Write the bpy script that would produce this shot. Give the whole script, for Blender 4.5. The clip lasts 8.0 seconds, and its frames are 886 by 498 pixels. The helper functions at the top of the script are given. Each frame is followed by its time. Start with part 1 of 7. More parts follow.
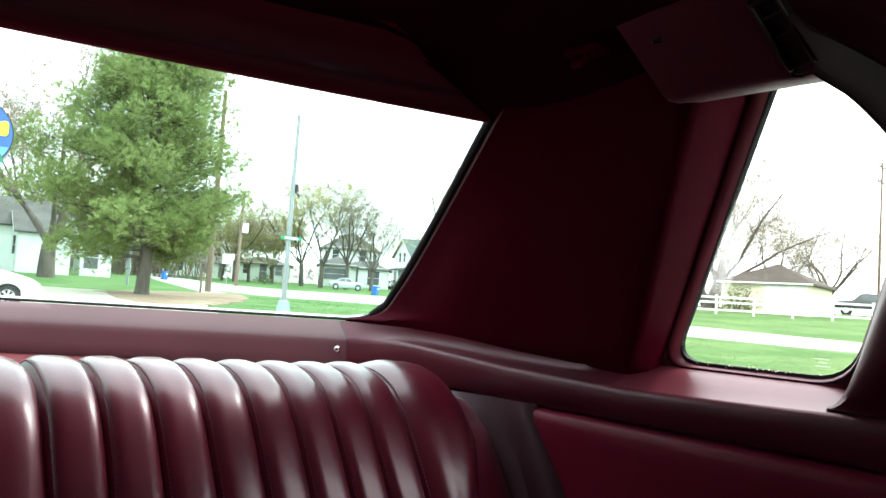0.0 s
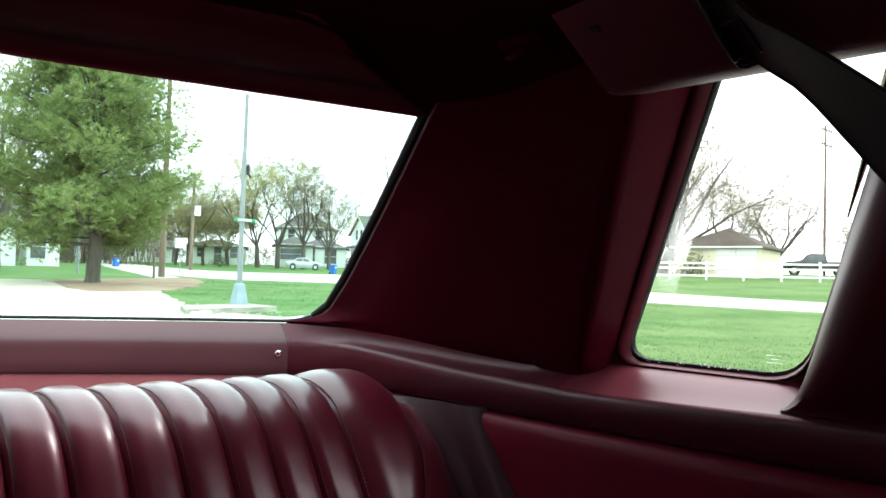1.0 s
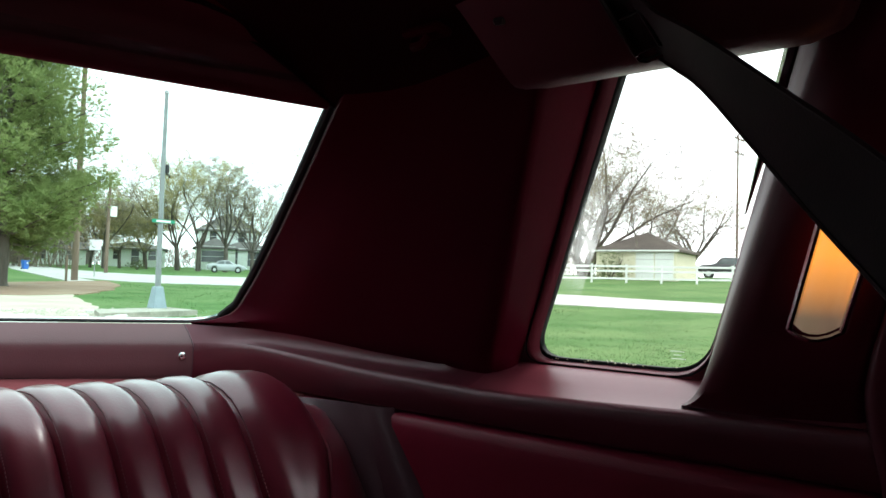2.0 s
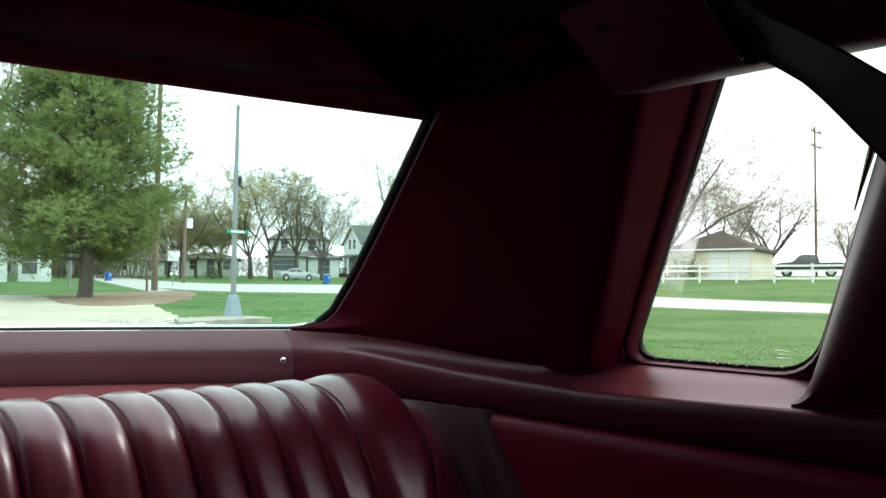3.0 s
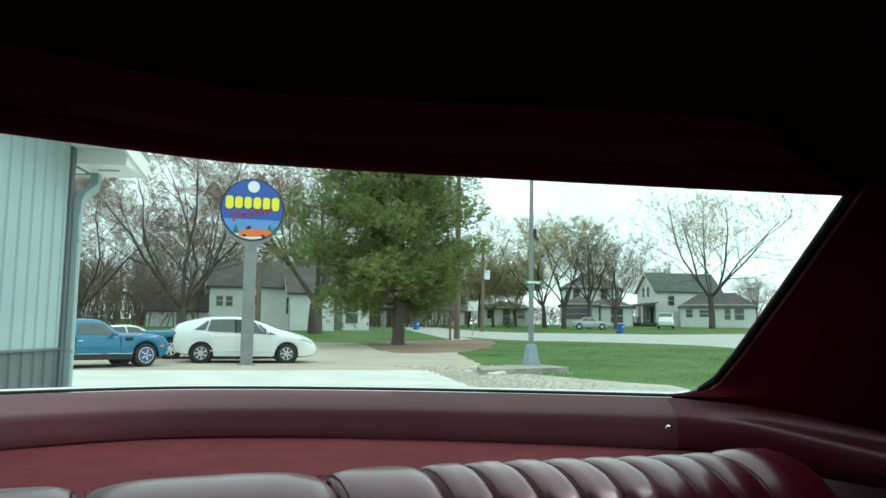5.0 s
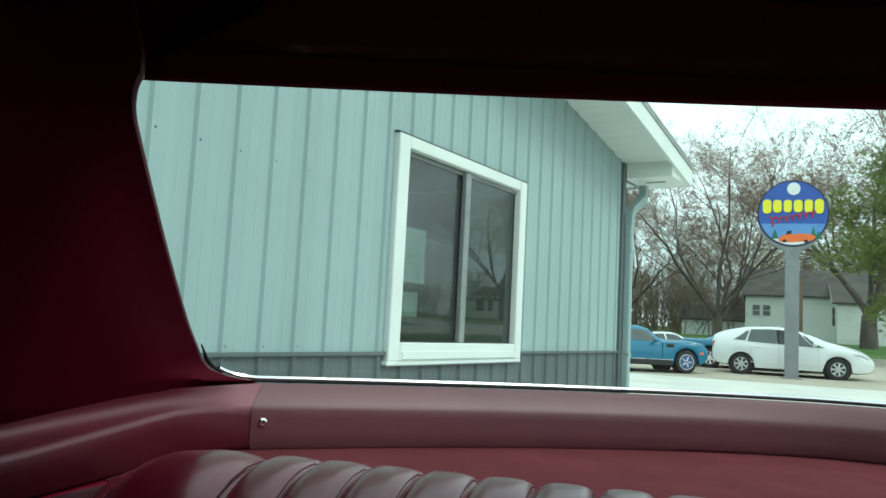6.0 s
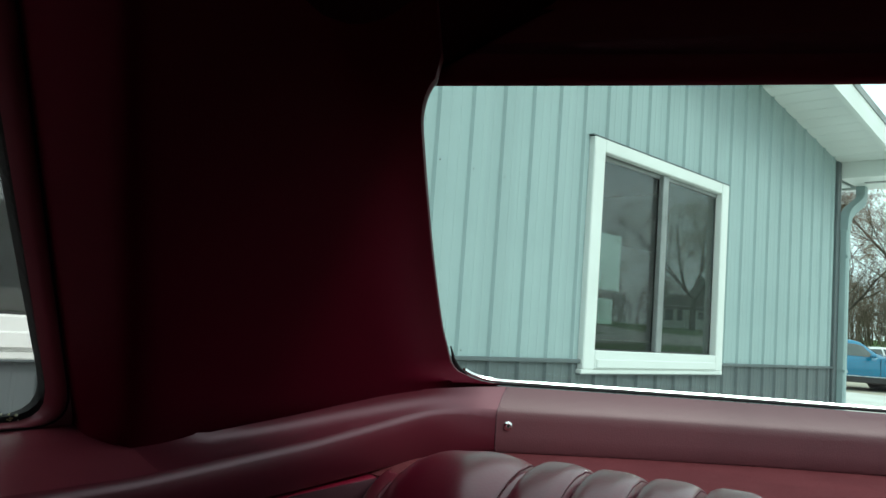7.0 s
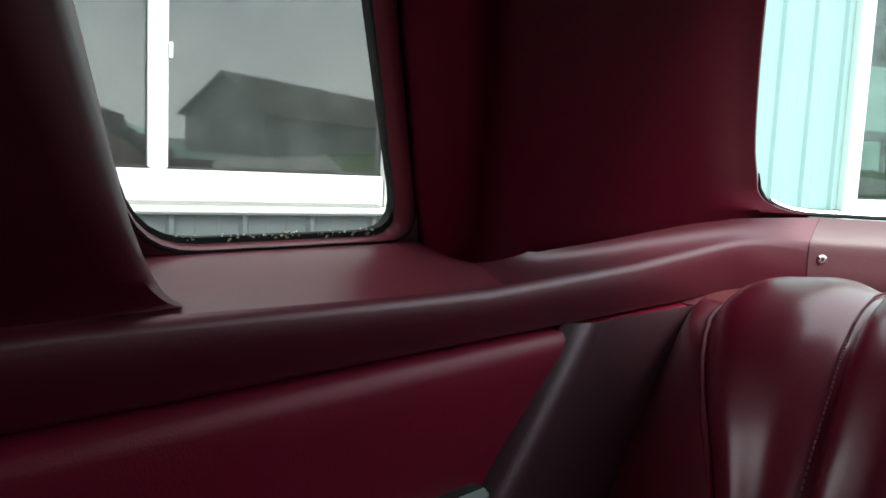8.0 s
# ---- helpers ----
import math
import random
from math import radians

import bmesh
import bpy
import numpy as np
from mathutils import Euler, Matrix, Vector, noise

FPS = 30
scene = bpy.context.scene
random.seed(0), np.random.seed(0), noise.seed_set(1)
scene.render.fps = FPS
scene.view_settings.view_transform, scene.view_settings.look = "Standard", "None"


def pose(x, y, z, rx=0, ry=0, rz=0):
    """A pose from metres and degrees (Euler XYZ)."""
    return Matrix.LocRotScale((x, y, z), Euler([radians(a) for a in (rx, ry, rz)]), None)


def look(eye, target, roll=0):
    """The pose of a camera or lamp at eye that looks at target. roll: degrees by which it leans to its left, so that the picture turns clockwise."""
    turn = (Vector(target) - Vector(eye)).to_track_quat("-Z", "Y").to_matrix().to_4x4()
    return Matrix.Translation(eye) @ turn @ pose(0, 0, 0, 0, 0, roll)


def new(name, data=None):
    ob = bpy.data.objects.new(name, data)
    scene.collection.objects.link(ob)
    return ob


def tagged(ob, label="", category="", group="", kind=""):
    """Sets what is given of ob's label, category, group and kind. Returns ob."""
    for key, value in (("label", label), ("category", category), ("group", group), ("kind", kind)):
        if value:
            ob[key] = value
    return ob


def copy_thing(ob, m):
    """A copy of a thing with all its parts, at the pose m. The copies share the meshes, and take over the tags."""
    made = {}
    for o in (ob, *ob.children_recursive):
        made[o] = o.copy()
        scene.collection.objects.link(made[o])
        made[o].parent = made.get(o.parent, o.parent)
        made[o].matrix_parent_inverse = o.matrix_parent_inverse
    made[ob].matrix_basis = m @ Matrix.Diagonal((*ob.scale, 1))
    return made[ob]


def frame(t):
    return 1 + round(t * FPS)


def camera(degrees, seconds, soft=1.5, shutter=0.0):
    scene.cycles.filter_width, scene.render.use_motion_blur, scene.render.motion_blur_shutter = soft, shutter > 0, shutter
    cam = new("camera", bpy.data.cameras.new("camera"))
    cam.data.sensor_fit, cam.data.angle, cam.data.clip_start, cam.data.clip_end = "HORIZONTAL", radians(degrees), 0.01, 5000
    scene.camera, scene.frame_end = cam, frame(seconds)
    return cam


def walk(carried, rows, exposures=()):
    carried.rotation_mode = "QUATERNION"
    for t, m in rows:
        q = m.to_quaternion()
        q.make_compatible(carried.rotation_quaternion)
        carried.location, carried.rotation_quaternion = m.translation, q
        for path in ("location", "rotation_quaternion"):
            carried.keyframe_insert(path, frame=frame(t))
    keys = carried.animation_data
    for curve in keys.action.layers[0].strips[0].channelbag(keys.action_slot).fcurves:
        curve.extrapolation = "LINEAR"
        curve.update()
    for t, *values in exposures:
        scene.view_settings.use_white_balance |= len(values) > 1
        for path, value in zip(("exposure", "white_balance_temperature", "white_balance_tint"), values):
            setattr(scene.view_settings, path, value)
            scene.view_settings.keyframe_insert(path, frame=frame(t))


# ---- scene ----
cam = camera(59.38, 8.0, soft=1.55)
PATH = [
    (0, pose(0.0193, 0.0722, 1.1233, 93.905, -3.883, -40.876)),
    (0.5, pose(0.0371, 0.1002, 1.1419, 91.102, -1.362, -39.745)),
    (1, pose(0.0566, 0.0900, 1.1508, 92.204, -1.622, -43.916)),
    (1.5, pose(0.0761, 0.0814, 1.1495, 92.571, -1.570, -49.013)),
    (1.7, pose(0.0786, 0.0843, 1.1482, 92.584, -1.591, -49.411)),
    (2.8, pose(0.0597, 0.0947, 1.1437, 92.490, -0.738, -46.617)),
    (3, pose(0.0466, 0.0969, 1.1457, 92.796, -0.517, -44.369)),
    (3.5, pose(0.0078, 0.0997, 1.1579, 94.045, -0.625, -38.286)),
    (4, pose(-0.0246, 0.1060, 1.1641, 95.966, -0.867, -31.030)),
    (4.2, pose(-0.0173, 0.1046, 1.1638, 96.296, -0.814, -30.514)),
    (5.3, pose(-0.1213, 0.1366, 1.1699, 95.783, -0.777, -12.008)),
    (5.5, pose(-0.1580, 0.1689, 1.1681, 95.556, -1.756, -0.788)),
    (6, pose(-0.2134, 0.2082, 1.1585, 95.527, -2.942, 14.612)),
    (6.5, pose(-0.2417, 0.2021, 1.1668, 95.978, -3.610, 21.536)),
    (7, pose(-0.2731, 0.1969, 1.1533, 95.147, -4.244, 28.032)),
    (7.5, pose(-0.3091, 0.1870, 1.1397, 90.659, -4.454, 35.926)),
    (8, pose(-0.3377, 0.1774, 1.1236, 83.772, -2.572, 44.192)),
]
EXPOSURES = [(0, 1.5), (0.5, 1.32), (1.0, 1.2), (1.7, 0.88), (3.0, 0.55), (4.0, 0.15), (5.5, -0.2), (7.0, -0.15), (7.5, 0.25), (8.0, 0.95)]
walk(cam, PATH, EXPOSURES)

# daylight: thin bright overcast
world = bpy.data.worlds.new("overcast_sky")
scene.world = world
world.use_nodes = True
wn = world.node_tree
wn.nodes.clear()
w_out = wn.nodes.new("ShaderNodeOutputWorld")
w_bg = wn.nodes.new("ShaderNodeBackground")
w_bg.inputs["Strength"].default_value = 0.15
w_sky = wn.nodes.new("ShaderNodeTexSky")
w_sky.sky_type = "NISHITA"
w_sky.sun_disc = False
w_sky.sun_elevation = radians(44)
w_sky.sun_rotation = radians(96)
w_sky.dust_density = 3.0
w_co = wn.nodes.new("ShaderNodeTexCoord")
w_map = wn.nodes.new("ShaderNodeMapping")
w_map.inputs["Scale"].default_value = (1.0, 1.0, 3.2)
w_noise = wn.nodes.new("ShaderNodeTexNoise")
w_noise.inputs["Scale"].default_value = 2.6
w_noise.inputs["Detail"].default_value = 6.0
w_ramp = wn.nodes.new("ShaderNodeValToRGB")
w_ramp.color_ramp.elements[0].position, w_ramp.color_ramp.elements[1].position = 0.3, 0.72
w_ramp.color_ramp.elements[0].color = (10.5, 11.2, 12.0, 1)
w_ramp.color_ramp.elements[1].color = (17.0, 17.2, 17.4, 1)
w_mix = wn.nodes.new("ShaderNodeMix")
w_mix.data_type = "RGBA"
w_mix.inputs[0].default_value = 0.88
wn.links.new(w_co.outputs["Generated"], w_map.inputs["Vector"])
wn.links.new(w_map.outputs["Vector"], w_noise.inputs["Vector"])
wn.links.new(w_noise.outputs["Fac"], w_ramp.inputs["Fac"])
wn.links.new(w_sky.outputs["Color"], w_mix.inputs[6])
wn.links.new(w_ramp.outputs["Color"], w_mix.inputs[7])
wn.links.new(w_mix.outputs[2], w_bg.inputs["Color"])
wn.links.new(w_bg.outputs["Background"], w_out.inputs["Surface"])

sun = new("sun", bpy.data.lights.new("sun", "SUN"))
sun.data.energy, sun.data.angle, sun.data.color = 1.5, radians(20), (1.0, 0.96, 0.9)
sun.matrix_world = look((0, 0, 50), (0 - 36, 0 + 4, 50 - 35))

# ---- materials ----
def M(name, c1, c2=None, scale=3.0, rough=0.6, rough2=None, bump=0.0, bscale=60.0, metal=0.0, fine=0.25, coat=0.0, rand=0.0,
      spec=0.5, stretch=(1, 1, 1), coords="Object", thin=0.0, coat_rough=0.04, tint=None):
    """A surface with blotches at one scale, grain at another, fine relief and uneven gloss."""
    m = bpy.data.materials.new(name)
    m.use_nodes = True
    t = m.node_tree
    b = t.nodes["Principled BSDF"]
    c2 = c2 or tuple(0.8 * v for v in c1)
    co = t.nodes.new("ShaderNodeTexCoord")
    mp = t.nodes.new("ShaderNodeMapping")
    mp.inputs["Scale"].default_value = stretch
    t.links.new(co.outputs[coords], mp.inputs["Vector"])
    n1 = t.nodes.new("ShaderNodeTexNoise")
    n1.inputs["Scale"].default_value, n1.inputs["Detail"].default_value = scale, 5
    n2 = t.nodes.new("ShaderNodeTexNoise")
    n2.inputs["Scale"].default_value, n2.inputs["Detail"].default_value = bscale, 3
    for n in (n1, n2):
        t.links.new(mp.outputs["Vector"], n.inputs["Vector"])
    add = t.nodes.new("ShaderNodeMath")
    add.operation = "MULTIPLY_ADD"
    add.inputs[1].default_value = fine
    t.links.new(n2.outputs["Fac"], add.inputs[0])
    t.links.new(n1.outputs["Fac"], add.inputs[2])
    r = t.nodes.new("ShaderNodeValToRGB")
    r.color_ramp.elements[0].position, r.color_ramp.elements[1].position = 0.36 + fine * 0.4, 0.64 + fine * 0.55
    r.color_ramp.elements[0].color, r.color_ramp.elements[1].color = (*c1, 1), (*c2, 1)
    t.links.new(add.outputs[0], r.inputs["Fac"])
    col = r.outputs["Color"]
    if rand:
        oi = t.nodes.new("ShaderNodeObjectInfo")
        mr = t.nodes.new("ShaderNodeMapRange")
        mr.inputs[3].default_value, mr.inputs[4].default_value = 1 - rand, 1 + rand
        t.links.new(oi.outputs["Random"], mr.inputs[0])
        hv = t.nodes.new("ShaderNodeHueSaturation")
        t.links.new(mr.outputs[0], hv.inputs["Value"])
        t.links.new(col, hv.inputs["Color"])
        col = hv.outputs["Color"]
    t.links.new(col, b.inputs["Base Color"])
    rr = t.nodes.new("ShaderNodeMapRange")
    rr.inputs[3].default_value, rr.inputs[4].default_value = rough, rough2 if rough2 is not None else min(1, rough * 1.25)
    t.links.new(n1.outputs["Fac"], rr.inputs[0])
    t.links.new(rr.outputs[0], b.inputs["Roughness"])
    b.inputs["Metallic"].default_value = metal
    b.inputs["Coat Weight"].default_value = coat
    b.inputs["Coat Roughness"].default_value = coat_rough
    b.inputs["Specular IOR Level"].default_value = spec
    if tint:
        b.inputs["Specular Tint"].default_value = (*tint, 1)
    if bump:
        bp = t.nodes.new("ShaderNodeBump")
        bp.inputs["Strength"].default_value, bp.inputs["Distance"].default_value = min(1.0, bump), 0.002
        t.links.new(n2.outputs["Fac"], bp.inputs["Height"])
        t.links.new(bp.outputs["Normal"], b.inputs["Normal"])
    if thin:
        tl = t.nodes.new("ShaderNodeBsdfTranslucent")
        mx = t.nodes.new("ShaderNodeMixShader")
        mx.inputs[0].default_value = thin
        t.links.new(col, tl.inputs["Color"])
        t.links.new(b.outputs[0], mx.inputs[1])
        t.links.new(tl.outputs[0], mx.inputs[2])
        t.links.new(mx.outputs[0], t.nodes["Material Output"].inputs["Surface"])
    return m


def glass(name, tint, rough=0.0, f0=0.06, dirt=0.0, top=0.9, film=0.0):
    """A thin pane: tinted see-through with a Fresnel gloss, and a film of dust."""
    m = bpy.data.materials.new(name)
    m.use_nodes = True
    t = m.node_tree
    t.nodes.clear()
    out = t.nodes.new("ShaderNodeOutputMaterial")
    tr = t.nodes.new("ShaderNodeBsdfTransparent")
    tr.inputs["Color"].default_value = (*tint, 1)
    gl = t.nodes.new("ShaderNodeBsdfGlossy")
    gl.inputs["Roughness"].default_value = rough
    lw = t.nodes.new("ShaderNodeLayerWeight")
    lw.inputs["Blend"].default_value = 0.5
    pw = t.nodes.new("ShaderNodeMath")
    pw.operation = "POWER"
    pw.inputs[1].default_value = 6.0
    t.links.new(lw.outputs["Facing"], pw.inputs[0])
    fr = t.nodes.new("ShaderNodeMapRange")
    fr.inputs[3].default_value, fr.inputs[4].default_value = f0, top
    t.links.new(pw.outputs[0], fr.inputs[0])
    mx = t.nodes.new("ShaderNodeMixShader")
    t.links.new(fr.outputs[0], mx.inputs[0])
    t.links.new(tr.outputs[0], mx.inputs[1])
    t.links.new(gl.outputs[0], mx.inputs[2])
    last = mx
    if dirt:
        df = t.nodes.new("ShaderNodeBsdfDiffuse")
        df.inputs["Color"].default_value = (0.6, 0.6, 0.58, 1)
        co = t.nodes.new("ShaderNodeTexCoord")
        ns = t.nodes.new("ShaderNodeTexNoise")
        ns.inputs["Scale"].default_value, ns.inputs["Detail"].default_value = 9.0, 4
        t.links.new(co.outputs["Object"], ns.inputs["Vector"])
        mr = t.nodes.new("ShaderNodeMapRange")
        mr.inputs[1].default_value, mr.inputs[2].default_value = 0.45, 0.8
        mr.inputs[3].default_value, mr.inputs[4].default_value = film, dirt
        t.links.new(ns.outputs["Fac"], mr.inputs[0])
        m2 = t.nodes.new("ShaderNodeMixShader")
        t.links.new(mr.outputs[0], m2.inputs[0])
        t.links.new(mx.outputs[0], m2.inputs[1])
        t.links.new(df.outputs[0], m2.inputs[2])
        last = m2
    t.links.new(last.outputs[0], out.inputs["Surface"])
    return m


VINYL = M("maroon_vinyl", (0.165, 0.007, 0.024), (0.138, 0.006, 0.019), 6, 0.36, 0.44, bump=0.12, bscale=900, fine=0.15, spec=0.3, tint=(1.0, 0.5, 0.6))
# Darker copy of the maroon vinyl, with the shade of its places in the colour.
VINYL_SAIL = M("shaded_maroon_vinyl", (0.060, 0.0022, 0.0090), (0.050, 0.0018, 0.0075), 5, 0.5, 0.6, bump=0.12, bscale=800, fine=0.15, spec=0.02, tint=(1.0, 0.4, 0.5))
LEATHER = M("maroon_leather", (0.125, 0.005, 0.018), (0.098, 0.004, 0.014), 9, 0.33, 0.40, bump=0.06, bscale=420, fine=0.2, spec=0.6, coat=0.6, coat_rough=0.21, tint=(1.0, 0.6, 0.72))
RAIL = M("rose_trim_plastic", (0.142, 0.050, 0.062), (0.120, 0.042, 0.053), 7, 0.32, 0.44, bump=0.12, bscale=700, fine=0.15)
SHELF = M("red_carpet_board", (0.155, 0.034, 0.041), (0.125, 0.027, 0.033), 14, 0.9, 1.0, bump=0.6, bscale=1500, fine=0.4, spec=0.1)
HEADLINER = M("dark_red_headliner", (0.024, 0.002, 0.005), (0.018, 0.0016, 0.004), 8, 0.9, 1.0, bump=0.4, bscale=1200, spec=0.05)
BLACKISH = M("dark_brown_vinyl", (0.050, 0.016, 0.023), (0.038, 0.012, 0.018), 9, 0.36, 0.46, bump=0.1, bscale=600, spec=0.8, tint=(1.0, 0.7, 0.8))
BELT = M("dark_webbing", (0.030, 0.011, 0.015), (0.022, 0.009, 0.012), 20, 0.75, 0.85, bump=0.25, bscale=900, spec=0.2)
RUBBER = M("black_rubber", (0.012, 0.013, 0.014), (0.02, 0.021, 0.022), 25, 0.6, 0.8, bump=0.3, bscale=300, spec=0.2)
CHROME = M("chrome", (0.78, 0.79, 0.8), (0.7, 0.71, 0.72), 12, 0.1, 0.2, metal=1.0, bscale=200)
STITCH = M("red_thread", (0.19, 0.055, 0.075), (0.15, 0.045, 0.06), 40, 0.7)
PIPING = M("maroon_piping", (0.12, 0.007, 0.019), (0.10, 0.006, 0.016), 30, 0.42, 0.5, spec=0.25, tint=(1.0, 0.6, 0.7))
DARK = M("black_plastic", (0.010, 0.010, 0.011), (0.016, 0.016, 0.017), 20, 0.35, 0.5, bump=0.1, bscale=400)
GLASS_REAR = glass("green_tinted_rear_glass", (0.68, 0.89, 0.84), f0=0.012, dirt=0.03, top=0.22)
GLASS_SIDE = glass("clear_side_glass", (0.90, 0.93, 0.91), f0=0.02, dirt=0.07, top=0.6)
GLASS_BLDG = glass("window_glass", (0.60, 0.66, 0.65), rough=0.02, f0=0.085, dirt=0.06, film=0.022)

CONCRETE = M("pale_concrete", (0.62, 0.61, 0.57), (0.52, 0.51, 0.47), 0.8, 0.9, 1.0, bump=0.5, bscale=30, fine=0.4)
GRAVEL = M("pale_gravel", (0.47, 0.43, 0.36), (0.35, 0.32, 0.265), 0.9, 0.95, 1.0, bump=1.0, bscale=9, fine=0.7)
DIRT = M("packed_dirt", (0.44, 0.39, 0.31), (0.36, 0.315, 0.245), 0.5, 0.95, 1.0, bump=0.8, bscale=14, fine=0.5)
MULCH = M("red_brown_mulch", (0.19, 0.105, 0.066), (0.26, 0.185, 0.125), 0.5, 0.95, 1.0, bump=1.0, bscale=20, fine=0.6)
GRASS = M("spring_grass", (0.055, 0.125, 0.036), (0.115, 0.178, 0.070), 0.28, 0.9, 1.0, bump=1.0, bscale=7, fine=0.8, spec=0.1, thin=0.35)
ROAD = M("pale_asphalt", (0.42, 0.41, 0.385), (0.35, 0.342, 0.32), 0.6, 0.9, 1.0, bump=0.4, bscale=25, fine=0.4)
SIDING = M("grey_green_steel", (0.318, 0.408, 0.412), (0.292, 0.382, 0.386), 1.2, 0.42, 0.55, bump=0.08, bscale=60, fine=0.2, rand=0.03)
WAINSCOT = M("slate_steel", (0.105, 0.125, 0.13), (0.09, 0.108, 0.115), 1.2, 0.4, 0.5, bump=0.08, bscale=60, fine=0.2, rand=0.04)
WHITE = M("white_vinyl", (0.74, 0.76, 0.74), (0.68, 0.70, 0.68), 2.0, 0.4, 0.55, bump=0.05, bscale=90)
WHITE_OLD = M("weathered_white_siding", (0.80, 0.82, 0.81), (0.72, 0.74, 0.73), 0.8, 0.6, 0.75, bump=0.2, bscale=30)
PAPER = M("pale_card", (0.62, 0.72, 0.70), (0.56, 0.66, 0.64), 5, 0.8)
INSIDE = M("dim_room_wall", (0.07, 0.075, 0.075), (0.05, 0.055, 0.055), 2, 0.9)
SHINGLE = M("grey_shingles", (0.125, 0.115, 0.108), (0.088, 0.082, 0.078), 1.0, 0.9, 1.0, bump=1.0, bscale=8, fine=0.5)
SHINGLE_BROWN = M("brown_shingles", (0.088, 0.070, 0.057), (0.066, 0.052, 0.043), 1.0, 0.9, 1.0, bump=1.0, bscale=8, fine=0.5)
CREAM = M("cream_siding", (0.72, 0.67, 0.50), (0.65, 0.61, 0.46), 0.7, 0.65, 0.8, bump=0.1, bscale=20)
POLE = M("grey_painted_steel", (0.24, 0.25, 0.255), (0.19, 0.20, 0.205), 3.0, 0.5, 0.65, bump=0.1, bscale=50)
GALV = M("galvanised_steel", (0.34, 0.35, 0.35), (0.26, 0.27, 0.27), 4.0, 0.45, 0.6, metal=0.6, bscale=40)
WOOD_POLE = M("weathered_timber", (0.225, 0.16, 0.118), (0.15, 0.105, 0.078), 3.0, 0.85, 0.95, bump=0.8, bscale=30, stretch=(1, 1, 0.12))
BARK = M("grey_brown_bark", (0.13, 0.108, 0.09), (0.07, 0.058, 0.048), 2.5, 0.9, 1.0, bump=1.0, bscale=16, stretch=(1, 1, 0.3))
TWIG = M("grey_twigs", (0.25, 0.21, 0.175), (0.19, 0.16, 0.13), 2.0, 0.9, 1.0)
TWIG_GOLD = M("budding_twigs", (0.36, 0.31, 0.15), (0.28, 0.24, 0.12), 2.0, 0.9, 1.0)
BUD = M("pale_buds", (0.46, 0.44, 0.18), (0.36, 0.34, 0.14), 1.0, 0.8, 0.9, thin=0.4)
BUD_RED = M("rusty_buds", (0.34, 0.20, 0.13), (0.26, 0.165, 0.11), 1.0, 0.8, 0.9, thin=0.4)
NEEDLE = M("pine_needles", (0.215, 0.280, 0.098), (0.300, 0.350, 0.140), 0.6, 0.75, 0.9, fine=0.5, bscale=4, spec=0.2, thin=0.5)
GRIME = M("mossy_grime", (0.40, 0.38, 0.20), (0.60, 0.60, 0.50), 300, 0.9, thin=0.6)
SMEAR = bpy.data.materials.new("dust_smear")
SMEAR.use_nodes = True
st = SMEAR.node_tree
st.nodes.remove(st.nodes["Principled BSDF"])
sb = st.nodes.new("ShaderNodeMixShader")
s_clear = st.nodes.new("ShaderNodeBsdfTransparent")
s_dust = st.nodes.new("ShaderNodeBsdfTranslucent")
s_dust.inputs["Color"].default_value = (0.85, 0.86, 0.86, 1)
st.links.new(s_clear.outputs[0], sb.inputs[1])
st.links.new(s_dust.outputs[0], sb.inputs[2])
st.links.new(sb.outputs[0], st.nodes["Material Output"].inputs["Surface"])
sc_ = st.nodes.new("ShaderNodeTexCoord")
sv_ = st.nodes.new("ShaderNodeMapping")
sv_.inputs["Location"].default_value = (-1.0, -1.0, -1.0)
sv_.inputs["Scale"].default_value = (2.0, 2.0, 2.0)
sg_ = st.nodes.new("ShaderNodeTexGradient")
sg_.gradient_type = "SPHERICAL"
sn_ = st.nodes.new("ShaderNodeTexNoise")
sn_.inputs["Scale"].default_value = 60.0
sm_ = st.nodes.new("ShaderNodeMath")
sm_.operation = "MULTIPLY"
sh_ = st.nodes.new("ShaderNodeMath")
sh_.operation = "MULTIPLY"
sh_.inputs[1].default_value = 0.55
st.links.new(sc_.outputs["Generated"], sv_.inputs["Vector"])
st.links.new(sv_.outputs["Vector"], sg_.inputs["Vector"])
st.links.new(sc_.outputs["Object"], sn_.inputs["Vector"])
st.links.new(sg_.outputs["Fac"], sm_.inputs[0])
st.links.new(sn_.outputs["Fac"], sm_.inputs[1])
st.links.new(sm_.outputs[0], sh_.inputs[0])
st.links.new(sh_.outputs[0], sb.inputs[0])
ETCH = M("etched_glass", (0.8, 0.82, 0.82), (0.7, 0.72, 0.72), 50, 0.9, thin=0.95, spec=0.0)
HEADER = M("maroon_header_vinyl", (0.105, 0.007, 0.021), (0.088, 0.006, 0.017), 6, 0.5, 0.6, bump=0.1, bscale=900, spec=0.22, tint=(1.0, 0.6, 0.7))
# Lighter copy of the ledge vinyl: window light is put into the colour.
LEDGE_LIT = M("lit_ledge_vinyl", (0.135, 0.022, 0.034), (0.110, 0.016, 0.027), 6, 0.32, 0.40, bump=0.06, bscale=900, fine=0.15, spec=0.7, tint=(1.0, 0.75, 0.82))
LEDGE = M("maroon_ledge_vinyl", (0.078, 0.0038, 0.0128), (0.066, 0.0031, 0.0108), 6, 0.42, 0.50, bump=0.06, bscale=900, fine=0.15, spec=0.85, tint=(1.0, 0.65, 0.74))
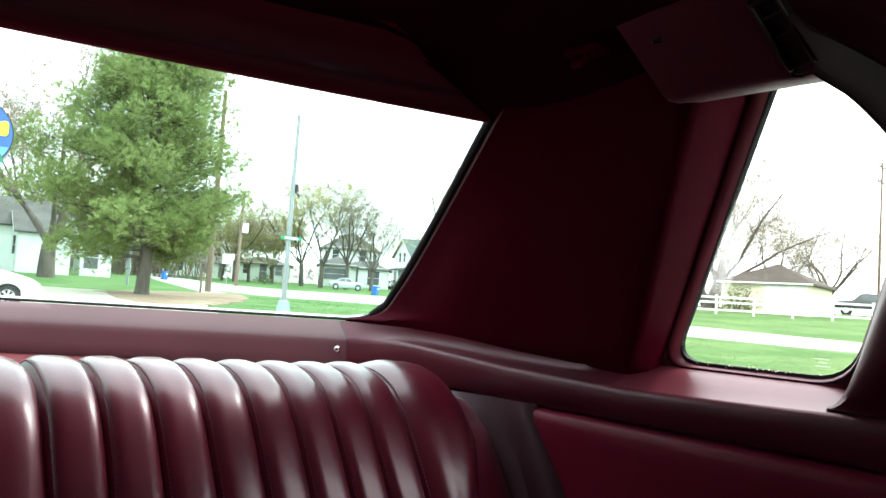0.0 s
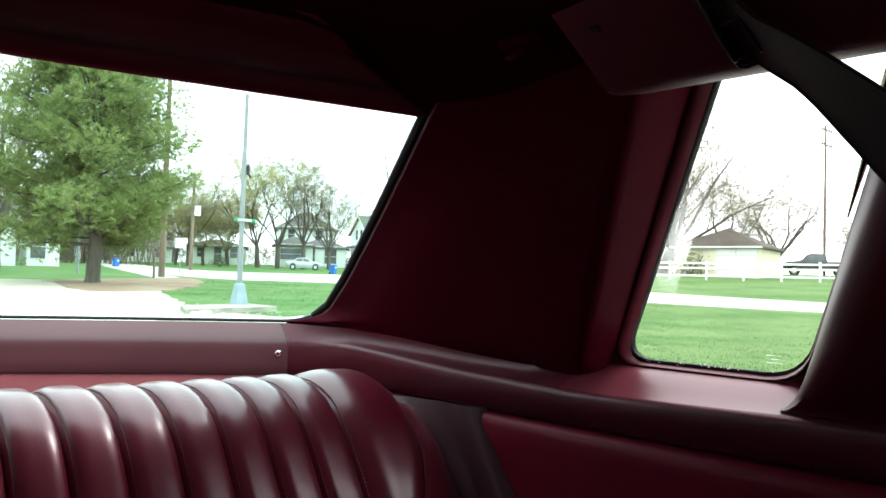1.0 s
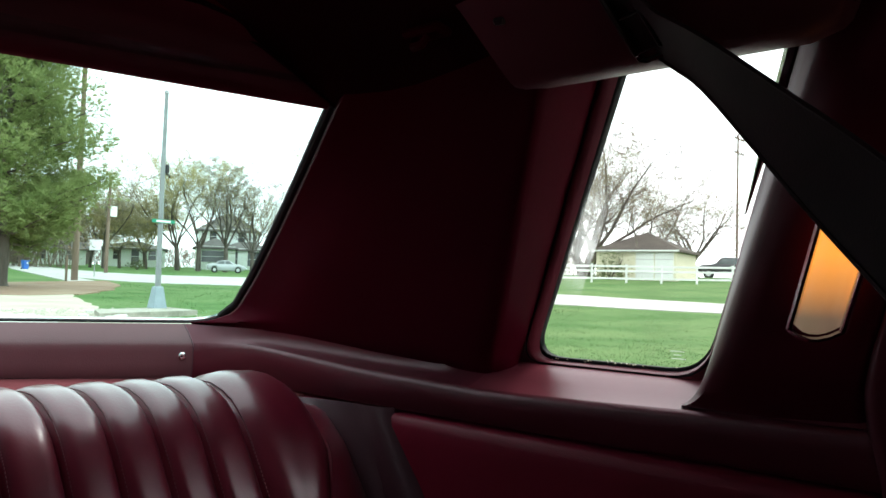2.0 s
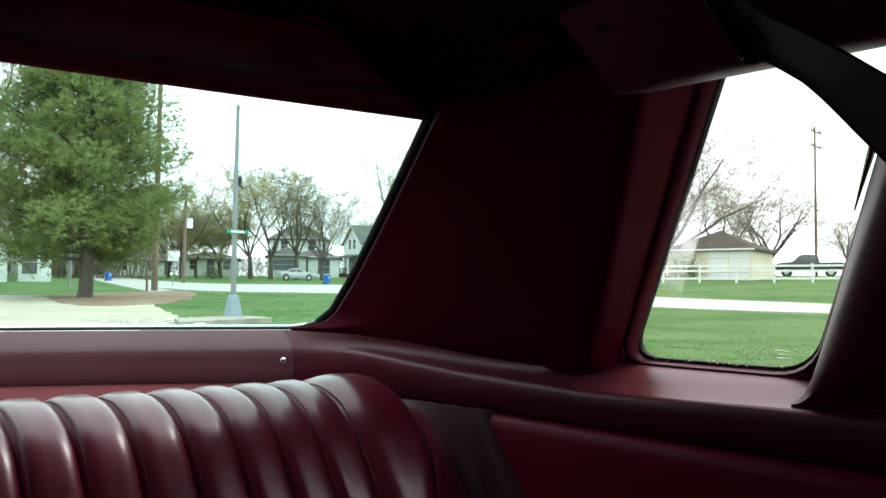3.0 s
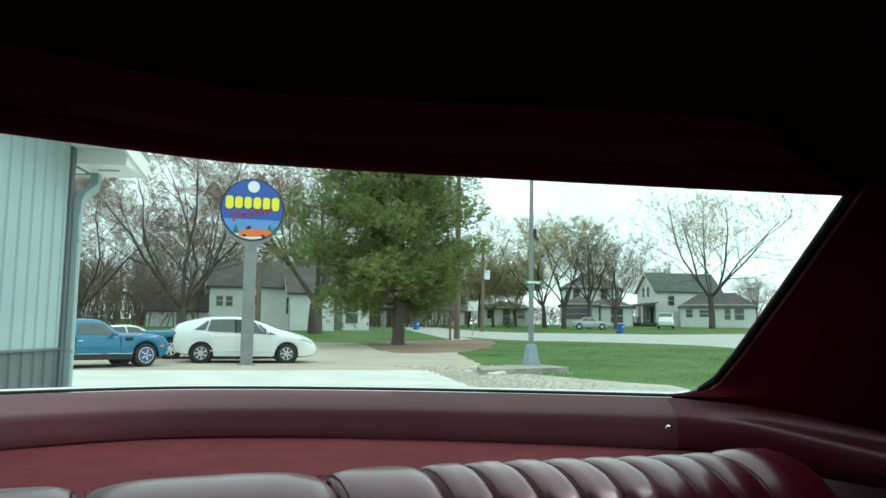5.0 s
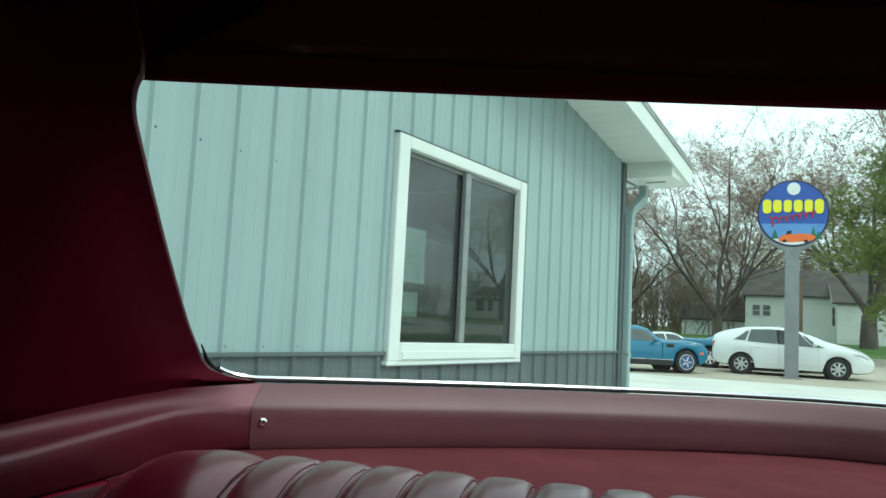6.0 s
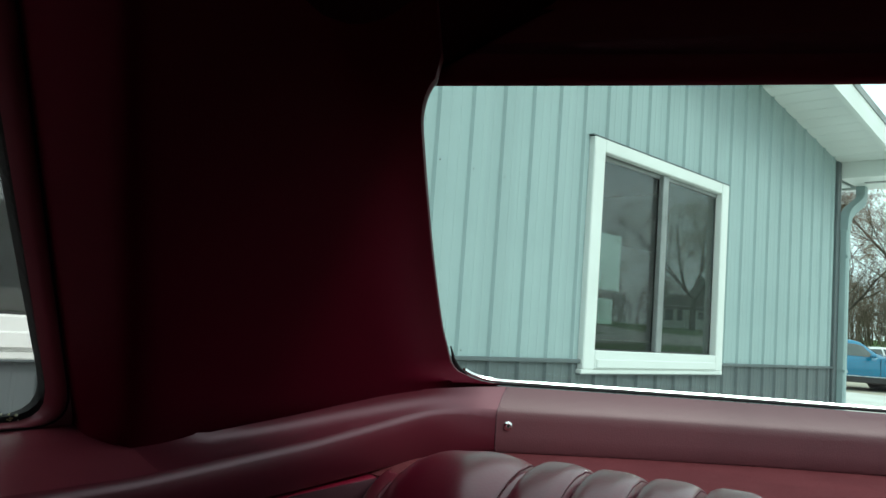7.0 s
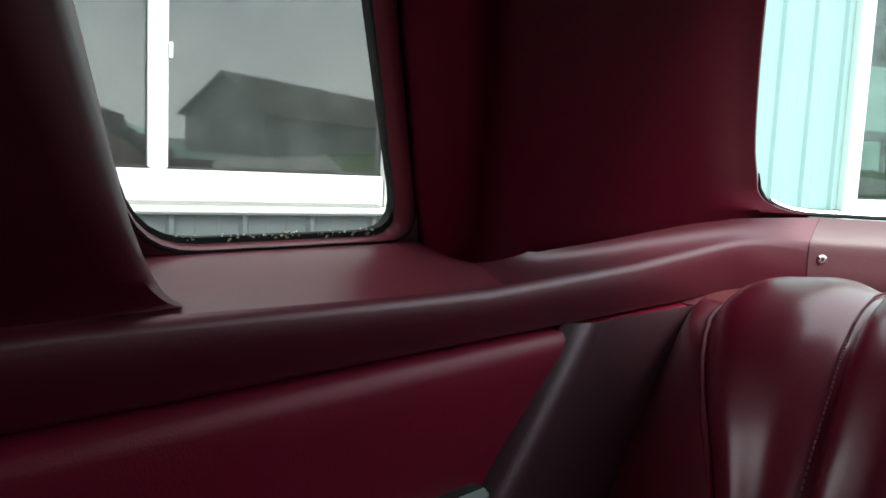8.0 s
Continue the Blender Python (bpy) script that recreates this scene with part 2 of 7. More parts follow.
PAD = M("maroon_rail_plastic", (0.080, 0.014, 0.024), (0.066, 0.011, 0.019), 6, 0.42, 0.5, bump=0.1, bscale=900, spec=0.4, tint=(1.0, 0.75, 0.85))
WORN = M("worn_kerb_concrete", (0.36, 0.335, 0.28), (0.20, 0.19, 0.155), 1.5, 0.9, 1.0, bump=0.8, bscale=20, fine=0.6)
FOOT_PAINT = M("blue_grey_paint", (0.27, 0.33, 0.37), (0.22, 0.27, 0.31), 4, 0.5, 0.65)
# Maroon darkened for the door pillar: shade on its inner face sits in the colour.
PILLAR = M("shaded_maroon_trim", (0.060, 0.004, 0.011), (0.050, 0.003, 0.009), 6, 0.36, 0.42, bump=0.04, bscale=900, spec=0.28, tint=(1.0, 0.5, 0.6))

# ---- mesh tools ----
class Geo:
    """Vertices and faces that grow piece by piece."""

    def __init__(self):
        self.v, self.f = [], []

    def add(self, vs, fs):
        k = len(self.v)
        self.v += [tuple(p) for p in vs]
        self.f += [tuple(k + i for i in q) for q in fs]
        return self

    def box(self, c, s, bev=0.0, m=None):
        """A box round c with sides s and chamfered edges."""
        h = [x / 2 for x in s]
        if bev <= 0:
            vs = [Vector((x * h[0], y * h[1], z * h[2])) for x in (-1, 1) for y in (-1, 1) for z in (-1, 1)]
            fs = [(0, 1, 3, 2), (4, 6, 7, 5), (0, 4, 5, 1), (2, 3, 7, 6), (0, 2, 6, 4), (1, 5, 7, 3)]
        else:
            bev = min(bev, 0.49 * min(s))
            vs, idx = [], {}
            for x in (-1, 1):
                for y in (-1, 1):
                    for z in (-1, 1):
                        for ax in range(3):
                            p = [x * h[0], y * h[1], z * h[2]]
                            for o in range(3):
                                if o != ax:
                                    p[o] -= math.copysign(bev, p[o])
                            idx[x, y, z, ax] = len(vs)
                            vs.append(Vector(p))
            fs = []
            for ax in range(3):
                o1, o2 = [o for o in range(3) if o != ax]
                for sg in (-1, 1):
                    q = []
                    for a, b in ((-1, -1), (1, -1), (1, 1), (-1, 1)):
                        k = [0, 0, 0]
                        k[ax], k[o1], k[o2] = sg, a, b
                        q.append(idx[(*k, ax)])
                    fs.append(tuple(q))
                for a in (-1, 1):
                    for b in (-1, 1):
                        k0, k1 = [0, 0, 0], [0, 0, 0]
                        k0[ax], k1[ax] = -1, 1
                        k0[o1] = k1[o1] = a
                        k0[o2] = k1[o2] = b
                        fs.append((idx[(*k0, o1)], idx[(*k1, o1)], idx[(*k1, o2)], idx[(*k0, o2)]))
            for x in (-1, 1):
                for y in (-1, 1):
                    for z in (-1, 1):
                        fs.append(tuple(idx[x, y, z, a] for a in range(3)))
        t = Matrix.Translation(c) if m is None else m @ Matrix.Translation(c)
        return self.add([t @ p for p in vs], fs)

    def tube(self, pts, r, n=8, caps=True, closed=False):
        """A round bar along pts; r: one radius or one for each point."""
        pts = [Vector(p) for p in pts]
        rs = r if isinstance(r, (list, tuple)) else [r] * len(pts)
        vs, up = [], None
        for i, p in enumerate(pts):
            a = pts[i - 1] if i or closed else p
            b = pts[(i + 1) % len(pts)] if i < len(pts) - 1 or closed else p
            d = (b - a).normalized()
            if up is None:
                up = d.orthogonal().normalized()
            up = (up - d * up.dot(d)).normalized()
            w = d.cross(up)
            vs += [p + (up * math.cos(2 * math.pi * k / n) + w * math.sin(2 * math.pi * k / n)) * rs[i] for k in range(n)]
        fs = []
        for i in range(len(pts) - (0 if closed else 1)):
            j = (i + 1) % len(pts)
            fs += [(i * n + k, i * n + (k + 1) % n, j * n + (k + 1) % n, j * n + k) for k in range(n)]
        if caps and not closed:
            fs += [tuple(range(n))[::-1], tuple((len(pts) - 1) * n + k for k in range(n))]
        return self.add(vs, fs)

    def loft(self, rows, closed=False, caps=False):
        """A skin over rows of points, all of one length; closed: each row is a loop."""
        n, m = len(rows), len(rows[0])
        vs = [p for row in rows for p in row]
        fs = [(i * m + j, i * m + (j + 1) % m, (i + 1) * m + (j + 1) % m, (i + 1) * m + j)
              for i in range(n - 1) for j in range(m if closed else m - 1)]
        if caps:
            fs += [tuple(range(m))[::-1], tuple((n - 1) * m + j for j in range(m))]
        return self.add(vs, fs)

    def slab(self, rows, off):
        """A sheet over rows of points with thickness: the back lies off away."""
        n, m = len(rows), len(rows[0])
        off = Vector(off)
        front = [Vector(p) for row in rows for p in row]
        back = [p + off for p in front]
        q = n * m
        fs = []
        for i in range(n - 1):
            for j in range(m - 1):
                a = (i * m + j, i * m + j + 1, (i + 1) * m + j + 1, (i + 1) * m + j)
                fs += [a, tuple(q + k for k in reversed(a))]
        rim = [j for j in range(m)] + [i * m + m - 1 for i in range(1, n)] + [(n - 1) * m + j for j in range(m - 2, -1, -1)] + [i * m for i in range(n - 2, 0, -1)]
        for a, b in zip(rim, rim[1:] + rim[:1]):
            fs.append((b, a, q + a, q + b))
        return self.add(front + back, fs)

    def prism(self, poly, f0, f1):
        """The polygon poly of (u, v) drawn out between the places f0(u, v) and f1(u, v)."""
        n = len(poly)
        vs = [f0(*p) for p in poly] + [f1(*p) for p in poly]
        fs = [tuple(range(n))[::-1], tuple(range(n, 2 * n))] + [(i, (i + 1) % n, n + (i + 1) % n, n + i) for i in range(n)]
        return self.add(vs, fs)


def mesh_of(name, geo, mat, smooth=False, tidy=True):
    me = bpy.data.meshes.new(name)
    me.from_pydata(geo.v, [], geo.f)
    if tidy:
        bm = bmesh.new()
        bm.from_mesh(me)
        bmesh.ops.recalc_face_normals(bm, faces=bm.faces)
        bm.to_mesh(me)
        bm.free()
    me.materials.append(mat)
    if smooth:
        me.polygons.foreach_set("use_smooth", [True] * len(me.polygons))
        me.set_sharp_from_angle(angle=radians(smooth if smooth > 1 else 40))
    return me


def part(name, geo, mat, parent, label="", smooth=False, tidy=True):
    """One mesh under a thing or a part."""
    ob = new(name, mesh_of(name, geo, mat, smooth, tidy))
    ob.parent = parent
    if label:
        tagged(ob, label)
    return ob


def thing(name, label, category, m=None, group="", kind=""):
    """An empty at a thing's base that carries its parts."""
    ob = new(name)
    ob.empty_display_size = 0.1
    if m is not None:
        ob.matrix_world = m
    return tagged(ob, label, category, group, kind)


def solo(name, geo, mat, label, category, m=None, group="", kind="", smooth=False, tidy=True):
    """A thing that is one mesh."""
    ob = new(name, mesh_of(name, geo, mat, smooth, tidy))
    if m is not None:
        ob.matrix_world = m
    return tagged(ob, label, category, group, kind)


def lerp(a, b, t):
    return a + (b - a) * t


def piece(x, xs, ys):
    """A value read off a broken line."""
    return float(np.interp(x, xs, ys))


def ease(x, a, b):
    t = min(1.0, max(0.0, (x - a) / (b - a)))
    return t * t * (3 - 2 * t)


def land(x, y):
    """The height of the ground: level round the car, then a slow rise."""
    r, a = math.hypot(x, y), math.degrees(math.atan2(x, y))
    k = piece(a, (45, 58, 110, 170), (0.028, 0.050, 0.050, 0.028))
    s = min(r, piece(a, (45, 58, 110, 170), (115, 72, 72, 115))) - 25
    return k * 3 * math.log1p(math.exp(max(-30, min(60, s / 3))))

# ---- ground ----
def ground_sheet():
    g = Geo()
    radii = [0.5, 2, 4, 7, 10, 13, 16, 19, 22, 25, 28, 31, 34, 38, 42, 47, 53, 60, 66, 72, 80, 90, 100, 110, 116, 130, 170, 300, 800, 3000]
    n = 96
    rows = [[Vector((r * math.sin(2 * math.pi * k / n), r * math.cos(2 * math.pi * k / n), 0)) for k in range(n)] for r in radii]
    for row in rows:
        for p in row:
            p.z = land(p.x, p.y) - 0.004
    g.loft(rows, closed=True)
    g.f.append(tuple(range(n))[::-1])
    return g


solo("ground", ground_sheet(), GRASS, "spring lawn that rises slowly towards the houses", "ground", kind="structure", smooth=60)


def patch(name, left, right, mat, label, lift, n=24, m=14, category="ground", kind="structure", wob=0.0):
    """A strip of ground between two edges, each a list of places."""
    def along(pts, t):
        ds = [0.0]
        for a, b in zip(pts, pts[1:]):
            ds.append(ds[-1] + math.dist(a, b))
        return (piece(t * ds[-1], ds, [p[0] for p in pts]), piece(t * ds[-1], ds, [p[1] for p in pts]))
    rows = []
    for i in range(n + 1):
        a, b = along(left, i / n), along(right, i / n)
        row = []
        for j in range(m + 1):
            t = j / m
            x, y = lerp(a[0], b[0], t), lerp(a[1], b[1], t)
            if wob and j in (0, m):
                k = noise.noise(Vector((x * 0.8, y * 0.8, 3.0))) * wob
                x, y = x + k, y + k * 0.6
            row.append(Vector((x, y, land(x, y) + lift)))
        rows.append(row)
    return solo(name, Geo().slab(rows, (0, 0, -max(0.03, lift + 0.02))), mat, label, category, kind=kind, smooth=30)


patch("pavement_lot", [(-26, -14), (-26, 26.5)], [(1.4, -14), (4.6, 4), (6.85, 14.5), (8.65, 21.5)], CONCRETE, "pale concrete car lot beside the building", 0.034, 40, 20, wob=0.12)
patch("dirt_drive", [(-30, 22), (-30, 44)], [(9.2, 19.0), (11.6, 24), (13.6, 30), (15.4, 36), (14.8, 41), (11.0, 42.6)], DIRT, "pale dirt drive past the sign", 0.022, 30, 20, wob=0.5)
patch("gravel_verge", [(1.2, -14), (4.4, 4), (6.6, 14.3), (7.6, 17.6), (8.1, 21.5), (8.6, 25)], [(6, -14), (8.6, 4), (11.9, 15.1), (11.2, 17.6), (10.6, 21.5), (12.0, 27)], GRAVEL, "pale loose gravel along the concrete edge", 0.010, 30, 6, wob=0.35)
patch("mulch_bed", [(11.2, 34.0), (12.3, 31.6), (14.5, 32.0), (17.1, 35.0), (20.6, 40.6)], [(12.6, 40.6), (14.5, 42.8), (17.5, 44.2), (20.0, 45.4), (22.6, 46.4)], MULCH, "brown mulch and bare dirt under the pine", 0.040, 22, 12, wob=0.9)
patch("road", [(29.2, -70), (29.2, 10), (28.3, 15), (27.8, 20), (29.5, 28), (31, 35.4), (28.9, 40.1), (23.6, 44.7), (23.4, 52), (25.5, 64), (31, 92)],
      [(34.2, -70), (34.2, 11.7), (34.4, 16), (34.2, 22), (37.5, 33), (44.5, 46), (43, 54), (33, 60), (31.6, 64.5), (32, 74), (37, 96)], ROAD, "pale worn asphalt street", 0.020, 60, 8, wob=0.25)
patch("cross_street", [(36, 40), (60, 42), (110, 40)], [(40, 54), (62, 52), (110, 48)], ROAD, "pale side street between the houses", 0.016, 16, 6)
patch("footpath", [(19.0, 41.0), (21.2, 50.6), (26.5, 72), (30, 80)], [(20.6, 40.6), (22.8, 50.2), (28.3, 71.5), (32, 80)], ROAD, "narrow concrete footpath over the lawn", 0.034, 16, 3)

patch("gravel_yard", [(35.2, -40), (35.2, 4.5)], [(64, -40), (64, 4.5)], ROAD, "grey gravel yard before the shed", 0.012, 12, 8, wob=0.3)

# gravel stones and grass blades close to the window's view
stones = Geo()
rng = random.Random(5)
for _ in range(1500):
    y = rng.uniform(12, 24)
    x0 = piece(y, (14.3, 17.6, 21.5), (6.6, 7.8, 8.4))
    x = x0 + abs(rng.gauss(0, 1)) * 1.6 - 0.1
    r = rng.uniform(0.018, 0.06)
    c = Vector((x, y, land(x, y) + 0.012 + r * 0.25))
    vs = [c + Vector((rng.uniform(0.6, 1) * r * a, rng.uniform(0.6, 1) * r * b, rng.uniform(0.5, 0.8) * r * d)) for a, b, d in ((1, 0, 0), (-1, 0, 0), (0, 1, 0), (0, -1, 0), (0, 0, 1))]
    stones.add(vs, [(0, 2, 4), (2, 1, 4), (1, 3, 4), (3, 0, 4)])
solo("gravel_stones", stones, GRAVEL, "loose pale stones on the verge", "gravel", kind="stuff", tidy=False)

blades = Geo()


def tuft(x, y, h, n):
    z = land(x, y)
    for _ in range(n):
        a = rng.uniform(0, 6.28)
        bx, by = x + rng.gauss(0, 0.12), y + rng.gauss(0, 0.12)
        w = rng.uniform(0.004, 0.009)
        dx, dy = math.cos(a), math.sin(a)
        ln = rng.uniform(0.2, 0.7) * h
        blades.add([(bx - dy * w, by + dx * w, z - 0.01), (bx + dy * w, by - dx * w, z - 0.01), (bx + dx * ln, by + dy * ln, z + h * rng.uniform(0.6, 1))], [(0, 1, 2)])


for _ in range(5200):
    a = rng.uniform(45, 88)
    r = 9 * (30 / 9) ** rng.random()
    x, y = r * math.sin(radians(a)), r * math.cos(radians(a))
    if x > 28 or y > 20 or x < piece(y, (-14, 4, 15), (6.3, 8.9, 12.0)):
        continue
    tuft(x, y, rng.uniform(0.012, 0.034), 7)
for _ in range(2600):
    x, y = rng.uniform(11.5, 30), rng.uniform(15, 44)
    if x < piece(y, (15, 22, 27, 33, 37), (12.0, 12.6, 13.0, 15.5, 19.5)) or x > 28.5:
        continue
    tuft(x, y, rng.uniform(0.04, 0.09), 6)
solo("grass_blades", blades, GRASS, "uneven spring grass blades on the lawn", "grass", kind="stuff", tidy=False)

# ---- steel building beside the car ----
B0, BPHI = -3.048, 0.302
BD = Vector((math.sin(BPHI), math.cos(BPHI), 0))
BN = Vector((math.cos(BPHI), -math.sin(BPHI), 0))
BM = Matrix(((BD.x, -BN.x, 0, B0), (BD.y, -BN.y, 0, 0), (0, 0, 1, 0), (0, 0, 0, 1)))  # x along the wall, y into the building, z up
S_END, S_START, S_RIDGE = 8.641, -5.1, 1.77
RAKE, Z_EAVE = 0.155, 2.897


def rake_z(s):
    return Z_EAVE + RAKE * (S_END - max(s, 2 * S_RIDGE - s))


building = thing("steel_building", "grey-green ribbed steel building with slate wainscot", "building", BM)
RIB = 0.2286
RIB0 = 3.2215  # a rib's middle
WINS = [(4.657, 6.346, 0.931, 2.264), (0.515, 2.205, 0.962, 2.264)]
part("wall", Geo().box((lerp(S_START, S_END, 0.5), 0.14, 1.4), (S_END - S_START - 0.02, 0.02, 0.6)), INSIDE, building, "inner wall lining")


SEC = [(-0.1143, 0), (-0.089, 0), (-0.084, -0.0018), (-0.076, -0.0018), (-0.071, 0), (-0.018, 0), (-0.0075, -0.018), (0.006, -0.018), (0.0165, 0), (0.071, 0), (0.076, -0.0018), (0.084, -0.0018), (0.089, 0), (0.1143, 0)]


def rib_profile(s0, lo, hi, z0, z1, top=None):
    """One rib-wide strip of ribbed sheet, cut to lo..hi along the wall, from z0 up to z1 (or to the sloping top)."""
    us = sorted({max(lo, min(hi, s0 + a)) for a, _ in SEC})
    dep = [piece(u - s0, [a for a, _ in SEC], [d for _, d in SEC]) for u in us]
    return [[Vector((u, d, z0)) for u, d in zip(us, dep)], [Vector((u, d, top(u) if top else z1)) for u, d in zip(us, dep)]]


k0 = math.ceil((S_START - RIB0) / RIB)
k1 = math.floor((S_END - 0.06 - RIB0) / RIB)
for k in range(k0, k1 + 1):
    s = RIB0 + k * RIB
    lo, hi = s - RIB / 2, min(s + RIB / 2, S_END - 0.06)
    cuts = [(lo, hi, None)]
    for win in WINS:
        if lo < win[1] and hi > win[0]:
            cuts = [(lo, win[0], None)] if lo < win[0] else []
            cuts.append((max(lo, win[0]), min(hi, win[1]), win))
            if hi > win[1]:
                cuts.append((win[1], hi, None))
    for c0, c1, win in cuts:
        if c1 - c0 < 0.004:
            continue
        part("siding_strip", Geo().loft(rib_profile(s, c0, c1, win[3] + 0.010 if win else 0.985, None, rake_z)), SIDING, building)
        part("wainscot_strip", Geo().loft(rib_profile(s, c0, c1, 0.10, win[2] - 0.03 if win else 0.967)), WAINSCOT, building)
    if not any(a - 0.05 < s < b + 0.05 for a, b, *_ in WINS):
        for z in (1.011, 1.892, 2.75):
            part("screw", Geo().tube([(s + 0.025, 0.0, z), (s + 0.025, -0.005, z)], [0.005, 0.004], 6), WAINSCOT, building)
for a, b in ((S_START, WINS[1][0]), (WINS[1][1], WINS[0][0]), (WINS[0][1], S_END)):
    part("ledge_flashing", Geo().box((lerp(a, b, 0.5), -0.012, 0.975), (b - a - 0.004, 0.030, 0.022), 0.004), WAINSCOT, building, "slate metal ledge")
part("plinth", Geo().box((lerp(S_START, S_END, 0.5), 0.01, 0.05), (S_END - S_START, 0.05, 0.12), 0.01), CONCRETE, building, "concrete plinth")
part("corner_trim", Geo().box((S_END - 0.035, -0.012, 1.92), (0.085, 0.036, 1.93), 0.006), WAINSCOT, building, "slate corner trim")
part("corner_trim", Geo().box((S_END - 0.035, -0.012, 0.53), (0.085, 0.036, 0.86), 0.006), WAINSCOT, building, "slate corner trim")
# other walls, plain
part("end_wall", Geo().box((S_END - 0.03, 6.2, 1.45), (0.05, 12.3, 2.9), 0.01), SIDING, building)
part("back_wall", Geo().box((lerp(S_START, S_END, 0.5), 12.3, 1.45), (S_END - S_START, 0.05, 2.9), 0.01), SIDING, building)
part("near_wall", Geo().box((S_START + 0.03, 6.2, 1.45), (0.05, 12.3, 2.9), 0.01), SIDING, building)
for sg in (-1, 1):
    e = S_END if sg > 0 else S_START
    tip = e + sg * 0.62
    zr, zt = rake_z(S_RIDGE), Z_EAVE - RAKE * 0.62
    roof = Geo().prism([(S_RIDGE, zr + 0.16), (tip, zt + 0.16), (tip, zt + 0.10), (S_RIDGE, zr + 0.10)], lambda u, v: Vector((u, -0.54, v)), lambda u, v: Vector((u, 12.8, v)))
    part("roof", roof, GALV, building, "pale metal roof sheet")
    part("rake_board", Geo().prism([(S_RIDGE, zr + 0.10), (tip, zt + 0.10), (tip, zt - 0.07), (S_RIDGE, zr - 0.07)], lambda u, v: Vector((u, -0.53, v)), lambda u, v: Vector((u, -0.495, v))), WHITE, building, "white rake fascia")
    part("eave_board", Geo().box((tip - sg * 0.015, 6.1, zt + 0.015), (0.03, 13.2, 0.17), 0.006), WHITE, building, "white eave fascia")
    nb = 40
    for i in range(nb):
        u0, u1 = lerp(S_RIDGE, e, i / nb), lerp(S_RIDGE, e, (i + 1) / nb)
        g = Geo().prism([(0, 0), (1, 0), (1, 1), (0, 1)], lambda a, b: Vector((lerp(u0 + 0.004, u1 - 0.004, a), -0.496, rake_z(lerp(u0, u1, a)) - 0.012 + 0.01 * b)), lambda a, b: Vector((lerp(u0 + 0.004, u1 - 0.004, a), -0.004, rake_z(lerp(u0, u1, a)) - 0.012 + 0.01 * b)))
        if sg > 0:
            part("soffit_board", g, WHITE, building)
    part("soffit_back", Geo().prism([(S_RIDGE, zr + 0.004), (e, Z_EAVE + 0.004), (e, Z_EAVE + 0.012), (S_RIDGE, zr + 0.012)], lambda u, v: Vector((u, -0.495, v)), lambda u, v: Vector((u, 0.0, v))), WHITE, building)
    # boxed return at the corner
    part("eave_return", Geo().box((e + sg * 0.30, -0.25, Z_EAVE - 0.165 + 0.085), (0.595, 0.49, 0.165), 0.006), WHITE, building, "boxed white eave return")
    part("eave_soffit", Geo().box((e + sg * 0.25, 6.2, Z_EAVE - 0.15), (0.50, 12.3, 0.02), 0.004), WHITE, building, "white vented soffit")
part("vent", Geo().box((S_END + 0.27, -0.25, Z_EAVE - 0.1665), (0.06, 0.20, 0.006), 0.002), GALV, building)
spout = part("downspout", Geo().box((S_END + 0.035, -0.060, 1.18), (0.070, 0.080, 2.16), 0.014), SIDING, building, "grey-green downspout")
bend = [(0.035, 2.25), (0.036, 2.30), (0.045, 2.35), (0.068, 2.39), (0.105, 2.425), (0.15, 2.45), (0.36, 2.545), (0.42, 2.575), (0.455, 2.61), (0.468, 2.65), (0.47, 2.745)]
rows = []
for i, (x, z) in enumerate(bend):
    (xa, za), (xb, zb) = bend[max(0, i - 1)], bend[min(len(bend) - 1, i + 1)]
    d = Vector((xb - xa, 0, zb - za)).normalized()
    q = Vector((d.z, 0, -d.x)) * 0.042
    rows.append([Vector((S_END + x, y, z)) + q * a for a, y in ((-1, -0.02), (1, -0.02), (1, -0.10), (-1, -0.10))])
part("elbow", Geo().loft(rows, closed=True, caps=True), SIDING, spout, smooth=50)
for z in (0.95, 2.0):
    part("strap", Geo().box((S_END + 0.035, -0.062, z), (0.070, 0.086, 0.03), 0.004), SIDING, spout)


SCREEN = M("insect_screen", (0.075, 0.090, 0.084), (0.060, 0.074, 0.069), 3, 0.9, 1.0, bscale=200, fine=0.3)
GLASS_DIM = glass("dim_window_glass", (0.62, 0.68, 0.66), rough=0.012, f0=0.085, dirt=0.06, film=0.02)


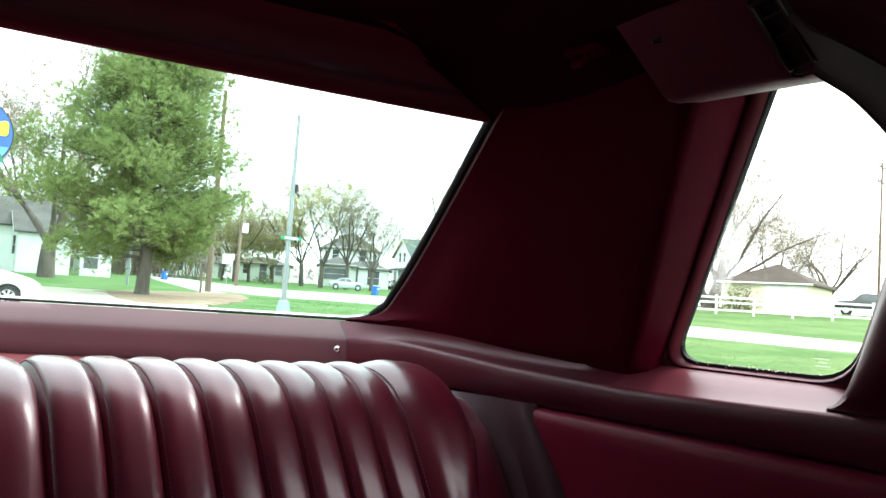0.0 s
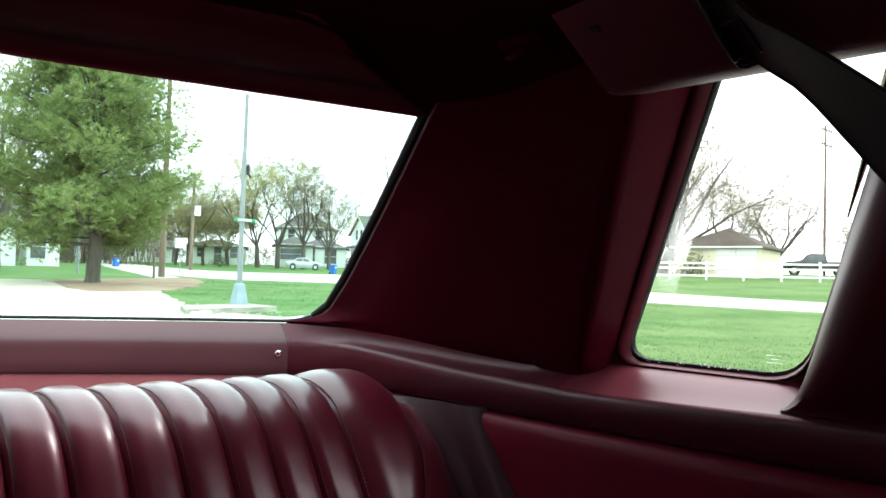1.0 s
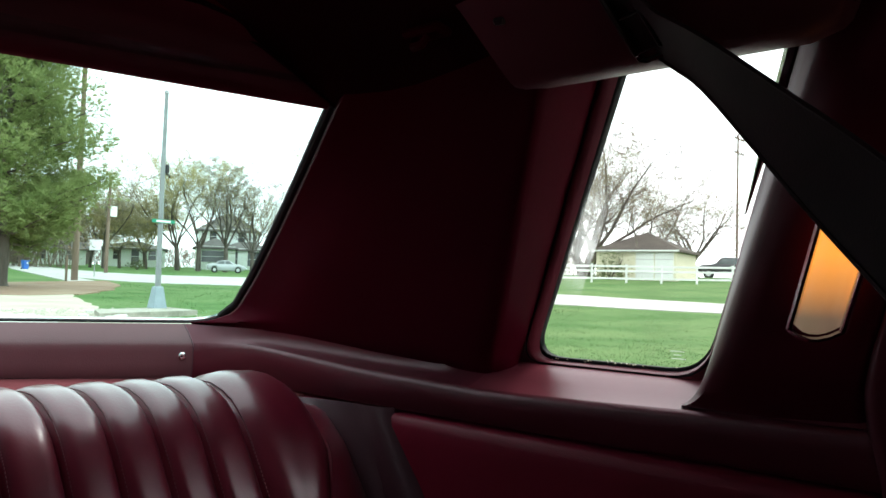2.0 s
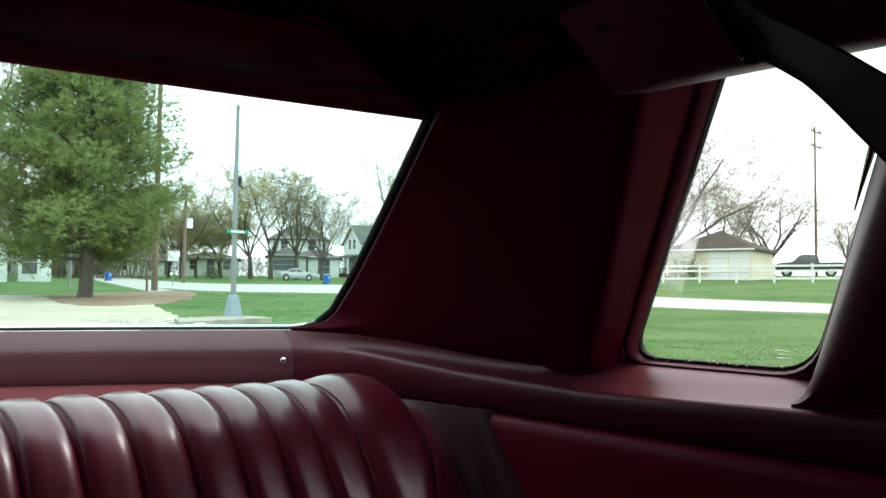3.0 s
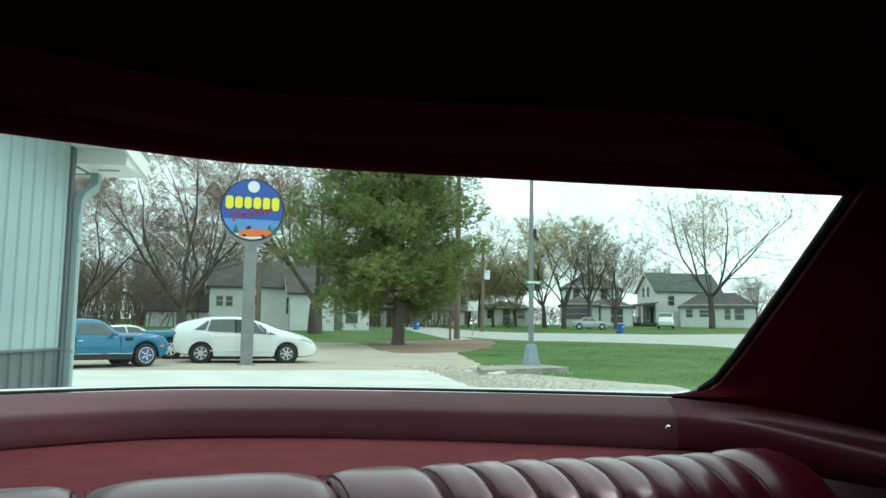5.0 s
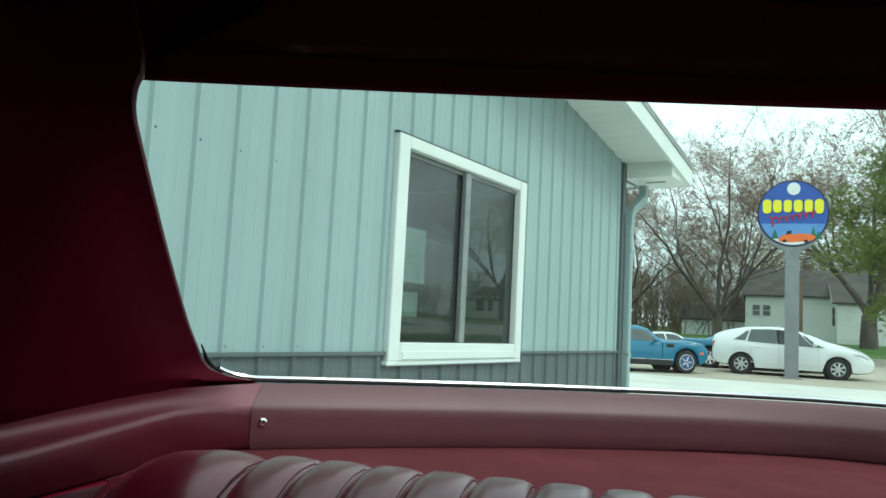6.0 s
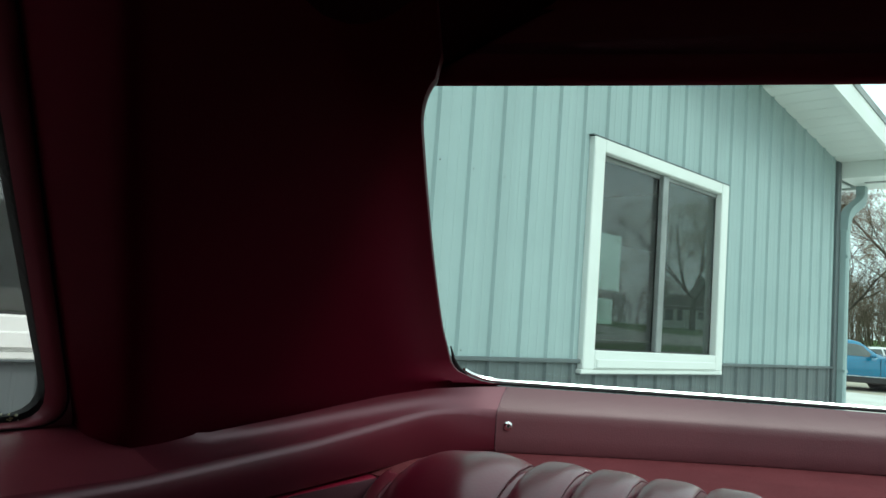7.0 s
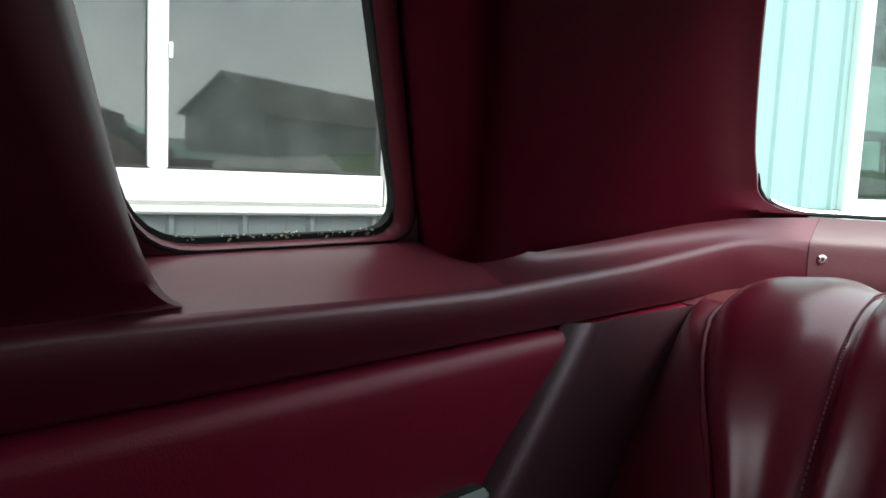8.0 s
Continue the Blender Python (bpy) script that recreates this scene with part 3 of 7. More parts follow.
def building_window(s0, s1, z0, z1, mull, thin, screened=False):
    w = part("window", Geo().box((lerp(s0, s1, 0.5), 0.0, z0 - 0.012), (s1 - s0 + 0.02, 0.075, 0.026), 0.005), WHITE, building, "white sliding window")
    for nm, c, sz in (("frame_jamb", (s0 + 0.055, -0.012, lerp(z0, z1, 0.5)), (0.11, 0.055, z1 - z0)), ("frame_jamb", (s1 - 0.050, -0.012, lerp(z0, z1, 0.5)), (0.10, 0.055, z1 - z0)),
                      ("frame_head", (lerp(s0, s1, 0.5), -0.012, z1 - 0.038), (s1 - s0 - 0.216, 0.054, 0.076)), ("frame_sill", (lerp(s0, s1, 0.5), -0.014, z0 + 0.055), (s1 - s0 - 0.216, 0.058, 0.108))):
        part(nm, Geo().box(c, sz, 0.006), WHITE, w)
    part("sill_lip", Geo().box((lerp(s0, s1, 0.5), -0.046, z0 + 0.035), (s1 - s0 - 0.24, 0.012, 0.05), 0.004), WHITE, w)
    part("mullion", Geo().box((mull, 0.006, lerp(z0, z1, 0.5) + 0.015), (thin, 0.040, z1 - z0 - 0.19), 0.006), GALV if screened else WHITE, w)
    if not screened:
        part("catch", Geo().box((mull + thin * 0.6, -0.016, lerp(z0, z1, 0.36)), (0.012, 0.012, 0.05), 0.003), WHITE, w)
    else:
        part("insect_screen", Geo().box((lerp(mull, s1 - 0.09, 0.5), 0.034, lerp(z0, z1, 0.5) + 0.01), (s1 - 0.09 - mull, 0.004, z1 - z0 - 0.17)), SCREEN, w, "dark green insect screen")
    for a, b, dy in ((s0 + 0.10, mull, 0.030), (mull, s1 - 0.09, 0.016)):
        part("pane", Geo().box((lerp(a, b, 0.5), dy, lerp(z0, z1, 0.5) + 0.01), (b - a, 0.005, z1 - z0 - 0.17)), GLASS_DIM if screened else GLASS_BLDG, w)
        part("sash_head", Geo().box((lerp(a, b, 0.5), dy, z1 - 0.088), (b - a - 0.004, 0.024, 0.028), 0.004), GALV, w)
        part("sash_foot", Geo().box((lerp(a, b, 0.5), dy, z0 + 0.112), (b - a - 0.004, 0.024, 0.010), 0.003), DARK, w)
    for z in (z0 - 0.027, z1 + 0.006):
        part("flashing", Geo().box((lerp(s0, s1, 0.5), -0.01, z), (s1 - s0 + 0.03, 0.05, 0.008), 0.002), WAINSCOT, w)
    return w


building_window(*WINS[0], 5.512, 0.065, True)
building_window(*WINS[1], 1.353, 0.058)
# room behind the windows, its dimness put into the walls' dark grey
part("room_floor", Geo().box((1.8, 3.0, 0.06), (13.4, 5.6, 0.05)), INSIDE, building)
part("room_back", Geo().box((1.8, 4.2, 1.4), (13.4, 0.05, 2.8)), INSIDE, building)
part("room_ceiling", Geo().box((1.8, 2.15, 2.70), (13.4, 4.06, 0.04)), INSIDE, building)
for s, z0, z1, ww in ((4.945, 1.40, 1.735, 0.30), (4.915, 1.195, 1.345, 0.24)):
    solo("paper_notice", Geo().box((0, 0, 0), (ww, 0.004, z1 - z0), 0.001), PAPER, "pale sheet taped inside the window glass", "notice", BM @ Matrix.Translation((s, 0.040, lerp(z0, z1, 0.5))))

# ---- the car that the camera sits in ----
RIM_X, TOP_X = 0.622, 0.496


def rim_low(s):
    q = 1 - abs(s) ** 1.6
    return Vector((RIM_X * s, 0.897 + 0.352 * q, 1.093 - 0.004 * q))


def rim_high(s):
    q = 1 - abs(s) ** 1.2
    return Vector((TOP_X * s, 0.583 + 0.119 * q, 1.289 + 0.004 * q))


def sail_x(z):
    return 0.632 - 0.53 * (z - 1.065)


SAIL_Z = sorted([1.270, 1.273, 1.276, 1.279, 1.282, 1.2845, 1.2865, 1.288] + [1.064, 1.072, 1.080, 1.088, 1.0927, 1.0932, 1.0945, 1.0965, 1.0995, 1.1035, 1.1080, 1.1130, 1.1175] + [1.1175 + 0.0094 * k for k in range(1, 23)])


def sail_front(z):
    return 0.513 - 0.585 * (z - 1.068)


def pane_x(z):
    return 0.68 - 0.45 * (z - 1.06)


def groove_rear(z):
    return 0.487 - 0.60 * (z - 1.09)


def groove_front(z):
    return 0.323 - 0.44 * (z - 1.089)


cabin = thing("car_cabin", "rear cabin of an old coupe trimmed in maroon vinyl", "car interior", kind="structure")
S40 = [i / 20 for i in range(-20, 21)]


# rear window: glass, seals, bright strip, reveal
rear_window = thing("window_rear", "wide curved rear window in black rubber", "window", kind="structure")
g = Geo().loft([[rim_low(s).lerp(rim_high(s), t) + Vector((s * 0.012, 0.016 + 0.02 * math.sin(math.pi * t), 0.003)) for s in [k * 1.04 for k in S40]] for t in (-0.08, 0.15, 0.35, 0.5, 0.65, 0.85, 1.08)])
pane = part("pane", g, GLASS_REAR, rear_window, "green tinted glass", smooth=True)
pane.visible_shadow = False


def sail_edge(z, sg=1):
    """The pillar panel's rear edge: round at the foot, then straight with a slight bow."""
    e = Vector((0.6178, 0.8705, 1.1175))
    if z < e.z:
        a, c = rim_low(0.945), Vector((0.626, 0.903, 1.0935))
        ts = [i / 24 for i in range(25)]
        pts = [a.lerp(c, t).lerp(c.lerp(e, t), t) for t in ts]
        zs = [p.z for p in pts]
        return Vector((piece(z, zs, [p.x for p in pts]), piece(z, zs, [p.y for p in pts]), z))
    bow = 0.0065 * math.sin(math.pi * min(1, max(0, (z - 1.10) / 0.19)))
    k = min(0.995, max(0.0, (z - 1.269) / 0.0205))
    turn = 0.018 * (1 - math.sqrt(1 - k * k)) * (sg < 0)
    return Vector((piece(z, (1.105, 1.288, 1.36), (0.6265, 0.4995, 0.453)) - turn + bow - 0.0026 * (1 - ease(z, 1.1175, 1.15)), piece(z, (1.105, 1.288, 1.36), (0.8895, 0.5795, 0.46)) + bow * 0.7, z))


FOOT = [sail_edge(1.0927 + 0.0248 * (k / 8) ** 2) for k in range(9)]
brim = [Vector((-p.x, p.y, p.z)) for p in FOOT[5::-1]] + [rim_low(k / 40 * 0.935) for k in range(-39, 40)] + FOOT
part("bright_strip", Geo().tube([p + Vector((p.x * 0.006, 0.0085, 0.0020)) for p in brim], 0.0024, 6), CHROME, rear_window, "bright metal strip", smooth=True)
part("seal_low", Geo().tube([p + Vector((0, 0.0005, -0.0002)) for p in brim[4:-4]], 0.0016, 6), RUBBER, rear_window, smooth=True)
notch = rim_low(-0.02)
part("seal_clip", Geo().box((0, 0, 0), (0.045, 0.006, 0.004), 0.0015, m=Matrix.Translation(notch + Vector((0.01, 0.012, 0.001)))), RUBBER, rear_window)
for sg in (-1, 1):
    top = 1.294 if sg > 0 else 1.128
    pts = [sail_edge(lerp(1.100, top, i / 12)) + Vector((0.004, 0.0072, 0.0)) for i in range(13)]
    pts = [Vector((p.x * sg, p.y, p.z)) for p in pts]
    part("seal_side", Geo().tube(pts, [(0.0048 if sg > 0 else piece(i, (0, 4, 12), (0.0012, 0.0024, 0.0006))) for i in range(13)], 8), RUBBER, rear_window, smooth=True)

# rail under the window
def rail_row(s):
    p = rim_low(s)
    return [p + Vector((0, -a, b)) for a, b in ((-0.006, -0.003), (0.004, -0.0022), (0.013, -0.010), (0.021, -0.019), (0.0245, -0.0235), (0.0262, -0.0275),
                                                (0.0265, -0.034), (0.0262, -0.048), (0.0255, -0.061), (0.0235, -0.0645), (0.016, -0.066))]


rail = part("window_rail", Geo().loft([rail_row(k / 48 * 0.937) for k in range(-48, 49)]), RAIL, cabin, "rose moulding along the rear window", smooth=50)
for sg in (-1, 1):
    c, nrm = Vector((sg * 0.574, 0.9127, 1.054)), Vector((-sg * 0.65, -0.76, 0))
    scr = part("screw", Geo().tube([c - nrm * 0.004, c + nrm * 0.0012, c + nrm * 0.0024], [0.0044, 0.0044, 0.0028], 14), CHROME, cabin, "small chrome screw", smooth=30)
    part("recess", Geo().tube([c + nrm * 0.0022, c + nrm * 0.0027], 0.0015, 6), DARK, scr)

for sg in (-1, 1):
    part("rail_joint", Geo().tube([p + Vector((0, -0.0002, 0)) for p in rail_row(sg * 0.9375)[1:-1]], 0.0007, 5), BLACKISH, cabin, "dark joint at the end of the moulding")
    part("rail_corner", Geo().loft([[rim_low(sg * u) + Vector((0, 0.014, -0.004)), rim_low(sg * u) + Vector((0, -0.001, -0.0024)), rim_low(sg * u) + Vector((0, -0.006, -0.006))] for u in (0.925, 0.94, 0.955, 0.97, 0.985, 1.0)]), LEDGE, cabin)
# parcel shelf
part("parcel_shelf", Geo().slab([[Vector((0.64 * s, 0.745, 1.0235)) for s in S40], [Vector((0.64 * s, 0.80, 1.0285)) for s in S40],
                                 [rim_low(s * 0.999) + Vector((0, 0.01, -0.0655)) for s in S40]], (0, 0, -0.012)), SHELF, cabin, "red carpeted parcel shelf", smooth=30)

# side trim, mirrored


def sail_at(z, u, sg=1):
    """A place across the pillar panel, from its front edge (u = 0) to its rear one."""
    e = sail_edge(z, sg) if z >= 1.0927 else Vector((0.602, 0.941, z))
    late = 0.62 if z >= 1.1 else 0.86 if z < 1.0927 else lerp(0.86, 0.62, (z - 1.0927) / 0.0073)
    x = sail_x(z) + 0.008 * math.sin(math.pi * u) * (1 - u)
    return Vector((sg * lerp(x, e.x, ease(u, late, 1.0)), lerp(sail_front(z), e.y, u), z))


def ledge_rows(sg):
    """The belt moulding: broad and level before the window, then a narrow shelf with a soft hollow along the pillar panel's foot."""
    rows = []
    ys = [-0.05, 0.1, 0.17, 0.20, 0.22, 0.24, 0.26, 0.28, 0.295, 0.31, 0.325, 0.34, 0.37, 0.40, 0.44, 0.465, 0.478, 0.486, 0.492, 0.498, 0.504, 0.510, 0.516, 0.522, 0.53, 0.545, 0.57, 0.61, 0.65, 0.70, 0.75, 0.79, 0.82]
    for y in ys:
        w = ease(y, 0.250, 0.298) * (1 - ease(y, 0.490, 0.575))
        rear = ease(y, 0.40, 0.50)
        ez = piece(y, (0, 0.3, 0.42, 0.5, 0.65, 0.81), (1.066, 1.0615, 1.0575, 1.0560, 1.0605, 1.0705))
        ex = 0.6085
        # one soft hollow from the panel's face to the shelf's edge
        zt = ez + piece(y, (0.49, 0.56, 0.66, 0.76, 0.82), (0.009, 0.013, 0.016, 0.018, 0.018))
        back = sail_edge(zt, 1).y if zt >= 1.0927 else 0.941
        xt = sail_at(zt, min(1, max(0, (y - sail_front(zt)) / (back - sail_front(zt))))).x
        top, low, knee = Vector((xt, zt)), Vector((ex + 0.0055, ez + 0.0008)), Vector((xt + 0.53 * (zt - ez - 0.004) * 0.8, ez + 0.0046))
        foot = [tuple(top.lerp(knee, t).lerp(knee.lerp(low, t), t)) for t in (0, 0.13, 0.30, 0.50, 0.75, 1.0)]
        foot[0] = (xt + 0.0003, zt)
        narrow = piece(y, (0.19, 0.26, 0.33), (0.004, 0.014, 0.020))
        front = [(ex + narrow, ez + 0.006), (ex + narrow * 0.8, ez + 0.0048), (ex + narrow * 0.6, ez + 0.0038), (ex + narrow * 0.42, ez + 0.0028), (ex + narrow * 0.3, ez + 0.0018), (ex + 0.0050, ez + 0.0008)]
        wide = [(0.6680, 1.0776), (0.658, 1.0756), (0.647, 1.0720), (0.634, lerp(1.0720, ez, 0.40)), (0.622, lerp(1.0720, ez, 0.75)), (ex + 0.0055, ez + 0.0008)]
        base = [(lerp(p[0], q[0], rear), lerp(p[1], q[1], rear)) for p, q in zip(front, foot)]
        prof = [(lerp(p[0], q[0], w), lerp(p[1], q[1], w)) for p, q in zip(base, wide)]
        prof += [(ex + 0.0012, ez - 0.0012), (ex, ez - 0.0045), (ex + 0.0022, ez - 0.014), (ex + 0.0075, 1.0290), (ex + 0.0105, 1.0258), (ex + 0.020, 1.0245)]
        rows.append([Vector((sg * a, y, b)) for a, b in prof])
    # round the corner into the rail
    end = rail_row(0.937)
    p0 = rows[-1]
    tgt = [Vector((sg * p.x, p.y, p.z)) for p in (end[1], end[1].lerp(end[2], 0.5), end[2], end[2].lerp(end[3], 0.5), end[3], end[4], end[5], end[6], end[7], end[8], end[9], end[10])]
    bend = ((0.618, 0.888, 1.0885), (0.617, 0.887, 1.085), (0.616, 0.886, 1.082), (0.614, 0.885, 1.079), (0.612, 0.884, 1.076), (0.609, 0.882, 1.0715), (0.6075, 0.8805, 1.070), (0.607, 0.880, 1.066), (0.6075, 0.881, 1.050), (0.608, 0.883, 1.032), (0.610, 0.886, 1.028), (0.614, 0.892, 1.027))
    mid = [Vector((sg * a, b, c)) for a, b, c in bend]
    for t in (0.2, 0.4, 0.6, 0.8, 1.0):
        rows.append([a.lerp(b, t).lerp(b.lerp(c, t), t) for a, b, c in zip(p0, mid, tgt)])
    return rows


def sail_rows(sg):
    rows, lips = [], []
    for z in SAIL_Z:
        tuck = Vector((sg * 0.006 * (1 - ease(z, 1.064, 1.085)), 0, 0))
        row = [sail_at(z, j / 24, sg) + tuck for j in range(25)]
        # roll the front edge outwards, and the rear edge towards the glass
        f = row[0]
        b = row[-1]
        turn = [f + Vector((sg * 0.011 * (1 - math.cos(radians(a))), 0.005 - 0.010 * math.sin(radians(a)), 0)) for a in (90, 68, 46, 24)]
        k = 1 if z >= 1.1 else 0.35
        lip = [b + Vector((sg * (0.011 * (1 - math.cos(radians(a))) - 0.001) * k, (-0.011 + 0.0125 * math.sin(radians(a))) * k, 0)) for a in (0, 20, 40, 60, 80)]
        rows.append([*turn, *row[1:-3], lip[0]])
        lips.append([*lip, b + Vector((sg * 0.016, 0.005, 0))])
    return rows, lips


def jamb_rows(sg):
    """The side of the opening between pillar panel and glass, flared at its foot."""
    rows = []
    for z in [1.066, 1.070, 1.074, 1.078, 1.083, 1.089, 1.097] + [1.11 + 0.022 * i for i in range(11)]:
        flare = 0.013 * (1 - ease(z, 1.060, 1.094)) ** 2
        a = Vector((sg * (sail_x(z) + 0.0100), sail_front(z) - 0.0050, z))
        b = Vector((sg * (pane_x(z) - 0.0044), groove_rear(z) + 0.0046 - flare * 0.4, z))
        m = a.lerp(b, 0.5) + Vector((sg * 0.004, -0.002, 0))
        rows.append([a.lerp(m, t).lerp(m.lerp(b, t), t) + Vector((0, -flare * math.sin(math.pi * min(1, t * 1.1)), 0)) for t in (0, 0.1, 0.2, 0.35, 0.5, 0.65, 0.8, 0.9, 1.0)])
    return rows


def pillar_rows(sg):
    """The door pillar's trim: a soft edge beside the glass, a broad face, and a foot that runs out over the ledge."""
    rows = []
    for z in [1.0640, 1.0648, 1.066, 1.0685, 1.072, 1.077, 1.084, 1.093, 1.104, 1.116] + [1.13 + 0.02 * i for i in range(12)]:
        gx, gy = pane_x(z), groove_front(z) - 0.001
        px = 0.608 - 0.30 * (z - 1.06) + 0.008 * (1 - ease(z, 1.060, 1.10))
        edge = pillar_edge(z)
        prof = [(gx - 0.003, gy), (gx - 0.006, gy - 0.001), (gx - 0.012, gy - 0.003), (lerp(gx, px, 0.45), gy - 0.010), (lerp(gx, px, 0.8), gy - 0.020), (px + 0.002, gy - 0.031), (px, gy - 0.045),
                (px - 0.001, lerp(gy - 0.045, edge + 0.012, 0.5)), (px, edge + 0.010), (px + 0.002, edge + 0.003), (px + 0.008, edge - 0.003), (px + 0.030, edge - 0.010), (px + 0.055, edge - 0.014)]
        k = 1 - math.sqrt(max(0.0, 1 - max(0.0, 1 - (z - 1.064) / 0.05) ** 2))
        flow = (0, 0, 0.003, 0.008, 0.014, 0.021, 0.021, 0.009, 0, 0, 0, 0, 0)
        rows.append([Vector((sg * a, b + k * f, z)) for (a, b), f in zip(prof, flow)])
    return rows


def pillar_edge(z):
    """The front edge of the door pillar's trim, slightly bowed."""
    return piece(z, (0.90, 0.98, 1.03, 1.055, 1.075, 1.092, 1.11, 1.14, 1.36), (0.160, 0.180, 0.191, 0.196, 0.1995, 0.1995, 0.196, 0.186, 0.152))


def quarter_rows(sg):
    rows = []
    for y in (-0.05, 0.10, 0.2, 0.3, 0.4, 0.5, 0.6, 0.7, 0.80):
        k = 0.006 * math.sin(y * 9)
        prof = [(0.650, 1.0235), (0.624, 1.0236), (0.6160, 1.0220), (0.6125, 1.0180), (0.6112, 1.0110), (0.6125, 0.998), (0.617, 0.96), (0.625 + k, 0.88), (0.63 + k, 0.76), (0.635, 0.60), (0.64, 0.40)]
        rows.append([Vector((sg * a, y, b)) for a, b in prof])
    return rows


def pane_loop(rear, low, front, z0=1.0785, z1=1.335, soft=0.0):
    """The side window's outline, as places in y and z, grown by its own amount at each side, soft at the lower corners."""
    q = [(groove_front(z0) - front, z0 - low), (groove_rear(z0) + rear, z0 - low), (groove_rear(z1) + rear, z1 + low), (groove_front(z1) - front, z1 + low)]
    out, rad = [], (0.030 + min(0, soft), 0.026 + soft, 0.02, 0.02)
    for i in range(4):
        p, a, b = Vector(q[i]), Vector(q[i - 1]), Vector(q[(i + 1) % 4])
        s, e = p + (a - p).normalized() * rad[i], p + (b - p).normalized() * rad[i]
        out += [s.lerp(p, t / 6).lerp(p.lerp(e, t / 6), t / 6) for t in range(7)]
    return out


def rail_pad_rows(sg):
    """The padded roof-rail cover over the side window."""
    rows = []
    for i in range(15):
        y = piece(i, (0, 1, 2, 3, 12, 13, 14), (0.4005, 0.3985, 0.395, 0.388, 0.212, 0.194, 0.187))
        low = 1.2825 + piece(i, (0, 1, 2, 3, 12, 13, 14), (0.004, 0.0015, 0.0003, 0.0, 0.0, 0.004, 0.014))
        up = Vector((-1.0, 0.0, 1.0))
        base = Vector((0.5055 - 1.0 * (low - 1.2825), y, low))
        tilt = 0.36
        row = [base + Vector((0.055, 0, 0.020)), base + Vector((0.020, 0, 0.0005)), base + Vector((0.006, 0, -0.0012)), base + Vector((0.0005, 0, 0.0006)), base + up * 0.004, base + up * 0.02, base + up * 0.040, base + up * 0.058 + Vector((0, 0.002, 0)), base + up * 0.074 + Vector((0, 0.006, -0.002)), base + up * 0.092 + Vector((0, 0.014, -0.010))]
        row = [p + Vector((0, tilt * max(0, p.z - low) * max(0, 1 - i / 6), 0)) for p in row]
        if i == 0:
            row = [p + Vector((0.014, 0.0, 0.010)) for p in row]
        rows.append([Vector((sg * p.x, p.y, p.z)) for p in row])
    return rows


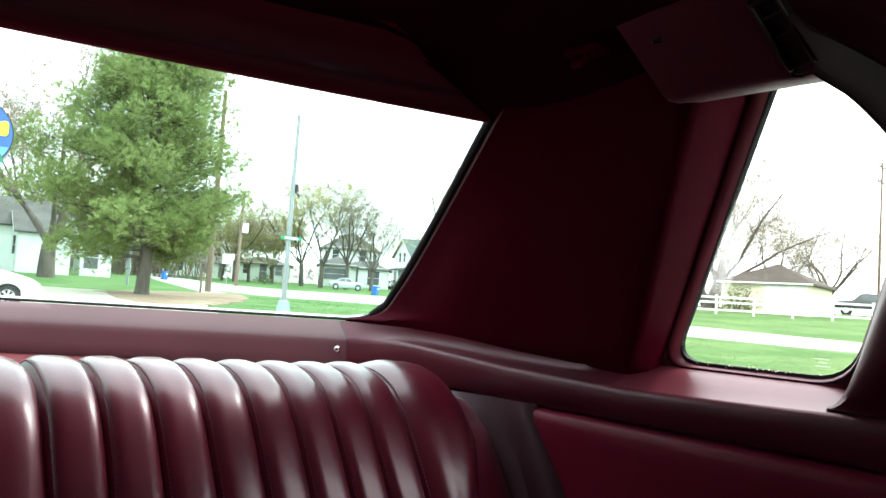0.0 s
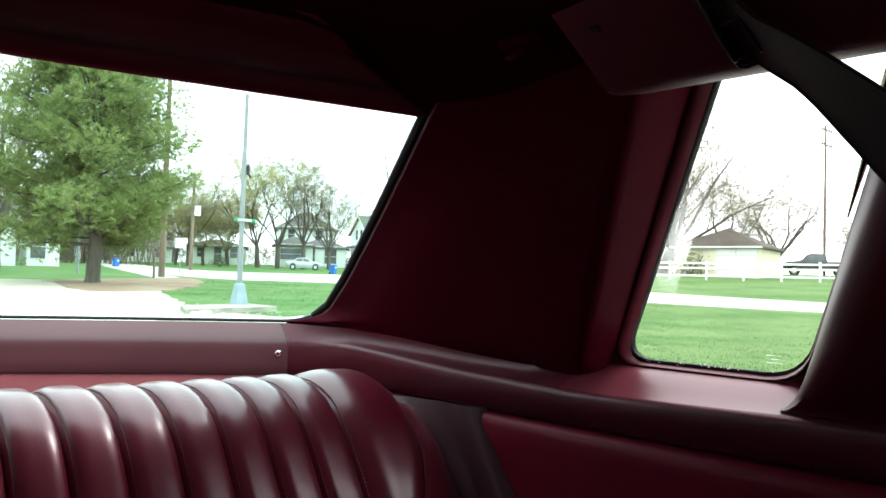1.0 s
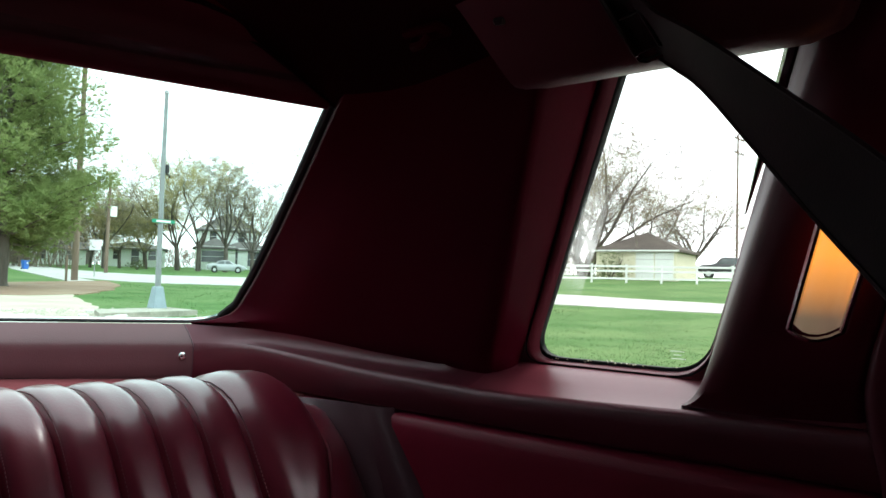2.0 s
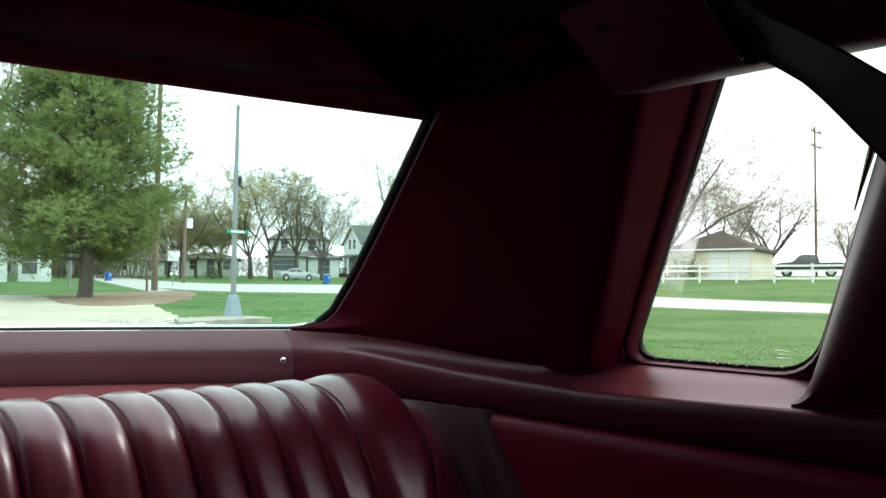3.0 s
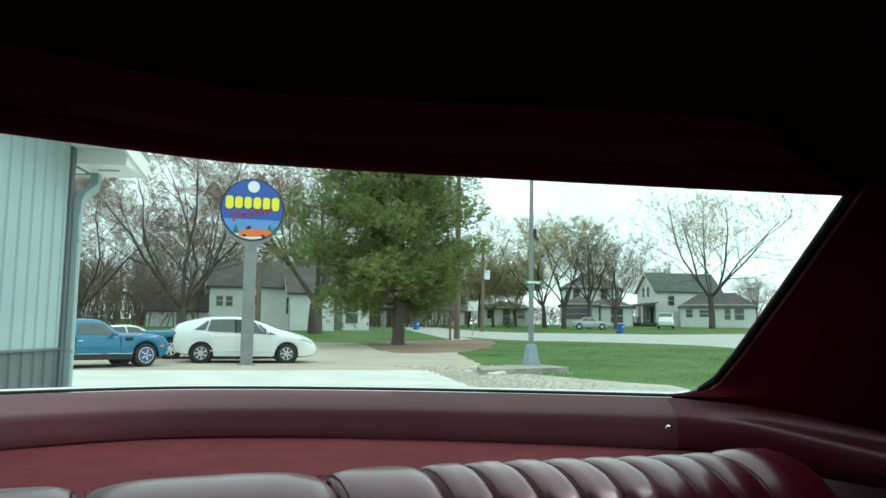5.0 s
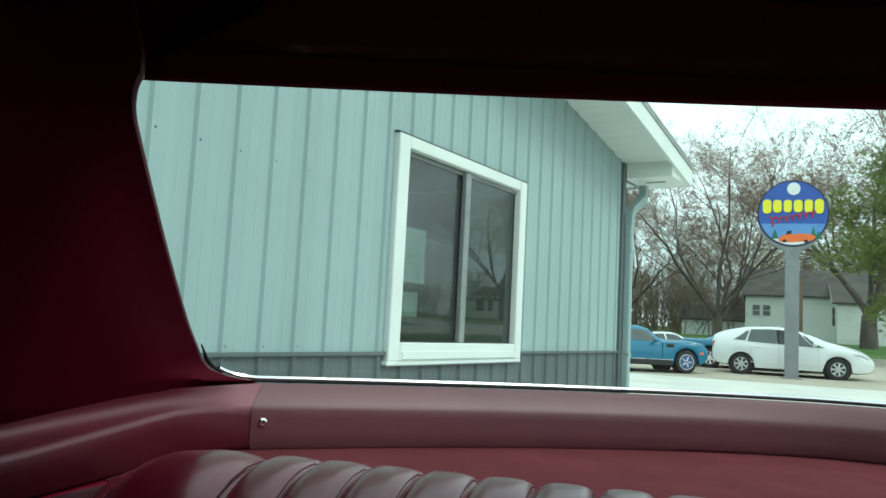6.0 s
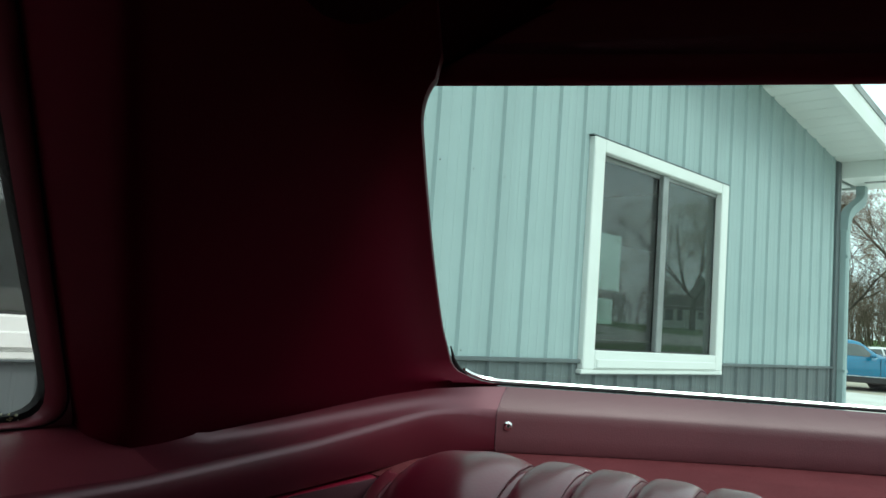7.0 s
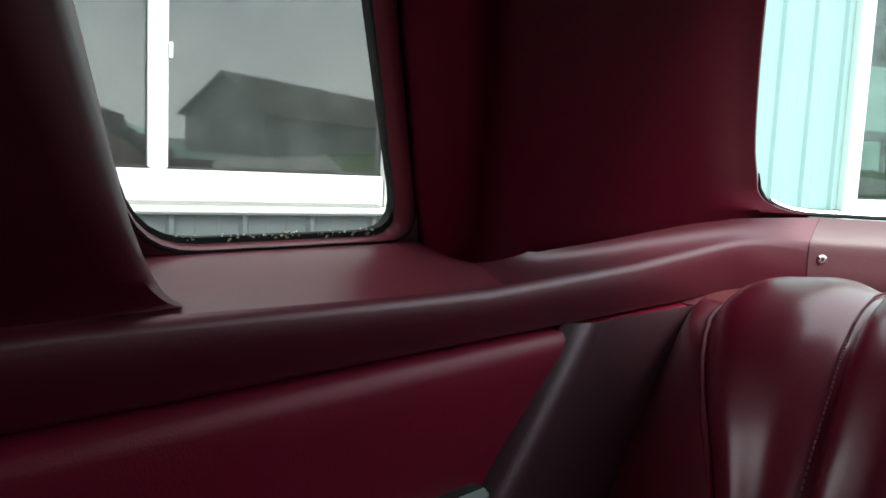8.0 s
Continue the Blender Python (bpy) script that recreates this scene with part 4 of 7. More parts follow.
for sg in (-1, 1):
    rows = ledge_rows(sg)
    aft = next(i for i, r in enumerate(rows) if r[0].y > 0.512)
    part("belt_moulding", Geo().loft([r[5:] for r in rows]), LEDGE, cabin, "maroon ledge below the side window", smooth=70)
    part("ledge_top", Geo().loft([r[:6] for r in rows[:aft + 1]]), LEDGE_LIT, cabin, "ledge top with the window light put into its colour", smooth=70)
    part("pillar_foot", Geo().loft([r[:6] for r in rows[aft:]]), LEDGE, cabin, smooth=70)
    panel, lip = sail_rows(sg)
    part("pillar_panel", Geo().loft(panel), VINYL_SAIL, cabin, "broad maroon rear pillar panel with shade put into its colour", smooth=60)
    part("rolled_edge", Geo().loft(lip), PILLAR, cabin, "rolled maroon edge beside the rear window", smooth=60)
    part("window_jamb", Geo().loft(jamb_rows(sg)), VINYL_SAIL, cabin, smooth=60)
    part("door_pillar_trim", Geo().loft(pillar_rows(sg)), PILLAR, cabin, "maroon trim on the door pillar", smooth=60)
    part("quarter_panel", Geo().loft(quarter_rows(sg)), VINYL, cabin, "padded maroon side panel", smooth=60)
    part("roof_rail_pad", Geo().loft(rail_pad_rows(sg)), PAD, cabin, "padded maroon roof rail cover", smooth=60)
    # side window
    win = thing("window_side", "small upright side window with rounded lower corners", "window", kind="structure")
    on = lambda p, d: Vector((sg * (pane_x(p.y) + d), p.x, p.y))
    rings = [[on(p, -0.0010) for p in pane_loop(0.016, 0.012, 0.014, soft=-0.012)], [on(p, -0.0042) for p in pane_loop(0.0034, 0.0002, 0.0018)], [on(p, -0.0052) for p in pane_loop(0.0022, -0.0004, 0.0013)], [on(p, -0.0042) for p in pane_loop(-0.0002, -0.0010, 0.0006)],
             [on(p, -0.0010) for p in pane_loop(-0.0030, -0.0018, -0.0003)], [on(p, 0.0035) for p in pane_loop(-0.0056, -0.0027, -0.0012)]]
    part("bezel", Geo().loft(rings, closed=True), LEDGE_LIT, win, "rounded maroon lip round the glass", smooth=60)
    part("groove", Geo().tube([on(p, -0.0040) for p in pane_loop(0.0044, 0.0006, 0.0022)], 0.0009, 6, closed=True), RUBBER, win, "dark seam round the lip", smooth=True)
    part("seal", Geo().loft([[on(p, 0.0030) for p in pane_loop(-0.0052, -0.0024, -0.0010)], [on(p, 0.0038) for p in pane_loop(-0.0058, -0.0040, -0.0014)], [on(p, 0.0045) for p in pane_loop(-0.0062, -0.0054, -0.0018, soft=0.003)], [on(p, 0.010) for p in pane_loop(-0.0064, -0.0057, -0.0020, soft=0.004)]], closed=True), RUBBER, win, "grimy black rubber seal", smooth=60)
    lp = pane_loop(-0.004, -0.004, -0.0018)
    k = len(lp)
    sp = part("pane", Geo().add([on(p, 0.0075) for p in lp] + [on(p, 0.0095) for p in lp], [tuple(range(k)), tuple(range(2 * k - 1, k - 1, -1))] + [(i, (i + 1) % k, k + (i + 1) % k, k + i) for i in range(k)]), GLASS_SIDE, win, "clear glass")
    sp.visible_shadow = False
    if sg > 0:
        for k in range(3):
            mark = part("etched_bar", Geo().box((0, 0, 0), (0.0003, 0.012 - 0.005 * (k == 1), 0.0004)), ETCH, sp, "faint etched mark")
            mark.matrix_local = Matrix.Translation((pane_x(1.092 + 0.003 * k) + 0.0065, 0.350, 1.092 + 0.003 * k))
        part("edge_strip", Geo().tube([on(Vector((groove_front(z) + 0.004, z)), -0.002) for z in (1.20, 1.23, 1.27, 1.33)], [0.0006, 0.0022, 0.0038, 0.0052], 6), CHROME, win, "thin bright metal edge", smooth=True)
        sm = part("dust_smear", Geo().loft([[Vector((pane_x(z) + 0.0068, groove_rear(z) - 0.006 - w, z)) for w in (0, 0.008, 0.016, 0.024)] for z in (1.11, 1.14, 1.17, 1.20, 1.23, 1.26)]), SMEAR, sp, "pale dusty smear")
        sm.visible_shadow = False
    gr = Geo()
    rg = random.Random(31)
    for _ in range(60 if sg < 0 else 24):
        y = rg.uniform(0.335, 0.470)
        r = rg.uniform(0.0004, 0.0011)
        h = rg.uniform(0.0, 0.0042)
        c = Vector((sg * (pane_x(1.0818 + h) + 0.0026 + 0.45 * h), y, 1.0818 + h))
        gr.add([c + Vector((0, r * rg.uniform(0.6, 1.6) * math.cos(a), r * 0.7 * math.sin(a))) for a in (0, 1.05, 2.1, 3.14, 4.2, 5.2)], [(0, 1, 2, 3, 4, 5)])
    tagged(part("grime", gr, GRIME, win, "bits of grime and moss"), kind="stuff")

# round windlace on the front edge of each door pillar
for sg in (-1, 1):
    lace = [Vector((sg * (0.6115 - 0.30 * (z - 1.06) + 0.004 * math.sin((z - 1.0) * 9)), pillar_edge(z) - 0.0045, z)) for z in [0.88 + 0.0125 * k for k in range(38)]]
    part("windlace", Geo().tube(lace, [piece(p.z, (0.9, 1.03, 1.09, 1.15, 1.35), (0.0125, 0.0105, 0.0075, 0.0068, 0.0060)) for p in lace], 12), LEDGE, cabin, "pale maroon windlace on the door opening's edge", smooth=60)

# header over the rear window and the headliner
def header_row(s):
    p = rim_high(s)
    fx = s * 0.02
    return [p + Vector((fx * a, -b, c)) for a, b, c in ((0, -0.010, 0.004), (0, 0.0005, -0.0005), (0, 0.006, 0.002), (0.2, 0.010, 0.009), (0.4, 0.0115, 0.020), (0.6, 0.0125, 0.033), (0.9, 0.017, 0.042), (1.0, 0.024, 0.047), (1.0, 0.028, 0.055))]


part("rear_header", Geo().loft([header_row(k / 30 * 1.03) for k in range(-30, 31)]), HEADER, cabin, "padded maroon header over the rear window", smooth=60)
rows = []
for y in [0.70 - 0.025 * i for i in range(18)] + [0.22, 0.15, 0.05, -0.1, -0.3, -0.6, -0.9, -1.3]:
    edge = 0.545
    row = []
    for s in S40:
        a = abs(s)
        x = edge * s
        z = 1.340 + 0.020 * (1 - s * s) * ease(0.72 - y, 0.0, 0.25) - piece(y, (0.36, 0.42, 0.50, 0.57), (0.034, 0.041, 0.051, 0.066)) * ease(a, 0.70, 1.0) ** 1.1
        row.append(Vector((x, min(y, rim_high(max(-1, min(1, x / TOP_X))).y - 0.012), z)))
    rows.append(row)
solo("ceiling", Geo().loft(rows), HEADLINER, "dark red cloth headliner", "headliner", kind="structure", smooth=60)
for sg in (1,):
    hk = thing("coat_hook", "small maroon coat hook beside the headliner", "hook", m=Matrix.Translation((sg * 0.470, 0.446, 1.314)))
    part("plate", Geo().box((0, 0, 0.006), (0.02, 0.034, 0.008), 0.003), VINYL_SAIL, hk)
    part("prong", Geo().tube([(0, 0.008, 0.004), (-0.008, 0.004, -0.006), (-0.014, -0.008, -0.008), (-0.015, -0.014, -0.004)], [0.004, 0.0035, 0.003, 0.0025], 8), VINYL_SAIL, hk, smooth=True)

# belt guide and belt on the right side
guide = thing("belt_guide", "dark plastic belt guide on the roof rail cover", "belt guide")
g_down = Vector((0.70, -0.22, -0.70)).normalized()
g_out = Vector((-0.70, 0.0, -0.70)).normalized()
g_side = g_down.cross(g_out).normalized()
gm = Matrix(((g_side.x, g_down.x, g_out.x, 0.4835), (g_side.y, g_down.y, g_out.y, 0.297), (g_side.z, g_down.z, g_out.z, 1.3030), (0, 0, 0, 1)))
part("bezel", Geo().box((-0.0085, -0.004, 0.002), (0.003, 0.050, 0.008), 0.001, m=gm).box((0.0085, -0.004, 0.002), (0.003, 0.050, 0.008), 0.001, m=gm).box((0, -0.030, 0.002), (0.020, 0.004, 0.008), 0.001, m=gm).box((0, -0.004, -0.001), (0.018, 0.052, 0.003), 0.001, m=gm), DARK, guide)
for k in range(2):
    part("rib", Geo().box((-0.001, -0.018 + k * 0.014, 0.004), (0.013, 0.0015, 0.003), 0.0005, m=gm), DARK, guide)
# Chrome here stands in for sky that shows through the guide's slit.
part("lip", Geo().tube([gm @ Vector(p) for p in ((-0.010, 0.016, 0.003), (-0.010, 0.025, 0.001), (-0.004, 0.0275, 0.0), (0.006, 0.0275, 0.0), (0.010, 0.025, 0.001), (0.010, 0.016, 0.003))], 0.0018, 6), CHROME, guide, "chrome lower lip standing in for a slit of sky", smooth=True)
part("slot", Geo().box((0, 0, 0), (0.008, 0.005, 0.003), 0.001, m=look((0.4715, 0.385, 1.3155), (0.2, 0.35, 1.04))), DARK, guide)

belt_pts = [((0.4755, 0.299, 1.308), 68), ((0.4885, 0.286, 1.292), 69), ((0.474, 0.254, 1.2685), 68), ((0.458, 0.212, 1.227), 54), ((0.444, 0.184, 1.200), 42), ((0.419, 0.150, 1.168), 36), ((0.375, 0.090, 1.11), 30), ((0.31, -0.01, 1.0), 30), ((0.25, -0.16, 0.85), 30)]
for _ in range(2):  # soften the run of the webbing
    near = [(tuple(Vector(p).lerp(Vector(q), w)), lerp(u, v, w)) for (p, u), (q, v) in zip(belt_pts, belt_pts[1:]) for w in (0.25, 0.75)]
    belt_pts = [belt_pts[0], *near, belt_pts[-1]]
rows = []
for i, (p, turn) in enumerate(belt_pts):
    a, b = Vector(belt_pts[max(0, i - 1)][0]), Vector(belt_pts[min(len(belt_pts) - 1, i + 1)][0])
    d = (b - a).normalized()
    face = Vector((-0.93, -0.27, -0.10)).normalized()
    flat_on = d.cross(face).normalized()
    across = flat_on * math.cos(radians(turn)) + d.cross(flat_on).normalized() * math.sin(radians(turn))
    nrm = d.cross(across).normalized()
    rows.append([Vector(p) + across * 0.0232 * t + nrm * 0.0012 * (1 - t * t) for t in (-1, -0.9, -0.5, 0, 0.5, 0.9, 1)])
belt_thing = thing("seat_belt", "dark webbing seat belt hanging from the roof guide", "seat belt")
for e0, e1 in ((0, 1), (5, 6)):
    part("edge_cord", Geo().tube([r[e0].lerp(r[e1], 0.5) for r in rows], 0.0014, 5), BELT, belt_thing, smooth=True)
part("webbing", Geo().slab(rows, (0.0012, 0.0005, 0)), BELT, belt_thing, smooth=50)

# lit lamp on the right door pillar
lamp_m = bpy.data.materials.new("amber_lens")
lamp_m.use_nodes = True
lt = lamp_m.node_tree
lb = lt.nodes["Principled BSDF"]
lb.inputs["Base Color"].default_value = (0.62, 0.42, 0.25, 1)
lb.inputs["Roughness"].default_value = 0.3
lc = lt.nodes.new("ShaderNodeTexCoord")
ls = lt.nodes.new("ShaderNodeSeparateXYZ")
lr = lt.nodes.new("ShaderNodeValToRGB")
lr.color_ramp.elements[0].position, lr.color_ramp.elements[1].position = 0.12, 0.62
lr.color_ramp.elements[0].color, lr.color_ramp.elements[1].color = (0.10, 0.065, 0.045, 1), (0.95, 0.33, 0.045, 1)
lt.links.new(lc.outputs["Generated"], ls.inputs[0])
lt.links.new(ls.outputs["Z"], lr.inputs["Fac"])
lt.links.new(lr.outputs["Color"], lb.inputs["Emission Color"])
lb.inputs["Emission Strength"].default_value = 0.75
lamp = thing("courtesy_lamp", "lit amber courtesy lamp in a chrome frame", "lamp")
L_AX = Vector((-0.265, -0.315, 0.91)).normalized()
L_W = Vector((0.10, -1.0, 0.0)).normalized()
L_N = L_W.cross(L_AX).normalized()
L_N = L_N if L_N.x < 0 else -L_N
base = Vector((0.5835, 0.2250, 1.1215)) + L_AX * 0.009
rows = []
for i in range(9):
    v = i / 8 * 0.073
    rows.append([base + L_AX * (v - (0.004 * (1 - t * t) if i == 0 else 0)) + L_W * t * 0.0130 + L_N * (0.005 + 0.007 * (1 - t * t)) for t in (-1, -0.75, -0.5, -0.2, 0.2, 0.5, 0.75, 1)])
part("lens", Geo().slab(rows, -L_N * 0.010), lamp_m, lamp, "glowing amber lens", smooth=60)
for t in (-1, 1):
    part("frame_bar", Geo().tube([base + L_W * t * 0.0146 + L_N * 0.005 + L_AX * v for v in (-0.004, 0.077)], 0.0024, 8), CHROME, lamp, "chrome bar", smooth=True)
part("frame_end", Geo().tube([base + L_W * t * 0.0146 + L_N * (0.005 + 0.006 * (1 - t * t)) + L_AX * (-0.004 - 0.004 * (1 - t * t)) for t in (-1, -0.6, -0.2, 0.2, 0.6, 1)], 0.0018, 6), CHROME, lamp, smooth=True)

# handle low on the left side panel
h = thing("ash_tray", "black ash tray with chrome edge in the side panel", "ash tray", m=pose(-0.620, 0.468, 0.9325, 0, 0, 0))
part("body", Geo().box((0, 0, 0), (0.03, 0.075, 0.022), 0.004), DARK, h)
part("trim_strip", Geo().box((0.0155, 0, -0.009), (0.003, 0.074, 0.003), 0.001), CHROME, h, "chrome edge")

# rear seat
SEAMS = [0.0, 0.086, 0.165, 0.203, 0.240, 0.278, 0.317, 0.355, 0.392, 0.429, 0.468]
PROFILE = [(0.800, 0.985), (0.780, 1.022), (0.757, 1.048), (0.732, 1.062), (0.710, 1.0672), (0.690, 1.0665), (0.672, 1.0620), (0.657, 1.0550), (0.644, 1.0445), (0.632, 1.030), (0.618, 1.009), (0.603, 0.986), (0.587, 0.959), (0.567, 0.925), (0.535, 0.870), (0.490, 0.79), (0.44, 0.70)]


def seat_point(x, v, bulge):
    """A place on the seat back: v runs from behind the crest down the front."""
    i = min(int(v), len(PROFILE) - 2)
    a, b = Vector(PROFILE[i]), Vector(PROFILE[i + 1])
    p = a.lerp(b, v - i)
    i0, i1 = Vector(PROFILE[max(0, i - 1)]), Vector(PROFILE[min(len(PROFILE) - 1, i + 2)])
    d = (i1 - i0).normalized()
    nrm = Vector((d.y, -d.x))
    if nrm.x > 0 and v > 6 or nrm.y < 0:
        nrm = -nrm
    ax = abs(x)
    drop = (0.006 * ease(ax, 0.46, 0.53) + 0.075 * ease(ax, 0.525, 0.61)) if x > 0 else (0.014 * ease(ax, 0.44, 0.575) + 0.06 * ease(ax, 0.55, 0.60))
    back = 0.004 * ease(ax, 0.15, 0.45)
    low = 0.0105 + 0.001 * ease(ax, 0.1, 0.4) + 0.004 * ease(x, 0.2, 0.45)
    return Vector((x, p.x + nrm.x * bulge + back, p.y + nrm.y * bulge - low - drop * (1 - ease(v, 7, 12) * 0.85)))


def seat_end(sg, v):
    """Where the piping closes the seat back, out from the middle."""
    z = piece(v, range(len(PROFILE)), [q[1] for q in PROFILE]) - 0.012 - 0.022 * (1 - ease(v, 7, 11)) if v > 4 else 1.034
    if sg < 0:
        return piece(z, (0.70, 0.80, 0.90, 0.947, 0.973, 1.0, 1.023, 1.034, 1.05), (0.470, 0.481, 0.498, 0.516, 0.528, 0.544, 0.559, 0.561, 0.553))
    return piece(z, (0.70, 0.80, 0.90, 0.948, 0.962, 0.984, 1.004, 1.020, 1.035, 1.05), (0.485, 0.495, 0.510, 0.526, 0.531, 0.542, 0.554, 0.558, 0.555, 0.549))


def end_line(sg, z):
    """Where the dark end panels begin behind the seat's flanks."""
    if sg < 0:
        return piece(z, (0.62, 0.80, 0.907, 0.943, 0.989, 1.014, 1.035), (0.41, 0.53, 0.617, 0.645, 0.689, 0.718, 0.752))
    return piece(z, (0.62, 0.80, 0.932, 0.958, 0.991, 1.023, 1.035), (0.38, 0.51, 0.617, 0.637, 0.667, 0.699, 0.716))


seat = thing("rear_seat", "glossy maroon leather bench with vertical pleats", "car seat")
VS = [k * 0.5 for k in range(2 * (len(PROFILE) - 1) + 1)]


def strip(x0, x1, n, depth, flat=0.35):
    rows = []
    for j in range(n + 1):
        t = j / n
        q = abs(2 * t - 1)
        bulge = depth * (1 - q ** 4.2) - 0.002 * (q > 0.99)
        rows.append([seat_point(lerp(x0, x1, t), v, bulge * (0.75 if v < 2 else 1.0)) for v in VS])
    return rows


part("centre_panel", Geo().loft(strip(-0.084, 0.084, 18, 0.008)), LEATHER, seat, "smooth centre panel", smooth=80)
for sg in (-1, 1):
    for a, b in zip(SEAMS[1:], SEAMS[2:]):
        part("pleat", Geo().loft(strip(sg * a, sg * b, 12, 0.0070)), LEATHER, seat, smooth=80)
    for a in SEAMS[1:]:
        dots = Geo()
        for k in range(98):
            v = 3.2 + k * 0.125
            for off in ((0.0030,) if a > 0.1 else (-0.004, 0.004)):
                p = seat_point(sg * (a + off), v, 0.0028)
                q = seat_point(sg * (a + off), v + 0.075, 0.0028)
                dots.tube([p, q], 0.0008, 4)
        tagged(part("stitching", dots, STITCH, seat), kind="stuff")
    # outer bolster
    rows = []
    for j in range(19):
        t = j / 18
        rows.append([seat_point(sg * lerp(0.468, seat_end(sg, v) - 0.002, t), v, 0.015 * (1 - abs(2 * t - 1) ** 2.6) - 0.002 + 0.0055 * ease(t, 0.5, 1.0)) for v in VS])
    part("bolster", Geo().loft(rows), LEATHER, seat, "plain leather bolster", smooth=80)
    part("piping", Geo().tube([seat_point(sg * seat_end(sg, v), v, 0.004) for v in VS[5:]], 0.0023, 8), PIPING, seat, "maroon piping", smooth=True)
    rows = []
    for j in range(9):
        t = j / 8
        row = []
        for v in VS:
            a = seat_point(sg * (seat_end(sg, v) + 0.001), v, 0.002)
            b = Vector((sg * 0.601, end_line(sg, a.z - 0.004), a.z - 0.004))
            b.y = max(b.y, a.y + 0.012)
            m = a.lerp(b, 0.42) + Vector((sg * 0.014, -0.016, 0))
            row.append(a.lerp(m, t).lerp(m.lerp(b, t), t))
        rows.append(row)
    part("side_gusset", Geo().loft(rows), LEATHER, seat, smooth=80)
    # dark end panel between seat and side
    rows = []
    for i in range(16):
        z = 1.0275 - 0.026 * i
        yo, yi = (0.589 - 0.83 * (1.0275 - z) if sg < 0 else 0.617 - 0.56 * (1.0275 - z)), end_line(sg, z) + 0.012
        yi = max(yi, yo + 0.05)
        rows.append([Vector((sg * x, y, z)) for x, y in ((0.632, yo - 0.014), (0.620, yo - 0.009), (0.610, yo - 0.002), (0.6055, yo + 0.008), (0.6045, yo + 0.02), (0.6065, yo + 0.034), (0.603, lerp(yo, yi, 0.5)), (0.598, yi - 0.02), (0.590, yi), (0.57, yi + 0.01))])
    part("end_panel", Geo().loft(rows), BLACKISH, seat, "dark brown vinyl end panel", smooth=50)

# plain shell of the body
PAINT = M("dark_body_paint", (0.16, 0.012, 0.018), (0.13, 0.01, 0.015), 3, 0.2, 0.3, coat=0.5, bscale=100)
body = thing("car_body", "maroon steel body round the cabin", "car body", kind="structure")
SX = [i / 8 for i in range(-8, 9)]
part("roof", Geo().slab([[Vector((0.60 * s, y, 1.405 - 0.05 * s * s - (0.04 if i in (0, 6) else 0))) for s in SX] for i, y in enumerate((-0.75, -0.55, -0.2, 0.1, 0.3, 0.45, 0.58))], (0, 0, 0.012)), PAINT, body, smooth=50)
for sg in (-1, 1):
    # rear pillar outside, from the side window round to the rear glass
    rows = []
    for i in range(8):
        z = 1.02 + i * 0.049
        rows.append([Vector((sg * (pane_x(z) + 0.012), groove_rear(z) + 0.008, z)), Vector((sg * (pane_x(z) + 0.02), lerp(groove_rear(z), piece(z, (1.02, 1.093, 1.30, 1.37), (1.02, 0.97, 0.62, 0.5)), 0.5), z)),
                     Vector((sg * (piece(z, (1.02, 1.093, 1.29, 1.37), (0.70, 0.665, 0.53, 0.47))), piece(z, (1.02, 1.093, 1.29, 1.37), (1.02, 0.945, 0.605, 0.52)), z))])
    part("outer_pillar", Geo().slab(rows, (sg * 0.01, 0, 0)), PAINT, body, smooth=40)
    part("outer_door_pillar", Geo().slab([[Vector((sg * (pane_x(z) + 0.012), groove_front(z) - 0.006 - u, z)) for u in (0, 0.05, 0.14)] for z in (1.02, 1.1, 1.2, 1.3, 1.37)], (sg * 0.02, 0, 0)), PAINT, body)
    part("outer_quarter", Geo().slab([[Vector((sg * x, y, z)) for x, z in ((0.72, 1.03 - 0.10 * ease(y, 0.7, 1.4)), (0.80, 0.98 - 0.08 * ease(y, 0.7, 1.6)), (0.83, 0.80), (0.82, 0.55), (0.76, 0.30))] for y in (-1.5, -0.5, 0.5, 0.8, 1.1, 1.5, 2.0, 2.75)], (sg * -0.015, 0, 0)), PAINT, body, smooth=50)
    part("sill_cap", Geo().slab([[Vector((sg * x, y, z)) for x, z in ((0.645, 1.055), (0.69, 1.06), (0.725, 1.03))] for y in (-1.2, -0.4, 0.2, 0.6, 1.0)], (0, 0, -0.012)), PAINT, body)
part("deck", Geo().slab([[Vector((s * w, y, z - 0.03 * s * s)) for s in SX] for y, z, w in ((0.93, 1.02, 0.70), (1.3, 0.985, 0.76), (1.8, 0.965, 0.80), (2.5, 0.935, 0.80), (2.72, 0.90, 0.79), (2.75, 0.5, 0.76))], (0, 0, -0.015)), PAINT, body, smooth=50)
part("floor_pan", Geo().box((0, 0.2, 0.27), (1.5, 3.2, 0.04), 0.01), HEADLINER, body)
part("bulkhead", Geo().box((0, 1.02, 0.64), (1.36, 0.03, 0.72), 0.01), HEADLINER, body)
part("dash_wall", Geo().box((0, -1.25, 0.62), (1.46, 0.05, 0.68), 0.02), DARK, body)
# Unseen bench shape, added to keep windscreen light off the rear seat.
part("front_light_block", Geo().loft([[Vector((x, y - 0.28 * (z - 0.5), z)) for y, z in ((-0.24, 0.36), (-0.22, 0.60), (-0.22, 0.90), (-0.235, 1.11), (-0.27, 1.15), (-0.33, 1.14), (-0.37, 1.05), (-0.38, 0.36))] for x in (-0.68, -0.60, -0.05, 0.05, 0.60, 0.68)], closed=True, caps=True), VINYL_SAIL, body, "unseen bench-shaped block against the windscreen light", smooth=50)
